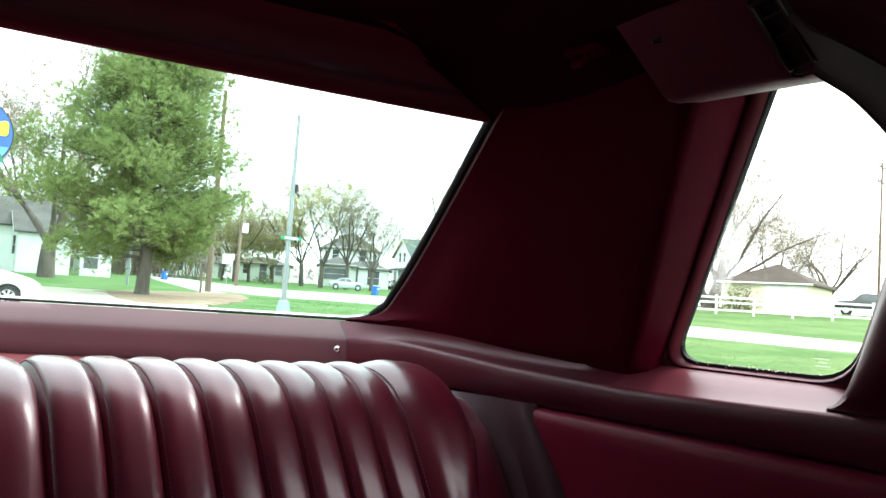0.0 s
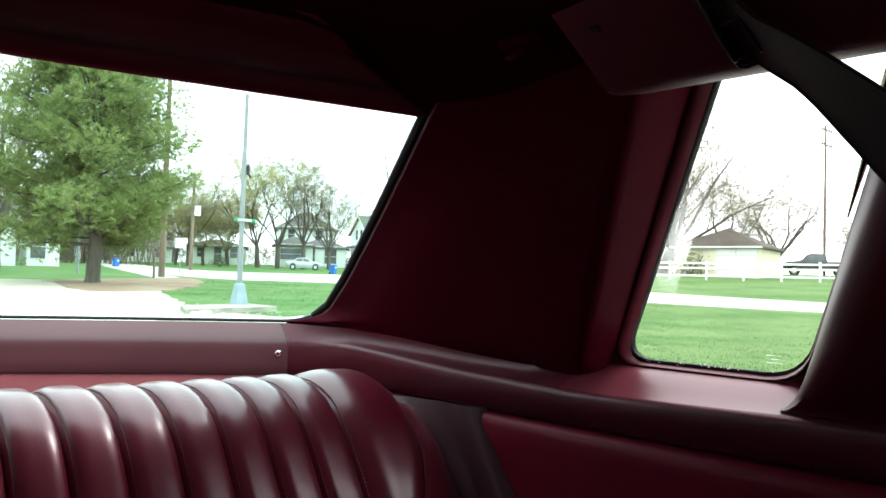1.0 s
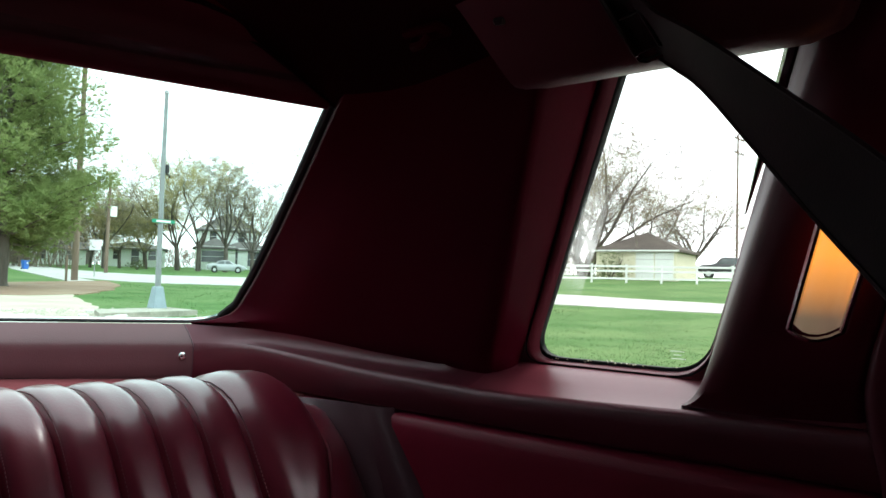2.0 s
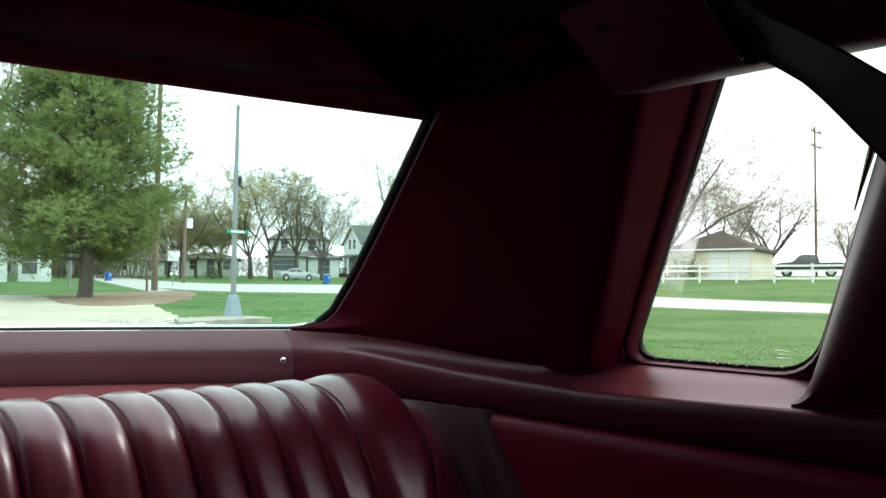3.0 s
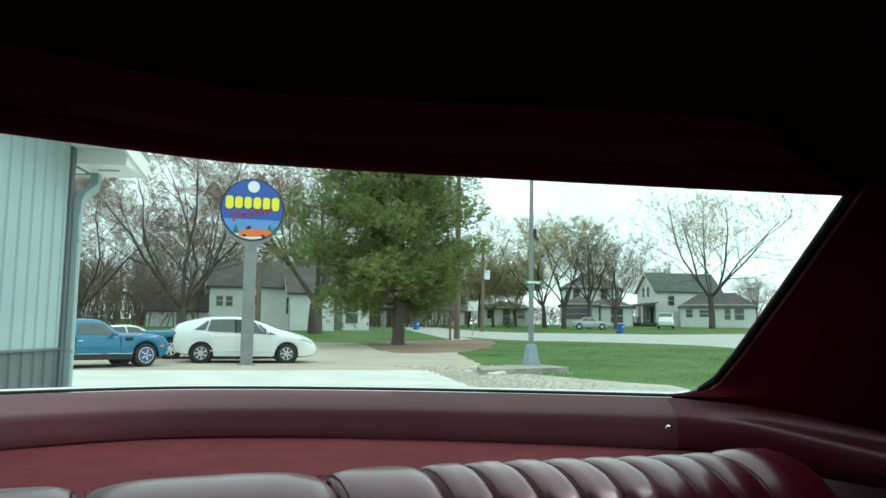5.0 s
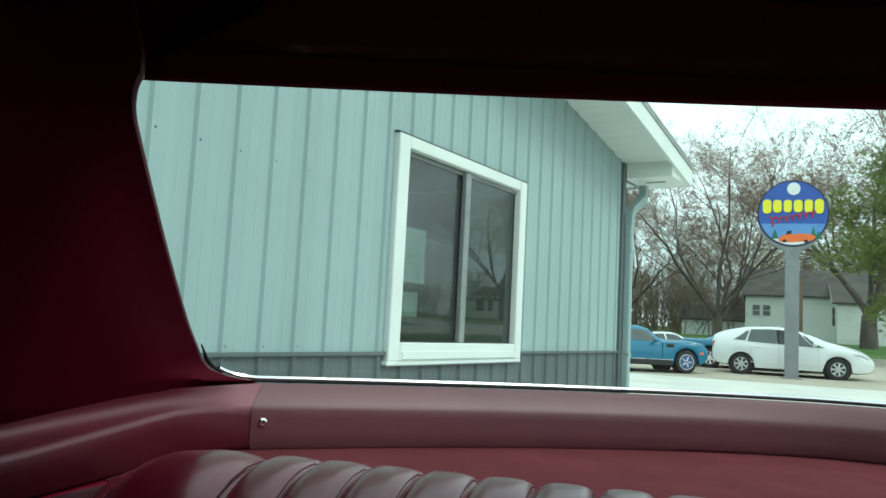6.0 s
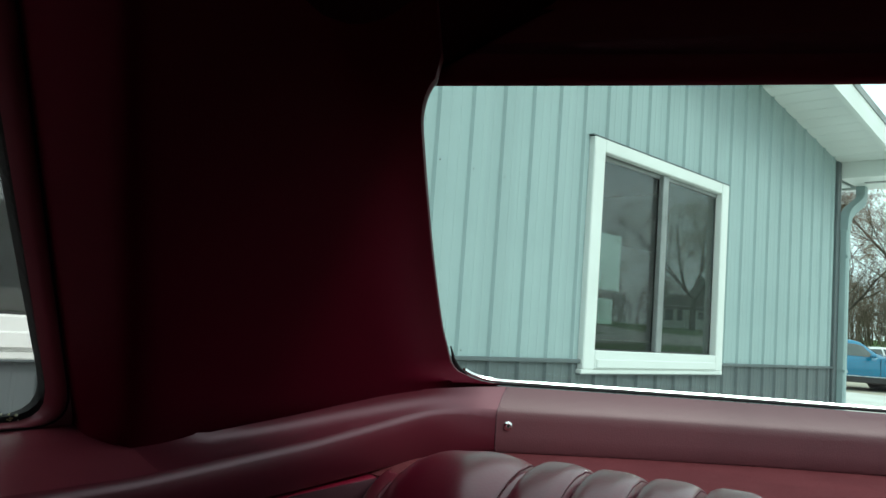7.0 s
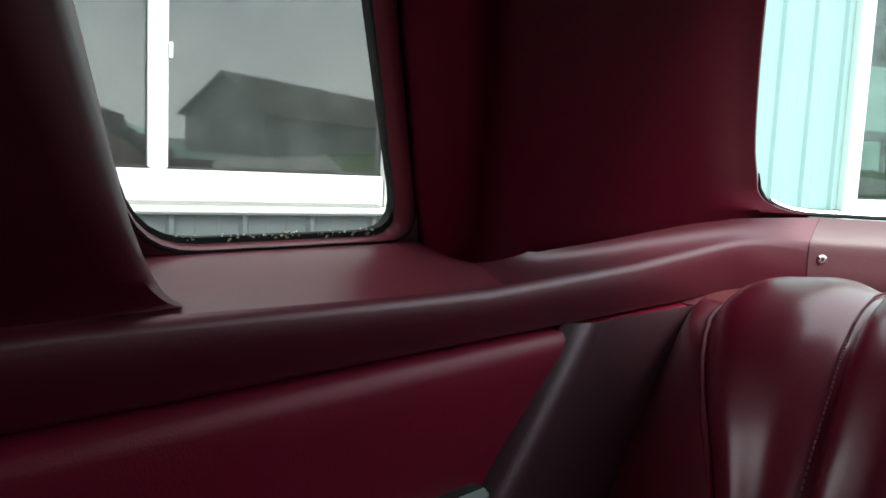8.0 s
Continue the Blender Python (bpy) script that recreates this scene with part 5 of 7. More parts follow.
part("bonnet", Geo().slab([[Vector((s * 0.80, y, z - 0.02 * s * s)) for s in SX] for y, z in ((-1.2, 0.97), (-2.2, 0.93), (-2.9, 0.86))], (0, 0, -0.02)), PAINT, body, smooth=50)
for sg in (-1, 1):
    part("door_trim", Geo().box((sg * 0.70, -0.55, 0.66), (0.05, 1.28, 0.76), 0.02), VINYL_SAIL, body)
    # Unseen dark sheets over the door windows, added to cut the side light.
    part("door_light_block", Geo().slab([[Vector((sg * x, y, z)) for x, z in ((0.70, 1.03), (0.62, 1.20), (0.555, 1.375))] for y in (-1.15, -0.5, 0.17)], (sg * 0.02, 0, 0)), HEADLINER, body)
    part("windscreen_post", Geo().tube([(sg * 0.66, -1.22, 0.97), (sg * 0.54, -0.72, 1.36)], 0.025, 8), VINYL_SAIL, body, smooth=True)
for sg in (-1, 1):
    part("outer_wing", Geo().slab([[Vector((sg * x, y, z)) for x, z in ((0.79, 0.93 - 0.05 * ease(-y, 1.5, 2.9)), (0.82, 0.78), (0.81, 0.55), (0.76, 0.32))] for y in (-1.5, -2.0, -2.5, -2.9)], (sg * -0.015, 0, 0)), PAINT, body, smooth=50)
    for y in (-2.05, 1.55):
        w = part("wheel", Geo().tube([(sg * 0.60, y, 0.325), (sg * 0.745, y, 0.325)], 0.20, 20), CHROME, body, "chrome road wheel")
        part("tyre", Geo().loft([[Vector((sg * d, y + r * math.cos(6.2832 * k / 24), 0.325 + r * math.sin(6.2832 * k / 24))) for k in range(24)] for d, r in ((0.56, 0.20), (0.555, 0.30), (0.575, 0.328), (0.72, 0.328), (0.745, 0.30), (0.75, 0.21))], closed=True), RUBBER, w, "black tyre", smooth=40)
part("front_panel", Geo().box((0, -2.90, 0.60), (1.56, 0.05, 0.52), 0.02), PAINT, body)
part("bumper", Geo().box((0, -2.97, 0.46), (1.60, 0.10, 0.14), 0.04), CHROME, body, "chrome bumper")
part("rear_bumper", Geo().box((0, 2.82, 0.48), (1.60, 0.10, 0.14), 0.04), CHROME, body, "chrome bumper")

# ---- the round sign on its post ----
def put(x, y, rz=0.0, dz=0.0):
    return pose(x, y, land(x, y) + dz, 0, 0, rz)


BLUE = M("sign_blue", (0.03, 0.10, 0.42), (0.025, 0.085, 0.36), 2, 0.4)
BLUE_PALE = M("sign_pale_blue", (0.12, 0.30, 0.62), (0.09, 0.25, 0.56), 2, 0.4)
YELLOW = M("sign_yellow", (0.85, 0.78, 0.03), (0.8, 0.72, 0.03), 2, 0.4)
SIGN_RED = M("sign_red", (0.45, 0.02, 0.05), (0.4, 0.02, 0.04), 2, 0.4)
ORANGE = M("sign_orange", (0.85, 0.17, 0.03), (0.8, 0.14, 0.03), 2, 0.4)
SIGN_WHITE = M("sign_white", (0.8, 0.8, 0.8), (0.76, 0.76, 0.76), 2, 0.4)
SIGN_GREEN = M("sign_green", (0.02, 0.16, 0.10), (0.02, 0.13, 0.08), 2, 0.4)
STREET_GREEN = M("street_sign_green", (0.02, 0.28, 0.16), (0.02, 0.24, 0.14), 2, 0.4)

sign = thing("round_sign", "round blue sign with yellow lettering on a grey post", "sign", pose(3.93, 25.16, 0.075, 0, 0, -6) @ Matrix.Diagonal((0.895, 0.895, 0.915, 1)))
part("base_plate", Geo().box((0, 0, 0.02), (0.62, 0.45, 0.05), 0.01), POLE, sign)
part("post", Geo().box((0, 0, 2.05), (0.42, 0.30, 4.06), 0.02), POLE, sign, "grey square steel post")
part("post_head", Geo().loft([[Vector((x * w, y, z)) for x, y in ((-1, -0.14), (1, -0.14), (1, 0.14), (-1, 0.14))] for w, z in ((0.21, 4.06), (0.24, 4.12), (0.62, 4.34), (0.98, 4.72), (1.07, 5.2))], closed=True, caps=True), POLE, sign, "flared grey sign head")
CZ, CR = 5.36, 1.095


def disc(r, y0, y1, n=64, cx=0.0, cz=CZ):
    return Geo().prism([(cx + r * math.cos(2 * math.pi * k / n), cz + r * math.sin(2 * math.pi * k / n)) for k in range(n)], lambda u, v: Vector((u, y0, v)), lambda u, v: Vector((u, y1, v)))


part("rim", disc(CR, -0.16, 0.16), DARK, sign, "dark rim")
part("face", disc(CR - 0.04, -0.175, -0.155), BLUE, sign, "deep blue round face")


def seg(z0, z1, r=CR - 0.06, n=24):
    """The slice of the face between two heights."""
    pts = [(math.sqrt(max(0, r * r - (z - CZ) ** 2)), z) for z in [lerp(z0, z1, k / n) for k in range(n + 1)]]
    return pts + [(-a, b) for a, b in reversed(pts)]


def flat(poly, y, mat, name, label=""):
    return part(name, Geo().prism(poly, lambda u, v: Vector((u, y, v)), lambda u, v: Vector((u, y + 0.006, v))), mat, sign, label)


flat(seg(4.50, 5.02), -0.181, BLUE_PALE, "sky_band")
flat(seg(4.33, 4.52), -0.186, SIGN_WHITE, "road_band")
flat([(-0.26 + 0.2 * 0, 0), ] and [(0.02 + 0.205 * math.cos(2 * math.pi * k / 28), 6.17 + 0.205 * math.sin(2 * math.pi * k / 28)) for k in range(28)], -0.184, SIGN_WHITE, "moon", "white moon disc")
for cx, hgt in ((-0.55, 0.30), (0.62, 0.36), (0.78, 0.26)):
    for j in range(3):
        w = 0.13 * (1 - j * 0.25)
        z = 4.52 + hgt * 0.28 * j
        flat([(cx - w, z), (cx + w, z), (cx, z + hgt * 0.5)], -0.190 - 0.002 * j, SIGN_GREEN, "painted_fir")
car_poly = [(-0.45, 4.45), (-0.40, 4.58), (-0.22, 4.66), (0.10, 4.68), (0.30, 4.70), (0.62, 4.66), (0.70, 4.58), (0.60, 4.47), (0.1, 4.42), (-0.3, 4.40)]
flat(car_poly, -0.196, ORANGE, "painted_car", "orange painted convertible")
flat([(-0.22, 4.66), (-0.16, 4.78), (-0.02, 4.79), (-0.06, 4.67)], -0.198, DARK, "painted_screen")
for cx in (-0.25, 0.40):
    flat([(cx + 0.07 * math.cos(k * 0.5236), 4.45 + 0.05 * math.sin(k * 0.5236)) for k in range(12)], -0.203, DARK, "painted_wheel")


def bold_bar(cx, cz, w, h):
    """A bold upright bar with rounded ends and a dark edge."""
    r = w * 0.42
    outline = [(sx * (w / 2 - r) + r * math.cos(a), sz * (h / 2 - r) + r * math.sin(a)) for sx, sz, a0 in ((1, 1, 0), (-1, 1, 90), (-1, -1, 180), (1, -1, 270)) for a in [radians(a0 + 15 * k) for k in range(7)]]
    flat([(cx + u + 0.022, cz + v - 0.018) for u, v in outline], -0.183, DARK, "bar_edge", "dark edge of a yellow bar")
    flat([(cx + u, cz + v) for u, v in outline], -0.190, YELLOW, "yellow_bar", "bold yellow bar")


for k, (w, h) in enumerate(((0.27, 0.46), (0.27, 0.42), (0.25, 0.41), (0.27, 0.41), (0.25, 0.43), (0.27, 0.47))):
    u = (k - 2.5) * 0.318
    bold_bar(u, 5.60 - 0.02 * u * u, w, h)
swash = [(lerp(-0.72, 0.70, t) + 0.055 * math.sin(44 * t), -0.196, 5.08 + 0.26 * t + (0.17 if t < 0.14 else 0.085) * math.cos(44 * t)) for t in [k / 120 for k in range(121)]]
part("swash", Geo().tube(swash, 0.024, 5), SIGN_RED, sign, "red looping swash")

# ---- lamp post, poles and street signs ----
lamp_post = thing("lamp_post", "tall grey steel lamp post on a flared foot", "lamp post", put(12.07, 21.52, 0, 0.10))
part("foot", Geo().loft([[Vector((a * w, b * w, z)) for a, b in ((-1, -1), (1, -1), (1, 1), (-1, 1))] for w, z in ((0.235, 0.0), (0.235, 0.03), (0.205, 0.05), (0.118, 0.66), (0.10, 0.69))], closed=True, caps=True), FOOT_PAINT, lamp_post, "flared blue-grey foot")
part("shaft", Geo().tube([(0, 0, 0.66), (0, 0, 3.5), (0.02, 0, 6.48)], [0.085, 0.072, 0.055], 14), POLE, lamp_post, "tapered steel shaft", smooth=True)
part("cap", Geo().tube([(0.02, 0, 6.47), (0.02, 0, 6.56)], [0.078, 0.05], 12), GALV, lamp_post, smooth=True)
part("box", Geo().box((0.12, -0.03, 4.20), (0.09, 0.10, 0.26), 0.012), DARK, lamp_post, "small black box")
part("camera_arm", Geo().tube([(0.09, -0.03, 4.05), (0.19, -0.04, 4.02), (0.21, -0.04, 3.94)], 0.03, 8), DARK, lamp_post, smooth=True)
tag = part("street_sign", Geo().box((0.03, -0.11, 2.62), (0.74, 0.012, 0.105), 0.004), STREET_GREEN, lamp_post, "green street name plate")
part("name_bar", Geo().box((0.03, -0.119, 2.62), (0.46, 0.004, 0.06), 0.001), SIGN_WHITE, tag)
patch("kerb_island", [(9.3, 19.3), (10.1, 21.3)], [(12.6, 20.2), (12.6, 21.9)], WORN, "worn concrete slab round the lamp post", 0.15, 3, 6, category="slab")
for k in range(4):
    pos = ((9.45, 18.9), (9.9, 19.4), (10.3, 21.9), (9.2, 20.0))[k]
    solo("concrete_chunk", Geo().box((0, 0, 0.05), (0.35 - 0.04 * k, 0.22, 0.12), 0.03), CONCRETE, "broken piece of pale concrete", "rubble", put(*pos, 25 * k), group="rubble by the lamp post")


def timber_pole(x, y, h, r, label, bars=0, cut=False):
    t = thing("utility_pole", label, "utility pole", put(x, y, 0, -0.05))
    part("pole", Geo().tube([(0, 0, 0), (0.02, 0, h * 0.5), (0.05, 0, h)], [r, r * 0.85, r * 0.65], 10), WOOD_POLE, t, smooth=True)
    for k in range(bars):
        part("crossarm", Geo().box((0.05, -0.12, h - 0.5 - k * 1.3), (2.4, 0.10, 0.12), 0.01), WOOD_POLE, t)
        for u in (-1.05, -0.6, 0.6, 1.05):
            part("insulator", Geo().tube([(0.05 + u, -0.12, h - 0.44 - k * 1.3), (0.05 + u, -0.12, h - 0.26 - k * 1.3)], 0.045, 6), DARK, t)
    return t


p = timber_pole(20.9, 46.9, 13.0, 0.20, "weathered brown timber pole beside the pine")
p = timber_pole(30.7, 63.2, 8.4, 0.16, "thin grey timber pole with a white plate")
part("plate", Geo().box((0.35, -0.2, 5.2), (0.55, 0.06, 0.85), 0.01), SIGN_WHITE, p, "white plate")
p = timber_pole(70.5, 25.7, 13.2, 0.12, "distant timber power pole with crossarms", 2)
p = timber_pole(9.35, 55.0, 4.6, 0.22, "short brown timber post before the white house")
solo("overhead_wire", Geo().tube([(lerp(12.1, 30.7, t), lerp(21.55, 63.2, t), lerp(4.25, 8.3, t) - 0.25 * 4 * t * (1 - t)) for t in [k / 12 for k in range(13)]], 0.011, 5), DARK, "thin sagging overhead wire between two poles", "wire")

sq = thing("road_sign", "pale square road sign seen from behind", "road sign", put(25.6, 54.4, -20))
part("post", Geo().tube([(0, 0, 0), (0, 0, 2.6)], 0.035, 6), GALV, sq)
part("plate", Geo().box((0, -0.04, 2.25), (0.75, 0.02, 0.75), 0.005), SIGN_WHITE, sq, "square plate")
mp = thing("marker_post", "short brown wooden post beside the path", "post", put(20.2, 46.4, 0))
part("post", Geo().box((0, 0, 0.75), (0.12, 0.12, 1.5), 0.02), WOOD_POLE, mp)
ps = thing("grey_post", "thin grey post on the lawn", "post", put(17.8, 52.5, 0))
part("post", Geo().tube([(0, 0, 0), (0, 0, 2.6)], 0.10, 8), POLE, ps, smooth=True)

BIN_BLUE = M("bin_blue", (0.03, 0.16, 0.55), (0.025, 0.13, 0.48), 3, 0.45)


def bin_thing(x, y, rz, sc, label):
    t = thing("wheelie_bin", label, "bin", put(x, y, rz) @ Matrix.Diagonal((sc, sc, sc, 1)), group="kerbside bins")
    part("tub", Geo().loft([[Vector((a * w, b * w * 1.1, z)) for a, b in ((-1, -1), (1, -1), (1, 1), (-1, 1))] for w, z in ((0.22, 0.06), (0.24, 0.12), (0.30, 0.92), (0.31, 0.95))], closed=True, caps=True), BIN_BLUE, t)
    part("lid", Geo().box((0, -0.02, 1.0), (0.68, 0.76, 0.09), 0.03), BIN_BLUE, t, "blue lid")
    for sx in (-1, 1):
        part("wheel", Geo().tube([(sx * 0.26, 0.25, 0.11), (sx * 0.31, 0.25, 0.11)], 0.11, 10), RUBBER, t)
    part("label", Geo().box((0.05, -0.335, 0.75), (0.2, 0.012, 0.2), 0.003), SIGN_WHITE, t, "pale label")


bin_thing(41.6, 57.6, 20, 0.80, "blue wheeled bin standing by the street")
bin_thing(27.0, 70.0, 10, 0.75, "small far blue bin at the kerb")

# ---- vehicles ----
CAR_WHITE = M("white_car_paint", (0.72, 0.74, 0.73), (0.69, 0.71, 0.70), 3, 0.22, 0.3, coat=0.6, bscale=200)
CAR_BLUE = M("bright_blue_car_paint", (0.005, 0.150, 0.270), (0.005, 0.132, 0.24), 3, 0.2, 0.28, coat=0.3, bscale=200)
CAR_SILVER = M("silver_car_paint", (0.42, 0.44, 0.45), (0.4, 0.41, 0.42), 3, 0.25, 0.35, metal=0.4, coat=0.5)
CAR_BLACK = M("dark_truck_paint", (0.02, 0.022, 0.025), (0.03, 0.03, 0.033), 3, 0.25, 0.35, coat=0.5)
TYRE = M("tyre_rubber", (0.018, 0.018, 0.018), (0.03, 0.029, 0.028), 8, 0.8, 0.9)
ALLOY = M("grey_alloy", (0.56, 0.57, 0.57), (0.46, 0.47, 0.47), 6, 0.35, 0.45, metal=0.3)
LAMP_CLEAR = M("headlamp_lens", (0.62, 0.66, 0.66), (0.5, 0.54, 0.54), 10, 0.1, 0.2)
LAMP_RED = M("tail_lamp_red", (0.35, 0.02, 0.02), (0.3, 0.02, 0.02), 10, 0.15)


def smooth_line(pts, t):
    """Soft reading of a table of rows by their first entry."""
    xs = [p[0] for p in pts]
    i = max(0, min(len(xs) - 2, int(np.searchsorted(xs, t)) - 1))
    u = (t - xs[i]) / (xs[i + 1] - xs[i])
    p0, p1, p2, p3 = pts[max(0, i - 1)], pts[i], pts[i + 1], pts[min(len(pts) - 1, i + 2)]
    out = []
    for k in range(1, len(p1)):
        m1 = (p2[k] - p0[k]) / max(1e-6, p2[0] - p0[0]) * (p2[0] - p1[0])
        m2 = (p3[k] - p1[k]) / max(1e-6, p3[0] - p1[0]) * (p2[0] - p1[0])
        out.append((2 * u ** 3 - 3 * u * u + 1) * p1[k] + (u ** 3 - 2 * u * u + u) * m1 + (-2 * u ** 3 + 3 * u * u) * p2[k] + (u ** 3 - u * u) * m2)
    return out


def vehicle(name, label, category, m, table, wheels, paint, rim, glass_side, screen, rear_glass, wheel_r=0.32, arch=0.38, group="", far=False, roof_mat=None):
    """A car along x, its tail at 0: table rows are x, underside, waist, roof, half width at the waist, half width at the roof."""
    t = thing(name, label, category, m, group)
    L0, L1 = table[0][0], table[-1][0]

    def ring(x):
        lo, be, ro, wb, wr = smooth_line(table, x)
        for wx in wheels:
            d = abs(x - wx)
            if d < arch:
                lo = max(lo, wheel_r + math.sqrt(arch * arch - d * d) * 0.97 - 0.02)
        ro = max(ro, be + 0.02)
        lo = min(lo, be - 0.06)
        half = [(0.0, lo), (wb * 0.80, lo), (wb * 0.97, lo + 0.04), (wb * 1.0, lerp(lo, be, 0.45)), (wb * 0.985, lerp(lo, be, 0.8)), (wb * 0.95, be), (lerp(wb * 0.93, wr, 0.5), lerp(be, ro, 0.55)), (wr, ro - 0.045), (wr * 0.88, ro - 0.012), (wr * 0.5, ro + 0.008), (0.0, ro + 0.012)]
        return half

    n = 40 if far else 90
    xs = [lerp(L0, L1, k / n) for k in range(n + 1)]
    rows = []
    for x in xs:
        hf = ring(x)
        rows.append([Vector((x, -a, b)) for a, b in hf] + [Vector((x, a, b)) for a, b in reversed(hf[1:-1])])
    body = part("body", Geo().loft(rows, closed=True, caps=True), paint, t, smooth=35)

    def on_side(x, v, out, sg):
        """A place on the glasshouse side: v from waist to roof."""
        lo, be, ro, wb, wr = smooth_line(table, x)
        z = lerp(be, ro - 0.045, v)
        p = Vector((x, -piece(z, (be, lerp(be, ro, 0.55), ro - 0.045), (wb * 0.95, lerp(wb * 0.93, wr, 0.5), wr)), z))
        p.y -= out
        return Vector((p.x, p.y * sg, p.z))

    for sg in (-1, 1) if not far else (-1, 1):
        for quad in glass_side:
            (a0, b0), (a1, b1), v0, v1 = quad
            rws = []
            for i in range(7):
                u = i / 6
                rws.append([on_side(lerp(lerp(a0, b0, u), lerp(a1, b1, u), w), lerp(v0, v1, w), 0.014, sg) for w in (0, 0.2, 0.4, 0.6, 0.8, 1)])
            part("side_window", Geo().loft(rws), GLASS_DARK, t, "dark side window", smooth=60)
    for nm, (x0, x1) in (("windscreen", screen), ("rear_screen", rear_glass)):
        rws = []
        for i in range(6):
            x = lerp(x0, x1, i / 5)
            lo, be, ro, wb, wr = smooth_line(table, x)
            rws.append([Vector((x, wr * 0.90 * s, ro + 0.016 - 0.02 * s * s)) for s in (-1, -0.6, -0.2, 0.2, 0.6, 1)])
        part(nm, Geo().loft(rws), GLASS_DARK, t, smooth=60)
    wb_at = lambda x: smooth_line(table, x)[3]
    for wx in wheels:
        for sg in (-1, 1):
            y = sg * (wb_at(wx) - 0.11)
            w = part("wheel", Geo().tube([(wx, y - sg * 0.06, wheel_r), (wx, y + sg * 0.085, wheel_r)], wheel_r * 0.66, 20), rim, t)
            ty = [(0.0, 0.66), (0.0, 0.94), (0.03, 1.0), (0.13, 1.0), (0.16, 0.94), (0.165, 0.68), (0.15, 0.64)]
            part("tyre", Geo().loft([[Vector((wx + wheel_r * r * math.cos(6.2832 * k / 24), y + sg * (d - 0.065), wheel_r + wheel_r * r * math.sin(6.2832 * k / 24))) for k in range(24)] for d, r in ty], closed=True), TYRE, w, "black tyre", smooth=40)
            if not far:
                for k in range(7):
                    a = 6.2832 * k / 7
                    ca, sa = math.cos(a), math.sin(a)
                    part("spoke_gap", Geo().prism([(0.26, -0.05), (0.58, -0.15), (0.58, 0.15), (0.26, 0.05)], lambda u, v: Vector((wx + wheel_r * (u * ca - v * sa), y + sg * 0.086, wheel_r + wheel_r * (u * sa + v * ca))), lambda u, v: Vector((wx + wheel_r * (u * ca - v * sa), y + sg * 0.090, wheel_r + wheel_r * (u * sa + v * ca)))), TYRE, w)
            part("arch_lining", Geo().tube([(wx, y - sg * 0.12, wheel_r), (wx, y - sg * 0.07, wheel_r)], arch, 20), DARK, t)
    return t, ring, on_side


GLASS_DARK = M("dark_car_glass", (0.06, 0.08, 0.076), (0.045, 0.06, 0.056), 3, 0.04, 0.08, spec=0.9)

HATCH = [(0.0, 0.52, 0.88, 1.05, 0.70, 0.60), (0.05, 0.38, 0.98, 1.18, 0.79, 0.62), (0.30, 0.28, 1.03, 1.32, 0.85, 0.62), (0.75, 0.21, 1.02, 1.435, 0.87, 0.60), (1.25, 0.19, 0.985, 1.485, 0.87, 0.58), (1.8, 0.19, 0.96, 1.50, 0.87, 0.57),
         (2.3, 0.19, 0.94, 1.46, 0.87, 0.57), (2.8, 0.19, 0.925, 1.32, 0.87, 0.60), (3.3, 0.19, 0.91, 1.13, 0.87, 0.64), (3.7, 0.19, 0.89, 1.02, 0.86, 0.64), (4.08, 0.20, 0.82, 0.92, 0.82, 0.60), (4.36, 0.23, 0.70, 0.79, 0.74, 0.54), (4.50, 0.30, 0.60, 0.66, 0.62, 0.46), (4.555, 0.38, 0.52, 0.57, 0.50, 0.40)]
hx, hy = (5.306 - 2.614) / 2.719, (25.838 - 26.217) / 2.719
ang = math.degrees(math.atan2(hy, hx))
car_m = pose(2.764 - hx * 0.86 , 26.217 - hy * 0.86 + 0.75, land(4, 26) + 0.02, 0, 0, ang)
car, ring_f, side_f = vehicle("hatchback_car", "white five-door hatchback parked behind the sign post", "car", car_m, HATCH, (0.86, 3.56), CAR_WHITE, ALLOY,
                              [((0.62, 0.98), (1.02, 1.08), 0.10, 0.84), ((1.03, 1.90), (1.13, 1.86), 0.06, 0.92), ((1.99, 2.90), (1.95, 2.52), 0.06, 0.92), ((2.94, 3.22), (2.60, 2.68), 0.06, 0.84)], (2.48, 3.42), (0.16, 0.85))
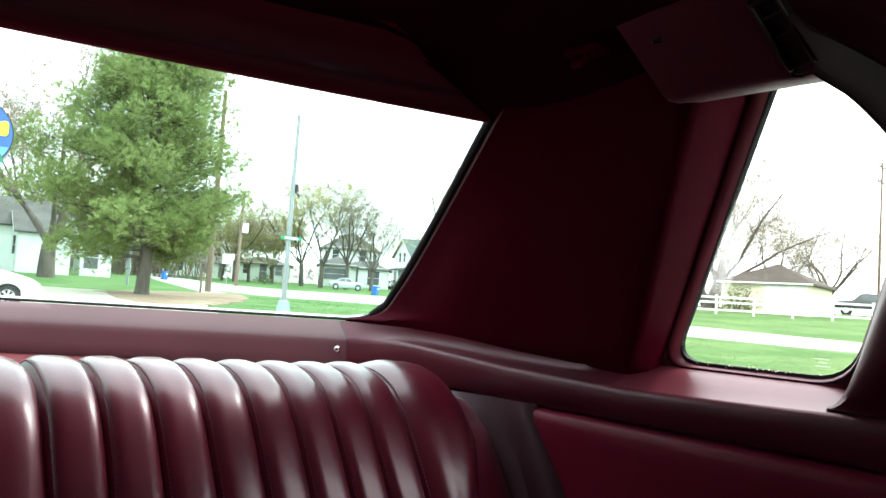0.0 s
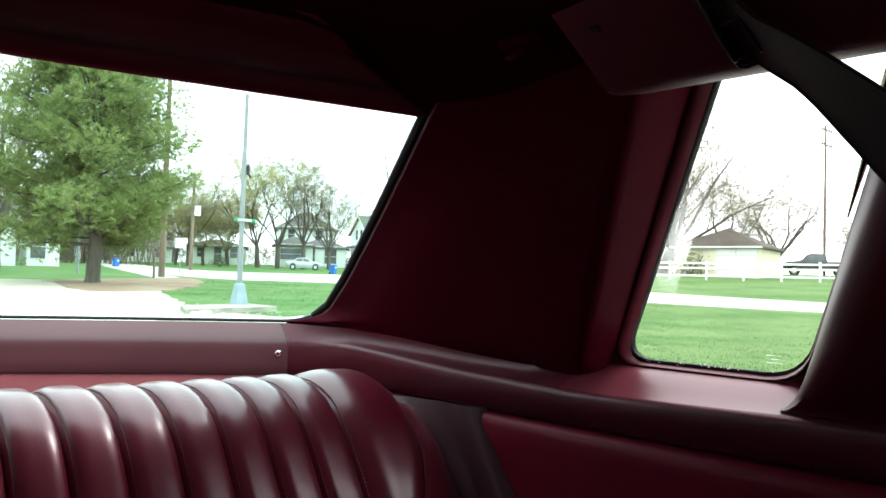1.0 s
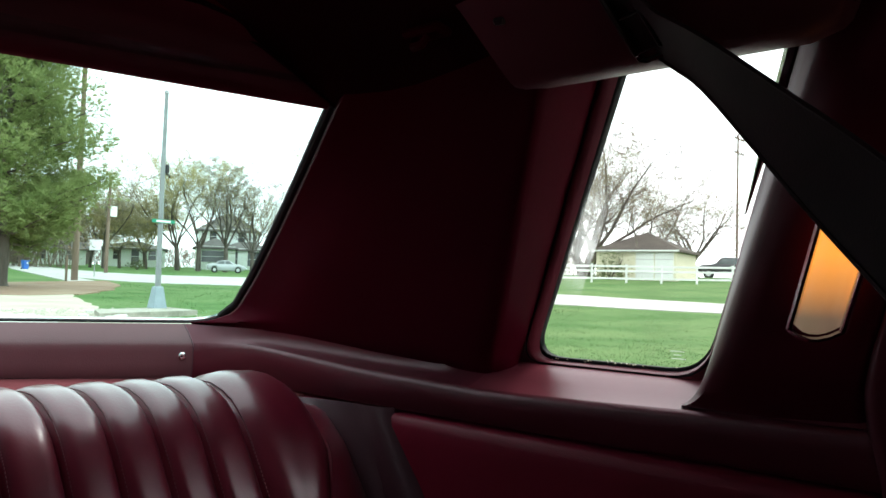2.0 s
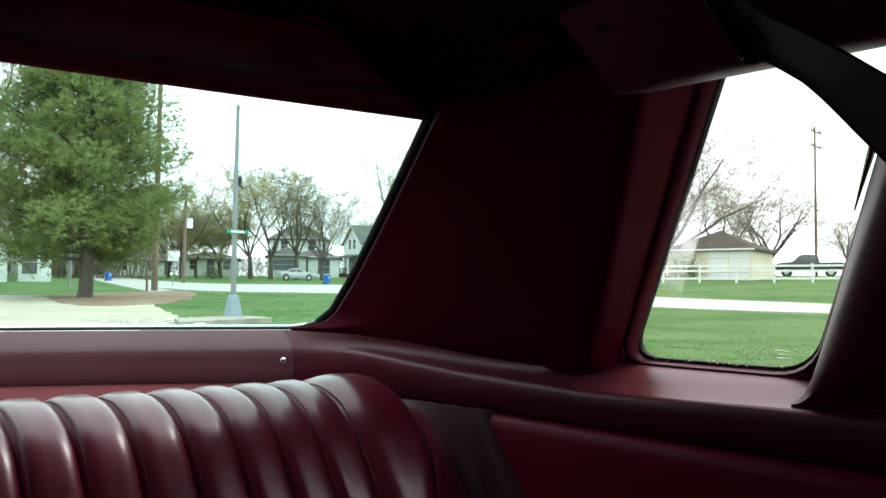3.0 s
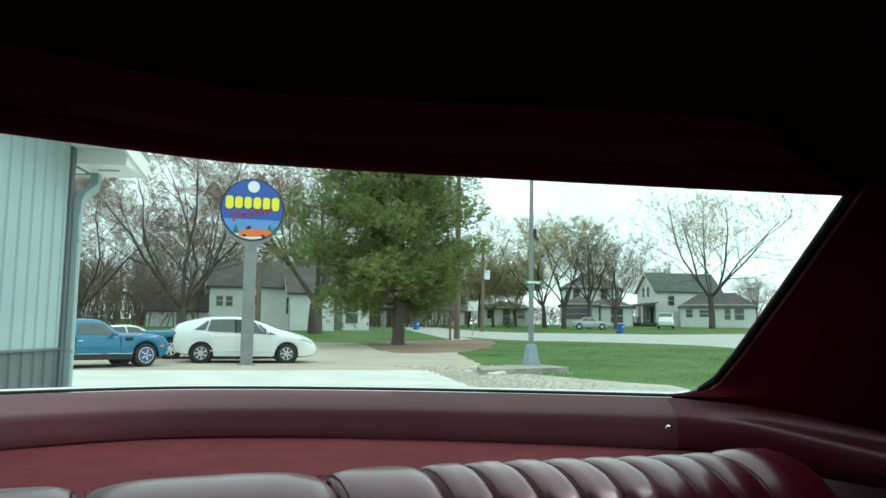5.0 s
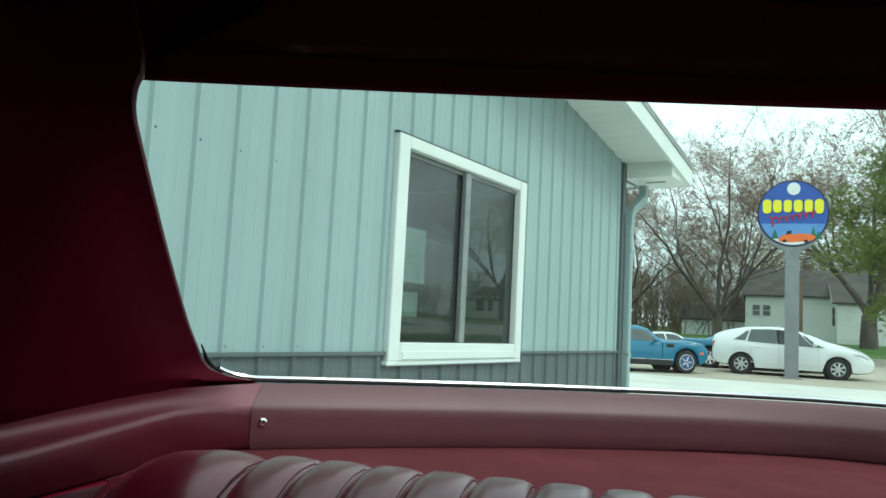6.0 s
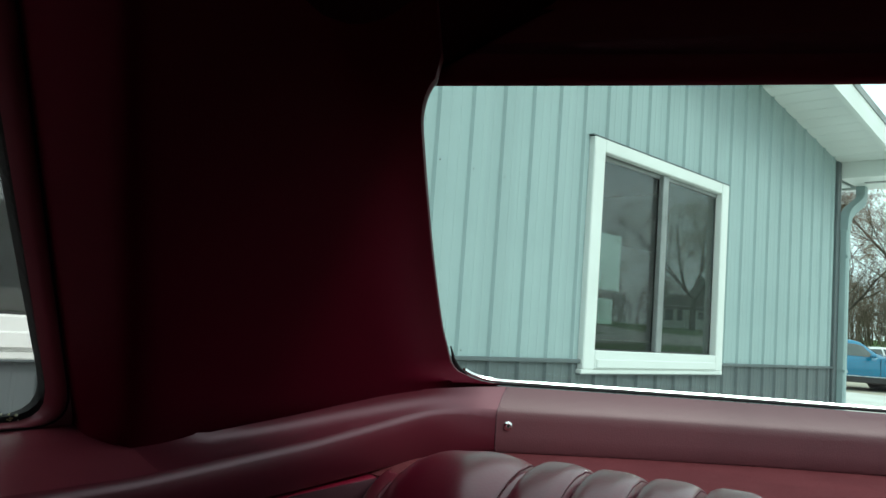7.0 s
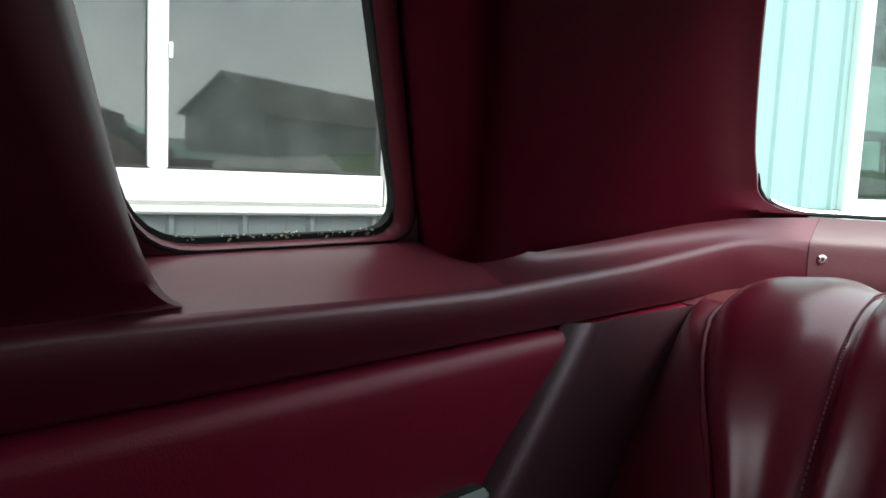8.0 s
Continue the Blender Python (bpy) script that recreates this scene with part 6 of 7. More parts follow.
for sg in (-1, 1):
    part("mirror", Geo().box((2.92, sg * 0.98, 1.02), (0.14, 0.20, 0.13), 0.04), CAR_WHITE, car, "white door mirror")
    for x in (1.35, 2.25):
        part("door_handle", Geo().box((x, sg * 0.875, 0.86), (0.18, 0.03, 0.035), 0.01), CAR_WHITE, car)
    for x in (1.13, 1.94, 3.02):
        part("door_gap", Geo().box((x, sg * 0.869, 0.62), (0.007, 0.006, 0.58)), POLE, car)
    part("centre_pillar", Geo().loft([[side_f(lerp(a, b, u), v, 0.016, -sg) for u in (0, 1)] for a, b, v in ((1.90, 1.99, 0.05), (1.88, 1.97, 0.5), (1.86, 1.95, 0.93))]), DARK, car, "black centre pillar")
    part("door_crease", Geo().box((2.1, sg * 0.874, 0.40), (1.9, 0.008, 0.03), 0.003), CAR_WHITE, car)
    lens = [(3.96, 0.775), (4.10, 0.80), (4.28, 0.735), (4.42, 0.655), (4.36, 0.625), (4.16, 0.66)]
    part("headlamp", Geo().prism(lens, lambda u, v: Vector((u, sg * (piece(u, (3.9, 4.2, 4.45), (0.845, 0.80, 0.66)) + 0.012), v)), lambda u, v: Vector((u, sg * (piece(u, (3.9, 4.2, 4.45), (0.845, 0.80, 0.66)) - 0.10), v + 0.02))), LAMP_CLEAR, car, "clear swept headlamp")
    part("fog_lamp", Geo().box((4.40, sg * 0.60, 0.42), (0.10, 0.12, 0.11), 0.03), DARK, car)
    part("mirror_glass", Geo().box((2.845, sg * 0.99, 1.02), (0.012, 0.16, 0.10), 0.004), DARK, car)
    part("arch_trim", Geo().tube([(x0 + 0.385 * math.cos(a), sg * 0.868, 0.32 + 0.385 * math.sin(a)) for x0 in (0.86,) for a in [0.35 + 2.44 * k / 14 for k in range(15)]], 0.010, 6), CAR_WHITE, car, smooth=True)
    part("tail_lamp", Geo().box((0.08, sg * 0.70, 0.88), (0.14, 0.14, 0.26), 0.04), LAMP_RED, car, "red tail lamp")
part("sill", Geo().box((2.2, 0, 0.185), (2.2, 1.66, 0.05), 0.02), DARK, car)
part("grille", Geo().box((4.50, 0, 0.36), (0.10, 0.80, 0.12), 0.03), DARK, car)
part("rear_wing", Geo().box((0.13, 0, 1.155), (0.20, 1.16, 0.03), 0.012), CAR_WHITE, car)
part("number_plate", Geo().box((4.565, 0, 0.46), (0.012, 0.30, 0.15), 0.004), SIGN_WHITE, car, "pale number plate")

MUSCLE = [(0.0, 0.46, 0.80, 0.84, 0.78, 0.70), (0.12, 0.34, 0.88, 0.95, 0.90, 0.80), (0.8, 0.26, 0.91, 0.98, 0.94, 0.76), (1.2, 0.24, 0.90, 1.10, 0.94, 0.66), (1.75, 0.22, 0.88, 1.30, 0.94, 0.60), (2.2, 0.22, 0.87, 1.35, 0.94, 0.58),
          (2.6, 0.22, 0.87, 1.30, 0.94, 0.60), (3.0, 0.22, 0.89, 1.04, 0.94, 0.66), (3.25, 0.22, 0.90, 0.97, 0.94, 0.72), (4.0, 0.24, 0.89, 0.95, 0.93, 0.74), (4.35, 0.30, 0.83, 0.89, 0.88, 0.7), (4.48, 0.42, 0.70, 0.76, 0.80, 0.62)]
RIM_BLUE = M("blue_steel_rim", (0.02, 0.06, 0.18), (0.05, 0.10, 0.24), 5, 0.3)


def muscle(m, label, rim, vinyl_top=False):
    c, r_, s_ = vehicle("muscle_car", label, "car", m, MUSCLE, (0.98, 3.74), CAR_BLUE, rim, [((1.75, 2.92), (1.90, 2.62), 0.10, 0.84)], (2.70, 3.04), (1.28, 1.72), 0.335, 0.40, "blue classic cars")
    for sg in (-1, 1):
        part("door_handle", Geo().box((1.85, sg * 0.95, 0.74), (0.14, 0.03, 0.035), 0.01), CHROME, c, "chrome handle")
        part("fender_vent", Geo().box((3.22, sg * 0.93, 0.80), (0.22, 0.03, 0.10), 0.01), DARK, c)
        part("mirror", Geo().box((2.75, sg * 1.0, 0.93), (0.13, 0.16, 0.09), 0.03), CAR_BLUE, c)
        part("side_trim", Geo().box((2.35, sg * 0.940, 0.385), (1.95, 0.02, 0.018), 0.005), CHROME, c)
        part("rocker", Geo().box((2.35, sg * 0.925, 0.29), (1.95, 0.03, 0.15), 0.01), DARK, c, "black lower sill")
        part("marker_lamp", Geo().box((4.22, sg * 0.905, 0.60), (0.12, 0.02, 0.06), 0.006), ORANGE, c, "amber side marker")
        for x in (1.72, 2.98):
            part("door_gap", Geo().box((x, sg * 0.936, 0.62), (0.012, 0.014, 0.5)), DARK, c)
        part("headlamp", Geo().tube([(4.42, sg * 0.62, 0.66), (4.50, sg * 0.62, 0.66)], 0.09, 14), LAMP_CLEAR, c)
        part("white_wall", Geo().tube([(3.74, sg * 0.935, 0.335), (3.74, sg * 0.938, 0.335)], 0.226, 24), SIGN_WHITE, c, "raised white tyre ring")
        part("hub", Geo().tube([(3.74, sg * 0.938, 0.335), (3.74, sg * 0.943, 0.335)], 0.209, 24), rim, c)
        for k in range(5):
            a = 1.2566 * k
            part("spoke", Geo().box((0.095, 0, 0), (0.13, 0.012, 0.045), 0.004, m=Matrix.Translation((3.74, sg * 0.944, 0.335)) @ Matrix.Rotation(a, 4, "Y")), CHROME, c)
    part("bumper", Geo().box((4.50, 0, 0.50), (0.10, 1.70, 0.13), 0.04), CHROME, c, "chrome bumper")
    if vinyl_top:
        shell = []
        for k in range(12):
            x = lerp(1.62, 2.72, k / 11)
            lo, be, ro, wb, wr = smooth_line(MUSCLE, x)
            shell.append([Vector((x, sd * w, z)) for sd, w, z in ((-1, wr + 0.012, ro - 0.055), (-1, wr * 0.93, ro - 0.005), (-1, wr * 0.5, ro + 0.022), (1, 0.0, ro + 0.026), (1, wr * 0.5, ro + 0.022), (1, wr * 0.93, ro - 0.005), (1, wr + 0.012, ro - 0.055))])
        part("vinyl_top", Geo().loft(shell), DARK, c, "black vinyl roof cover", smooth=50)
    return c


muscle(pose(0.917, 24.48, land(0, 25) + 0.02, 0, 0, 24) @ pose(-3.74, 0.85, 0), "bright blue classic coupe beside the building", RIM_BLUE)
muscle(pose(1.89, 28.6, land(2, 29) + 0.02, 0, 0, -3) @ pose(-0.98, 0.85, 0), "bright blue classic coupe with a black roof", CHROME, True)

SEDAN = [(0.0, 0.45, 0.85, 0.90, 0.75, 0.65), (0.15, 0.30, 0.93, 0.98, 0.84, 0.70), (0.8, 0.24, 0.95, 1.03, 0.87, 0.64), (1.3, 0.2, 0.94, 1.33, 0.87, 0.60), (1.9, 0.2, 0.92, 1.43, 0.87, 0.58), (2.6, 0.2, 0.92, 1.40, 0.87, 0.58), (3.3, 0.2, 0.92, 1.05, 0.87, 0.64), (4.2, 0.22, 0.82, 0.88, 0.82, 0.6), (4.7, 0.4, 0.6, 0.66, 0.7, 0.5)]
SED_GLASS = [((1.15, 2.1), (1.42, 2.05), 0.12, 0.85), ((2.18, 3.15), (2.12, 2.72), 0.12, 0.85)]
vehicle("sedan_car", "silver sedan parked before the far houses", "car", put(46.2, 72.7, -33) @ Matrix.Diagonal((0.86, 0.86, 0.92, 1)), SEDAN, (0.9, 3.7), CAR_SILVER, ALLOY, SED_GLASS, (2.75, 3.25), (0.85, 1.25), far=True)
vehicle("sedan_car", "white sedan standing behind the blue cars", "car", put(-1.4, 36.5, 15) @ Matrix.Diagonal((0.9, 0.9, 0.70, 1)), SEDAN, (0.9, 3.7), CAR_WHITE, ALLOY, SED_GLASS, (2.75, 3.25), (0.85, 1.25), far=True)
VAN = [(0.0, 0.45, 1.0, 1.5, 0.86, 0.74), (0.1, 0.3, 1.05, 1.72, 0.9, 0.76), (1.0, 0.22, 1.05, 1.78, 0.92, 0.76), (2.6, 0.22, 1.03, 1.76, 0.92, 0.74), (3.4, 0.22, 1.0, 1.35, 0.92, 0.74), (3.9, 0.22, 0.95, 1.08, 0.9, 0.72), (4.5, 0.26, 0.8, 0.88, 0.82, 0.66), (4.65, 0.4, 0.65, 0.7, 0.72, 0.6)]
vehicle("minivan", "white minivan parked beside the far house", "van", put(59.8, 73.9, -129), VAN, (0.85, 3.75), CAR_WHITE, ALLOY, [((0.3, 1.5), (0.42, 1.5), 0.15, 0.85), ((1.6, 3.2), (1.6, 2.75), 0.15, 0.85)], (2.75, 3.5), (0.02, 0.1), far=True)
TRUCK = [(0.0, 0.6, 1.05, 1.09, 0.85, 0.8), (0.1, 0.5, 1.15, 1.18, 0.92, 0.85), (1.9, 0.45, 1.15, 1.18, 0.94, 0.85), (2.05, 0.45, 1.17, 1.75, 0.94, 0.74), (2.4, 0.45, 1.17, 1.84, 0.94, 0.72), (3.4, 0.45, 1.15, 1.82, 0.94, 0.72), (4.0, 0.45, 1.14, 1.30, 0.94, 0.76), (5.2, 0.5, 1.05, 1.12, 0.92, 0.8), (5.45, 0.6, 0.85, 0.9, 0.85, 0.7)]
vehicle("pickup_truck", "dark pickup truck behind the white fence", "truck", put(70.5, 23.4, 110), TRUCK, (1.05, 4.5), CAR_BLACK, ALLOY, [((2.15, 3.75), (2.25, 3.4), 0.15, 0.85)], (3.45, 3.95), (2.0, 2.06), 0.38, 0.46, far=True)

# ---- white rail fence ----
F0, F1 = Vector((46.2, 32.1, 0)), Vector((58.2, 14.0, 0))
fence = thing("rail_fence", "white three-rail paddock fence on the lawn", "fence", Matrix.Identity(4))
nf = 9
for i in range(nf + 1):
    p = F0.lerp(F1, i / nf)
    z = land(p.x, p.y)
    post = Geo().box((0, 0, 0.64), (0.14, 0.14, 1.32), 0.01)
    post.box((0, 0, 1.32), (0.18, 0.18, 0.05), 0.01)
    ob = part("post", post, WHITE, fence)
    ob.matrix_local = pose(p.x, p.y, z - 0.02, 0, 0, math.degrees(math.atan2((F1 - F0).y, (F1 - F0).x)))
    if i < nf:
        q = F0.lerp(F1, (i + 1) / nf)
        for hz in (0.30, 0.82, 1.16):
            a, b = Vector((p.x, p.y, z + hz)), Vector((q.x, q.y, land(q.x, q.y) + hz))
            d = (b - a)
            part("rail", Geo().box((d.length / 2, 0, 0), (d.length - 0.12, 0.05, 0.14), 0.008, m=Matrix.Translation(a) @ d.to_track_quat("X", "Z").to_matrix().to_4x4()), WHITE, fence)
# ---- houses ----
GLASS_H = M("far_window_glass", (0.045, 0.05, 0.055), (0.07, 0.075, 0.08), 1, 0.1, 0.2, spec=0.8)


def house(name, label, m, w, d, h, rise, wall, roof, wins, over=0.35, hip=False, storey=None, door=None, category="house"):
    """A house with its front wall along x at y = 0 facing -y, ridge along x; wins: face, place along it, height, width, tall."""
    t = thing(name, label, category, m)
    part("wall", Geo().box((0, 0.1, h / 2 - 0.2), (w, 0.2, h + 0.4), 0.01), wall, t)
    part("wall", Geo().box((0, d - 0.1, h / 2 - 0.2), (w, 0.2, h + 0.4), 0.01), wall, t)
    if wall in (WHITE, WHITE_OLD):
        nb = int(h / 0.16)
        lap = [(-0.004, 0.06), *[q for k in range(nb) for q in ((-0.030, 0.06 + k * h / nb), (-0.006, 0.05 + (k + 1) * h / nb))]]
        part("clapboards", Geo().loft([[Vector((sx * (w / 2 - 0.02), y, z)) for y, z in lap] for sx in (-1, 1)]), wall, t)
    for sx in (-1, 1):
        g = Geo()
        if hip:
            g.box((sx * (w / 2 - 0.1), d / 2, h / 2 - 0.2), (0.2, d - 0.4, h + 0.4), 0.01)
        else:
            g.prism([(0.2, -0.4), (d - 0.2, -0.4), (d - 0.2, h), (d / 2, h + rise * 0.97), (0.2, h)], lambda u, v: Vector((sx * (w / 2 - 0.2), u, v)), lambda u, v: Vector((sx * w / 2, u, v)))
        part("wall", g, wall, t)
    e, k = over, over * rise / (d / 2)
    if hip:
        a = [Vector((-w / 2 - e, -e, h - k)), Vector((w / 2 + e, -e, h - k)), Vector((w / 2 + e, d + e, h - k)), Vector((-w / 2 - e, d + e, h - k))]
        r0, r1 = Vector((-w / 2 + d / 2, d / 2, h + rise)), Vector((w / 2 - d / 2, d / 2, h + rise))
        if r0.x > r1.x:
            r0 = r1 = Vector((0, d / 2, h + rise))
        part("roof", Geo().add([*a, r0, r1, *[p - Vector((0, 0, 0.15)) for p in a]], [(0, 1, 5, 4), (1, 2, 5), (2, 3, 4, 5), (3, 0, 4), (6, 7, 1, 0), (7, 8, 2, 1), (8, 9, 3, 2), (9, 6, 0, 3), (9, 8, 7, 6)]), roof, t)
    else:
        for sy in (0, 1):
            y0, y1 = (-e, d / 2) if sy == 0 else (d + e, d / 2)
            part("roof", Geo().prism([(y0, h - k), (y1, h + rise), (y1, h + rise + 0.14), (y0, h - k + 0.14)], lambda u, v: Vector((-w / 2 - e, u, v)), lambda u, v: Vector((w / 2 + e, u, v))), roof, t)
            for sx in (-1, 1):
                part("fascia", Geo().prism([(y0, h - k - 0.10), (y1, h + rise - 0.10), (y1, h + rise + 0.10), (y0, h - k + 0.10)], lambda u, v: Vector((sx * (w / 2 + e), u, v)), lambda u, v: Vector((sx * (w / 2 + e + 0.03), u, v))), POLE if wall is POLE else WHITE, t)
    for face, u, z, ww, wh in wins:
        fm = {"f": pose(u, -0.02, z, 0, 0, 0), "r": pose(w / 2 + 0.02, u, z, 0, 0, 90), "l": pose(-w / 2 - 0.02, u, z, 0, 0, -90)}[face]
        wd = part("window", Geo().box((0, 0, 0), (ww, 0.05, wh), 0.005, m=fm), GLASS_H, t, "dark sash window")
        for dx in (-1, 1):
            part("frame", Geo().box((dx * (ww / 2 + 0.05), -0.01, 0), (0.10, 0.09, wh + 0.2), 0.005, m=fm), WHITE, wd)
        for dz in (-1, 0, 1):
            part("frame", Geo().box((0, -0.01, dz * (wh / 2 + 0.05)), (ww + 0.0, 0.09, 0.10 if dz else 0.05), 0.005, m=fm), WHITE, wd)
    part("foundation", Geo().box((0, d / 2, -0.1), (w - 0.1, d - 0.1, 0.5), 0.01), DARK, t)
    if door:
        part("door", Geo().box((door, -0.03, 1.05), (0.95, 0.06, 2.1), 0.01), WHITE, t)
    return t


# white house behind the hatchback and the pine
house("white_house", "white clapboard house with a steep grey roof", pose(12.3, 69.2, land(13, 69) + 0.35, 0, 0, -8), 9.2, 8.0, 3.4, 2.3, WHITE_OLD, SHINGLE, [("f", -3.75, 2.05, 0.55, 0.85), ("f", -2.95, 2.05, 0.55, 0.85), ("f", -0.6, 2.2, 0.55, 0.85), ("f", 2.3, 1.75, 0.72, 1.45)])
house("white_house_wing", "low white clapboard wing of the house", pose(16.0, 66.6, land(18, 67) + 0.30, 0, 0, -8), 3.8, 7.0, 2.9, 1.6, WHITE_OLD, SHINGLE, [])
house("porch_block", "small white porch with dark openings", pose(20.3, 67.8, land(21, 68) + 0.25, 0, 0, -8), 2.4, 4.0, 2.6, 0.6, WHITE_OLD, SHINGLE, [("f", -0.4, 1.3, 1.1, 1.9)])
house("low_garage", "low white garage with a grey roof behind the cars", pose(6.6, 75.0, land(6, 75) - 0.75, 0, 0, -4), 7.4, 7.0, 2.2, 1.3, WHITE_OLD, SHINGLE, [], category="garage")
# far two-storey house with its porch, and neighbours
fm = pose(72.2, 86.8, land(72, 87) + 0.1, 0, 0, -40)
house("gabled_house", "white two-storey gabled house with a dark green roof", pose(71.65, 83.8, land(69, 86) + 0.05, 0, 0, -12), 9.5, 5.6, 4.8, 2.4, WHITE, M("green_shingles", (0.10, 0.125, 0.11), (0.075, 0.095, 0.085), 1, 0.9, 1.0, bump=1.0, bscale=8), [("l", 2.1, 4.6, 0.7, 1.3), ("l", 3.5, 4.6, 0.7, 1.3), ("l", 2.1, 1.5, 0.7, 1.3), ("f", -2.5, 3.4, 0.9, 1.3)])
gh = bpy.data.objects["gabled_house"]
part("porch_roof", Geo().prism([(-7.3, 2.55), (-4.74, 3.0), (-4.74, 3.15), (-7.3, 2.72)], lambda u, v: Vector((u, -0.9, v)), lambda u, v: Vector((u, 6.2, v))), SHINGLE, gh, "dark porch roof")
part("porch_floor", Geo().box((-6.0, 2.6, 0.22), (2.4, 6.6, 0.36), 0.02), BARK, gh)
for v in (-0.6, 1.1, 2.8, 4.5, 5.9):
    part("porch_post", Geo().box((-7.05, v, 1.48), (0.15, 0.15, 2.2), 0.01), WHITE, gh)
part("porch_rail", Geo().box((-7.05, 2.65, 1.15), (0.07, 6.5, 0.09), 0.01), BARK, gh)
for k in range(26):
    part("baluster", Geo().box((-7.05, -0.5 + k * 0.25, 0.75), (0.05, 0.07, 0.72), 0.01), BARK, gh)
part("porch_door", Geo().box((-4.78, 1.1, 1.45), (0.06, 0.95, 2.05), 0.01), GLASS_H, gh, "dark porch door")
house("porch_house", "low white porch with a dark roof", pose(61.3, 87.6, land(61, 87) + 0.1, 0, 0, -38), 6.5, 4.5, 2.7, 1.0, WHITE, SHINGLE, [("f", 1.2, 1.35, 1.6, 1.9), ("f", -1.4, 1.35, 1.0, 1.9)], hip=True)
house("white_bungalow", "low white bungalow with a grey hipped roof", pose(70.6, 77.2, land(70, 77) + 0.1, 0, 0, -45), 9.0, 4.6, 2.8, 1.6, WHITE, SHINGLE, [("f", -3.4, 1.7, 0.8, 1.0), ("f", -1.6, 1.7, 1.1, 0.9), ("f", 1.2, 1.6, 0.7, 1.3), ("f", 2.6, 1.6, 1.1, 1.4)], hip=True)
house("sunroom_house", "white house with a glazed porch and dark roof", pose(54.9, 84.6, land(55, 84.6) + 0.1, 0, 0, -32), 4.8, 5.0, 2.8, 1.2, WHITE, SHINGLE, [("f", -0.2, 1.55, 2.9, 1.4)], hip=True)
house("tall_white_house", "tall white house half hidden by bare trees", pose(62.0, 92.6, land(62, 92) + 0.1, 0, 0, -34), 8.0, 7.0, 5.4, 2.4, WHITE_OLD, SHINGLE, [("f", -2.0, 4.3, 0.9, 1.4), ("f", 1.8, 4.3, 0.9, 1.4), ("f", 0, 1.5, 0.9, 1.4)], hip=True)
house("far_cottage", "low far white cottage behind the street trees", pose(48.6, 93.0, land(48.6, 93) + 0.1, 0, 0, -28), 7.5, 6.0, 2.3, 0.9, WHITE_OLD, SHINGLE, [("f", -1.9, 1.4, 0.9, 1.2), ("f", 0.2, 1.2, 0.9, 2.0), ("f", 2.2, 1.4, 0.9, 1.2)], hip=True)
house("far_cottage", "small far white cottage behind the trees", pose(40.5, 96.0, land(40, 96) - 0.2, 0, 0, -22), 6.4, 6.0, 2.1, 0.9, WHITE_OLD, SHINGLE, [("f", -1.6, 1.5, 0.9, 1.3), ("f", 1.6, 1.5, 0.9, 1.3)])
house("far_cottage", "small far white cottage at the street's end", pose(34.0, 104.0, land(33, 104) - 0.3, 0, 0, -18), 7.0, 6.0, 2.2, 0.9, WHITE_OLD, SHINGLE, [("f", -2.2, 1.5, 0.9, 1.3), ("f", 0, 1.3, 1.0, 2.0), ("f", 2.2, 1.5, 0.9, 1.3)])
# cream garage over the road
gar = house("cream_garage", "cream garage with a brown hipped roof and two doors", pose(55.6, 27.7, land(55.5, 27.7) + 0.05, 0, 0, -80) @ pose(-0.4, 0, 0), 6.3, 6.4, 2.45, 1.45, CREAM, SHINGLE_BROWN, [], hip=True, category="garage")
for u in (0.75, 2.25):
    dr = part("garage_door", Geo().box((u, -0.03, 1.05), (1.40, 0.08, 2.1), 0.01), WHITE, gar, "white panelled door")
    for z in (0.52, 1.05, 1.58):
        part("panel_groove", Geo().box((u, -0.072, z), (1.38, 0.006, 0.03)), POLE, dr)
part("gutter", Geo().box((0, -0.40, 2.22), (6.9, 0.08, 0.12), 0.01), WHITE, gar, "white gutter")
# grey shed on the far side of the street, seen in the window panes
house("grey_shed", "grey gabled shed across the street", pose(49.9, 2.5, land(49, 2), 0, 0, -146.3) @ pose(-5.85, 0, 0), 20.3, 6.3, 2.7, 2.5, POLE, SHINGLE, [], category="shed")

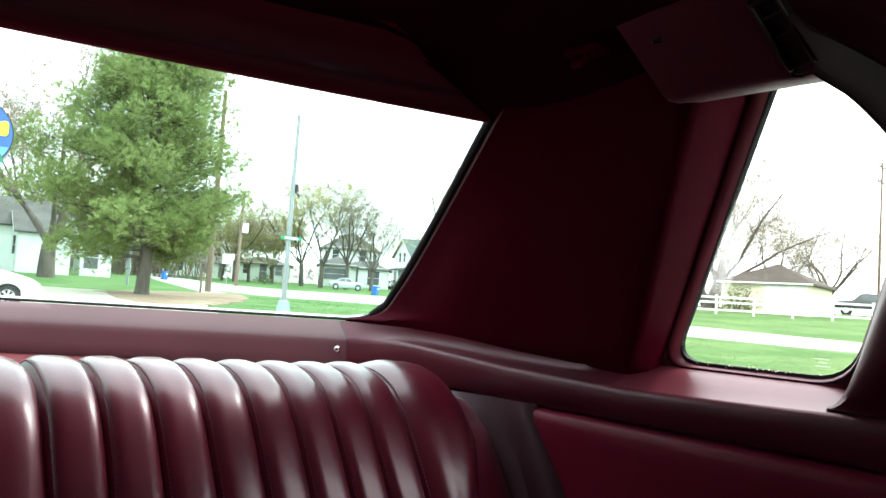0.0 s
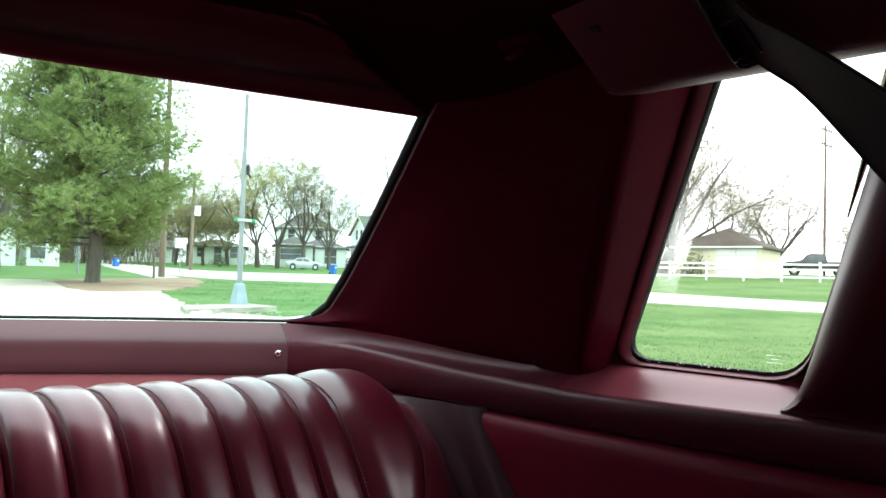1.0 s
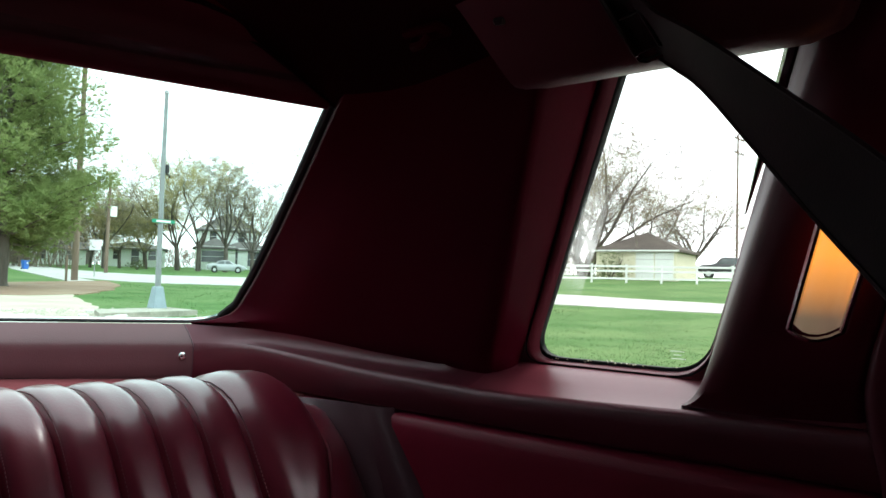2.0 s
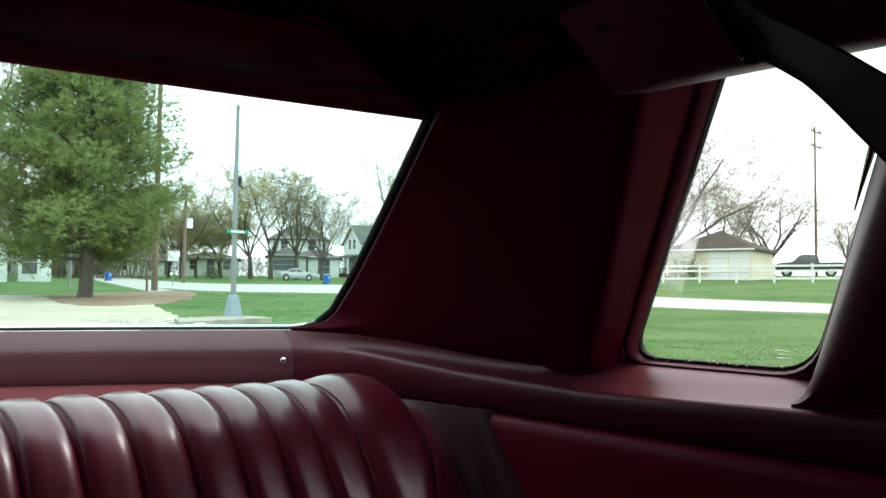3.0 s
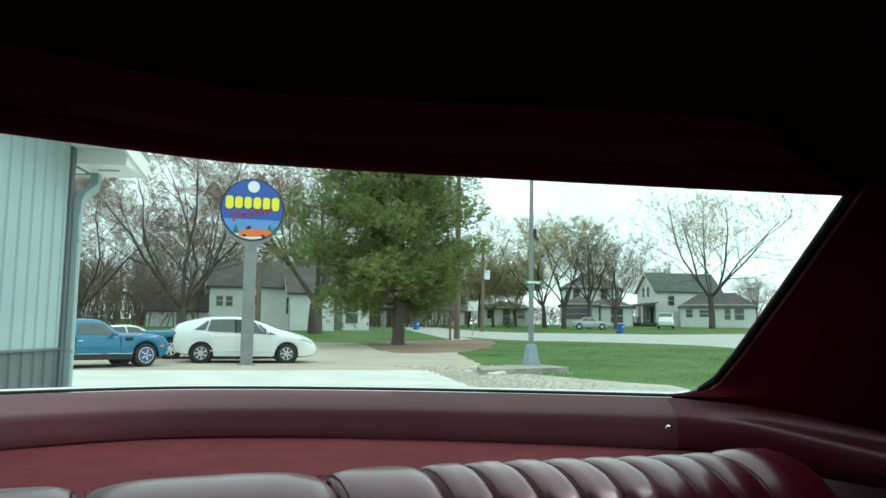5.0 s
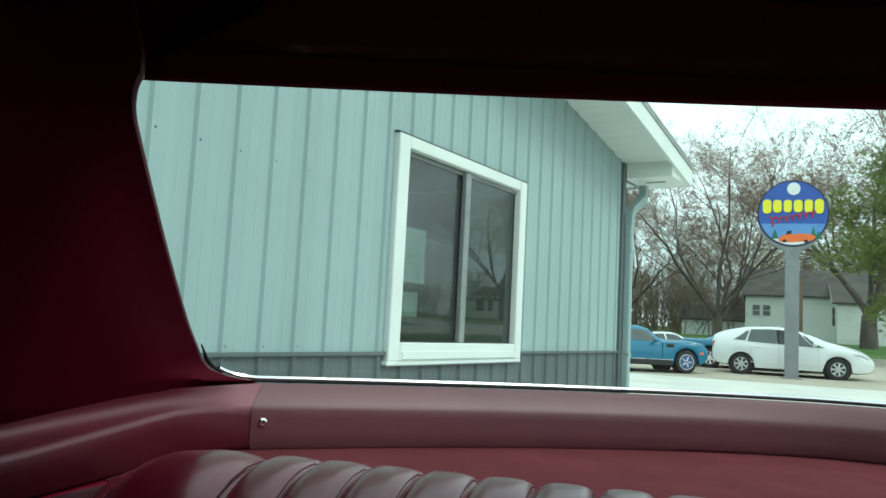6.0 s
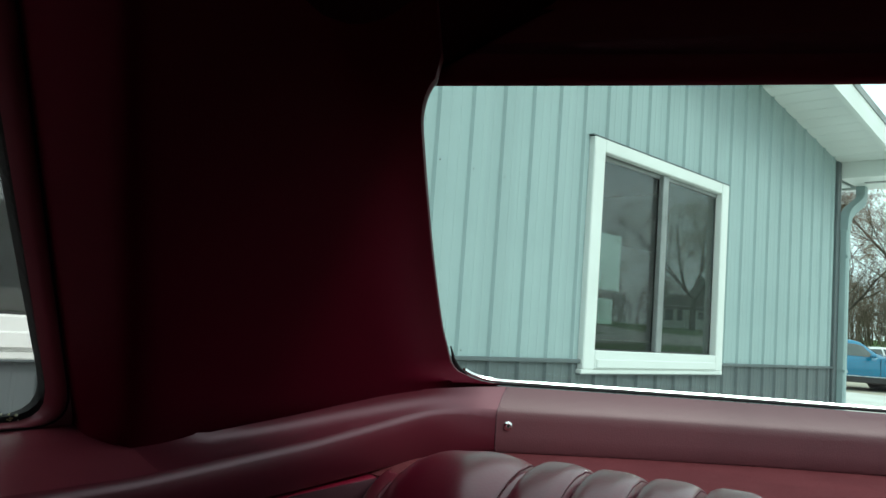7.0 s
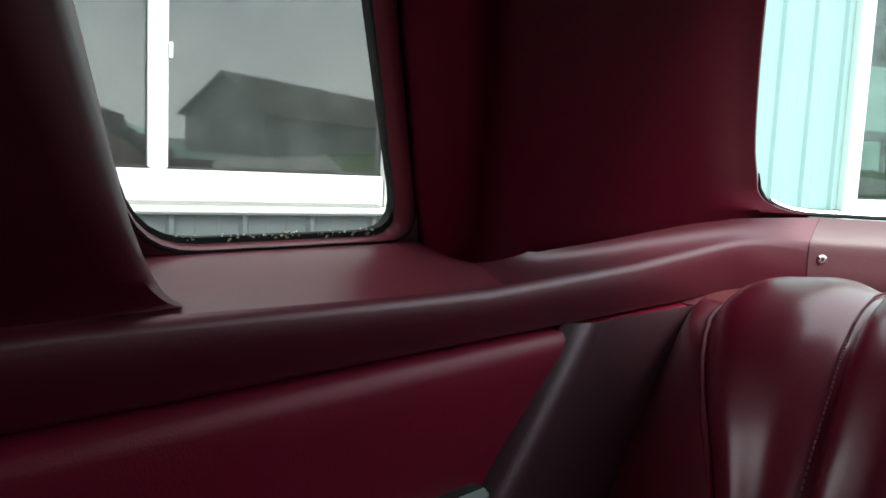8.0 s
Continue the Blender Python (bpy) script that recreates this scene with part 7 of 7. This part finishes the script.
# ---- trees ----
def bare_tree(seed, height, spread, trunk_r, lean=0.0, fork=0.24, buds=0, up=0.35, droop=0.0, limbs=5, leader=False, fan=(10, 8, 6), fleck_size=0.03):
    """A leafless tree: a trunk that forks into long limbs (or runs up as a leader), branches along them, and a haze of fine twigs."""
    rg = random.Random(seed)
    wood, twigs, bud = Geo(), Geo(), Geo()

    def fleck(c, s):
        a = Vector((rg.gauss(0, 1), rg.gauss(0, 1), rg.gauss(0, 1))).normalized() * s
        b = a.orthogonal().normalized() * s
        bud.add([c - a, c + b, c + a], [(0, 1, 2)])

    def grow(p, d, length, r, lv):
        steps = (8 if leader else 3, 7, 5, 4, 2)[lv]
        pts, rs = [p], [r]
        for i in range(steps):
            bend = (0.03, 0.14, 0.17, 0.18, 0.20)[lv]
            lift = up * (0, 0.10, 0.09, 0.06, 0.0)[lv] - droop * (0, 0, 0.10, 0.28, 0.55)[lv]
            d = (d + Vector((rg.gauss(0, bend), rg.gauss(0, bend), rg.gauss(0, bend) * 0.7 + lift))).normalized()
            p = p + d * length / steps
            pts.append(p)
            rs.append(max(0.005, r * (1 - (0.25 if lv == 0 and not leader else 0.85 if lv == 0 else 0.82) * (i + 1) / steps)))
        (wood if lv < 3 else twigs).tube(pts, rs, (9, 7, 5, 3, 3)[lv], caps=False)
        if lv == 4:
            for _ in range(5 if leader else 9):
                t = rg.uniform(0.2, 1.0)
                q = pts[0].lerp(pts[-1], t)
                o = (d + Vector((rg.gauss(0, 0.6), rg.gauss(0, 0.6), rg.gauss(0.1, 0.5) - droop))).normalized() * rg.uniform(0.18, 0.5)
                w = o.orthogonal().normalized() * (0.006 if leader else 0.012)
                twigs.add([q - w, q + w, q + o], [(0, 1, 2)])
            for _ in range(buds):
                fleck(pts[0].lerp(pts[-1], rg.random()) + Vector((rg.gauss(0, 0.13), rg.gauss(0, 0.13), rg.gauss(0, 0.13))), rg.uniform(0.7, 1.5) * fleck_size)
            return
        n = (limbs, 7, 5, 4)[lv] if leader else (limbs, *fan)[lv]
        turn = rg.uniform(0, 6.28)
        for k in range(n):
            t = (lerp(0.27, 0.97, (k + rg.random() * 0.7) / n) if leader else rg.uniform(0.80, 1.0)) if lv == 0 else lerp(0.22, 1.0, (k + rg.random()) / n)
            i = min(int(t * steps), steps - 1)
            q = pts[i].lerp(pts[i + 1], t * steps - i)
            turn += 2.4 + rg.gauss(0, 0.35)
            ax = (pts[i + 1] - pts[i]).normalized()
            u = ax.orthogonal().normalized()
            side = u * math.cos(turn) + ax.cross(u) * math.sin(turn)
            tilt = spread * ((rg.uniform(0.65, 1.0) if leader else rg.uniform(0.30, 0.75)) if lv == 0 else rg.uniform(0.55, 1.0))
            nd = (ax * math.cos(tilt) + side * math.sin(tilt) + Vector((0, 0, up * 0.25 if lv else 0))).normalized()
            ln = height * ((0.66 - 0.46 * t) if leader else (1 - fork)) * rg.uniform(0.82, 1.08) if lv == 0 else length * (0.62 - 0.30 * t) * rg.uniform(0.75, 1.25)
            rr = (rs[i] * rg.uniform(0.45, 0.65) if leader else trunk_r * rg.uniform(0.30, 0.46)) if lv == 0 else rs[i] * rg.uniform(0.34, 0.5)
            grow(q, nd, ln, max(0.008, rr), lv + 1)

    grow(Vector((0, 0, -0.15)), Vector((lean, 0, 1)).normalized(), height * fork, trunk_r, 0)
    k = height / max(p[2] for p in twigs.v)
    for g in (wood, twigs, bud):
        g.v = [(p[0], p[1], p[2] * k) for p in g.v]
    return wood, twigs, bud


def tree(name, label, m, seed, height, spread, r, twig, budmat=None, buds=0, group="", **kw):
    t = thing(name, label, "tree", m, group)
    wood, twigs, bud = bare_tree(seed, height, spread, r, buds=buds, **kw)
    part("trunk", wood, BARK, t, "furrowed trunk and limbs", smooth=60, tidy=False)
    crown = part("crown", twigs, twig, t, "thin leafless twigs", tidy=False)
    tagged(crown, kind="stuff")
    if bud.v:
        tagged(part("buds", bud, budmat, t, "early spring buds", tidy=False), kind="stuff")
    return t


big = tree("bare_tree", "large spreading bare tree with rusty buds", put(4.8, 60.5, 40), 11, 19.0, 0.80, 0.42, TWIG, BUD_RED, 17, "bare trees", fork=0.13, up=0.42, limbs=6, fan=(9, 7, 6), fleck_size=0.052)
forked = tree("bare_tree", "old forked bare tree beside the white house", put(14.2, 58.0, 120), 23, 21.0, 1.05, 0.62, TWIG, BUD_RED, 12, "bare trees", fork=0.13, up=0.32, limbs=6, fan=(9, 7, 5), fleck_size=0.052)
gold = tree("bare_tree", "vase-shaped street tree with yellow buds", put(47.5, 76.5, 10), 31, 13.6, 0.74, 0.30, TWIG_GOLD, BUD, 9, "street trees", fork=0.24, up=0.30, limbs=7, fan=(8, 5, 5), fleck_size=0.045)
slim = tree("bare_tree", "vase-shaped bare street tree with few buds", put(49.0, 73.6, 200), 47, 13.4, 0.70, 0.28, TWIG, BUD, 4, "street trees", fork=0.26, up=0.30, limbs=7, fan=(8, 5, 5), fleck_size=0.04)
oak = tree("bare_tree", "wide bare tree with a leaning trunk behind the garage", put(58.4, 34.2, 250), 59, 14.6, 0.95, 0.58, TWIG, BUD, 10, "bare trees", fork=0.2, lean=0.3, up=0.2, limbs=7, fan=(9, 7, 5))


def scaled(x, y, rz, s, sz=None):
    return put(x, y, rz) @ Matrix.Diagonal((s, s, sz or s, 1))


copy_thing(gold, scaled(46.1, 78.4, 140, 1.0))
copy_thing(slim, scaled(51.8, 72.6, 80, 0.84))
copy_thing(gold, scaled(54.6, 76.4, 20, 0.66))
tree("bare_tree", "tall round-headed bare tree beyond the street", put(65.9, 73.0, 60), 83, 19.2, 1.08, 0.40, TWIG_GOLD, BUD, 2, "bare trees", fork=0.26, up=0.40, limbs=7, fan=(10, 6, 5), fleck_size=0.045)
copy_thing(oak, scaled(69.2, 29.0, 160, 0.62))
copy_thing(forked, scaled(66.0, 32.5, 10, 0.5))
copy_thing(oak, scaled(62.0, 36.5, 100, 0.8))
copy_thing(oak, scaled(82.0, 27.0, 290, 0.5))
copy_thing(big, scaled(-2.5, 66.0, 200, 0.8))
copy_thing(big, scaled(8.5, 84.0, 300, 1.0))
copy_thing(big, scaled(-14.0, 70.0, 90, 1.0))
copy_thing(forked, scaled(19.5, 80.0, 30, 0.95))
copy_thing(forked, scaled(26.0, 86.0, 210, 0.8))
willow = tree("bare_tree", "yellow-budded drooping tree down the street", put(44.6, 82.5, 0), 71, 9.5, 0.85, 0.22, TWIG_GOLD, BUD, 15, "street trees", fork=0.25, up=0.25, droop=0.35)
copy_thing(willow, scaled(41.8, 83.0, 100, 0.9))
copy_thing(willow, scaled(39.0, 84.0, 220, 0.85))
copy_thing(willow, scaled(47.5, 88.0, 20, 1.05))
for k, (x, y, s) in enumerate(((38.8, 80.5, 0.72), (29.0, 84.0, 0.7), (30, 94, 0.6), (37.5, 100, 0.7), (22, 96, 0.8), (14, 100, 0.9), (48, 104, 0.8), (78, 98, 0.8), (84, 84, 0.6), (-8, 98, 1.0), (-22, 90, 1.0), (5, 97, 0.9))):
    copy_thing((slim, gold, forked, slim)[k % 4], scaled(x, y, 67 * k, s))
# far thicket
thick = Geo()
rg = random.Random(8)
for k in range(3100):
    a = radians(rg.uniform(-24, 62))
    r = rg.uniform(100, 150) if k % 3 else rg.uniform(88, 104)
    x, y = r * math.sin(a), r * math.cos(a)
    if a > 0.28 and r < 124:
        r += 30
        x, y = r * math.sin(a), r * math.cos(a)
    if k % 4 == 1:
        a, r = radians(rg.uniform(-22, 13)), rg.uniform(74, 96)
        x, y = r * math.sin(a), r * math.cos(a)
    z, h = land(x, y), rg.uniform(3, 8)
    if k % 4 == 3:
        a, r, h = radians(rg.uniform(12, 25)), rg.uniform(124, 150), rg.uniform(6, 12)
        x, y = r * math.sin(a), r * math.cos(a)
        z = land(x, y)
    if k % 20 == 2:
        a, r, h = radians(rg.uniform(16, 24)), rg.uniform(84, 92), rg.uniform(4, 9)
        x, y = r * math.sin(a), r * math.cos(a)
        z = land(x, y)
    if 0.42 < a < 0.70:  # thinner growth behind the houses
        h *= 0.45
    q = [Vector((x, y, z))]
    for i in range(3):
        q.append(q[-1] + Vector((rg.gauss(0, 0.4), rg.gauss(0, 0.4), h / 3)))
    thick.tube(q, [0.055, 0.042, 0.03, 0.012], 3, caps=False)
    for _ in range(46):
        p0 = q[rg.choice((0, 1, 2))].lerp(q[3], rg.random())
        o = Vector((rg.gauss(0, 0.9), rg.gauss(0, 0.9), rg.uniform(0.3, 1.6)))
        w = o.orthogonal().normalized() * rg.uniform(0.012, 0.028)
        thick.add([p0 - w, p0 + w, p0 + o], [(0, 1, 2)])
SCRUB = M("brown_scrub", (0.21, 0.165, 0.125), (0.15, 0.12, 0.09), 0.3, 0.9, 1.0)
solo("far_thicket", thick, SCRUB, "far belt of bare brown scrub and saplings", "woods", kind="stuff", tidy=False)


def bush(m, seed, r, h, mat, label, n=500):
    rg = random.Random(seed)
    t = thing("bush", label, "bush", m)
    g = Geo()
    for _ in range(n):
        a, e = rg.uniform(0, 6.283), math.asin(rg.random())
        q = rg.uniform(0.45, 1.0) * (1 + 0.25 * math.sin(3 * a + seed))
        c = Vector((r * q * math.cos(a) * math.cos(e), r * q * math.sin(a) * math.cos(e), h * q * math.sin(e) + 0.1))
        s = rg.uniform(0.06, 0.13)
        u = Vector((rg.gauss(0, 1), rg.gauss(0, 1), rg.gauss(0, 1))).normalized()
        v = u.orthogonal().normalized()
        g.add([c - u * s, c + v * s * 0.5, c + u * s, c - v * s * 0.5], [(0, 1, 2, 3)])
    tagged(part("leaves", g, mat, t, tidy=False), kind="stuff")
    st = Geo()
    for _ in range(9):
        a = rg.uniform(0, 6.283)
        st.tube([(0, 0, -0.05), (r * 0.6 * math.cos(a), r * 0.6 * math.sin(a), h * 0.7)], [0.04, 0.015], 4)
    part("stems", st, BARK, t)


LEAF = M("dull_green_leaf", (0.07, 0.10, 0.03), (0.12, 0.14, 0.05), 0.8, 0.8, 0.9)
bush(put(54.3, 29.6), 3, 1.7, 2.3, LEAF, "yellow-green bush before the cream garage", 900)
bush(put(41.5, 78.5), 6, 1.0, 1.1, LEAF, "dark low bush by the street", 400)


def pine(m, seed):
    """A broad white pine: rising boughs that end in loose rounded plumes of needles."""
    rg = random.Random(seed)
    t = thing("pine_tree", "broad shaggy green pine with an uneven crown", "tree", m)
    H = 14.0
    trunk, limbs = Geo(), Geo()
    trunk.tube([(0, 0, -0.15), (0, 0, 0.25), (0.05, 0, 2.0), (0.0, 0.05, 5.0), (0.1, 0, 8.5), (0.05, 0, H - 0.6)], [0.46, 0.34, 0.30, 0.24, 0.13, 0.03], 12)
    part("trunk", trunk, BARK, t, "stout grey-brown trunk", smooth=60)
    needles = Geo()

    def reach(z, a):
        """How far the crown goes at a height and bearing."""
        base = piece(z, (2.2, 2.8, 3.6, 4.6, 5.8, 7.0, 8.4, 9.8, 11.2, 12.8, 14.0), (2.2, 3.8, 4.7, 5.2, 5.2, 4.8, 4.1, 3.3, 2.5, 1.5, 0.4))
        return base * (1 + 0.08 * math.sin(2.1 * a + z * 1.3) - 0.22 * math.cos(a) * ease(9.0 - z, 0, 3))

    def shoot(p, d, n):
        for _ in range(n):
            o = (d * 0.75 + Vector((rg.gauss(0, 0.6), rg.gauss(0, 0.6), rg.gauss(0.15, 0.5)))).normalized()
            ln = rg.uniform(0.16, 0.34)
            w = o.orthogonal().normalized() * rg.uniform(0.014, 0.026)
            needles.add([p - w, p + w, p + o * ln], [(0, 1, 2)])

    def plume(c, axis, ra, rb, n):
        """An egg of shoots, fuller towards its skin and its top."""
        side = axis.orthogonal().normalized()
        third = axis.cross(side)
        for _ in range(n):
            v = Vector((rg.gauss(0, 1), rg.gauss(0, 1), rg.gauss(0, 1))).normalized() * rg.uniform(0.35, 1.0) ** 0.6
            o = axis * v.x * ra + side * v.y * rb + third * v.z * rb
            if o.z < -0.35 * rb and rg.random() < 0.6:
                continue
            shoot(c + o, (o.normalized() + Vector((0, 0, 0.35))).normalized(), 12)

    for k in range(118):
        zz = 2.5 + (H - 3.2) * (k / 118) ** 0.95 + rg.gauss(0, 0.15)
        a = k * 2.39996 + rg.gauss(0, 0.35)
        full = reach(zz, a) * rg.choice((0.62, 0.85, 1.0, 1.1)) * rg.uniform(0.94, 1.06)
        rise = rg.uniform(0.10, 0.42) - 0.16 * ease(4.6 - zz, 0, 2) + 0.50 * ease(zz, 7, 13.5)
        pts = [Vector((0.03, 0, zz - 0.22 * full))]
        for i in range(1, 6):
            u = i / 5
            pts.append(Vector((math.cos(a + 0.15 * u) * full * u, math.sin(a + 0.15 * u) * full * u, zz - 0.22 * full + rise * full * u * u + rg.gauss(0, 0.06))))
        limbs.tube(pts, [0.075, 0.06, 0.05, 0.035, 0.022, 0.010], 5, caps=False)
        ax = (pts[5] - pts[3]).normalized()
        rb = rg.uniform(0.62, 1.0) * piece(full, (0.5, 2, 5), (0.7, 1.0, 1.15))
        plume(pts[5] - ax * rb * 0.9, ax, rb * 1.4, rb, 88)
        for w in (0.26, 0.45, 0.62, 0.78):
            if full * w < 0.5:
                continue
            i = min(int(w * 5), 4)
            q = pts[i].lerp(pts[i + 1], w * 5 - i)
            sd = (ax * 0.8 + Vector((-math.sin(a), math.cos(a), 0.35)) * rg.choice((-1, 1)) * rg.uniform(0.4, 1.0))
            sd.z = abs(sd.z) * 0.6 + 0.15
            e = q + sd.normalized() * rg.uniform(0.6, 1.2) * (0.5 + 0.12 * full)
            limbs.tube([q, e], [0.022, 0.008], 3, caps=False)
            rr = rb * rg.uniform(0.6, 0.9)
            plume(e, sd.normalized(), rr * 1.25, rr, 46)
    plume(Vector((0.05, 0, H - 0.7)), Vector((0, 0, 1)), 0.9, 0.4, 60)
    part("limbs", limbs, BARK, t, tidy=False)
    tagged(part("crown", needles, NEEDLE, t, "dense tufts of green needles", tidy=False), kind="stuff")
    return t


pine(put(14.0, 39.1, 0), 4)
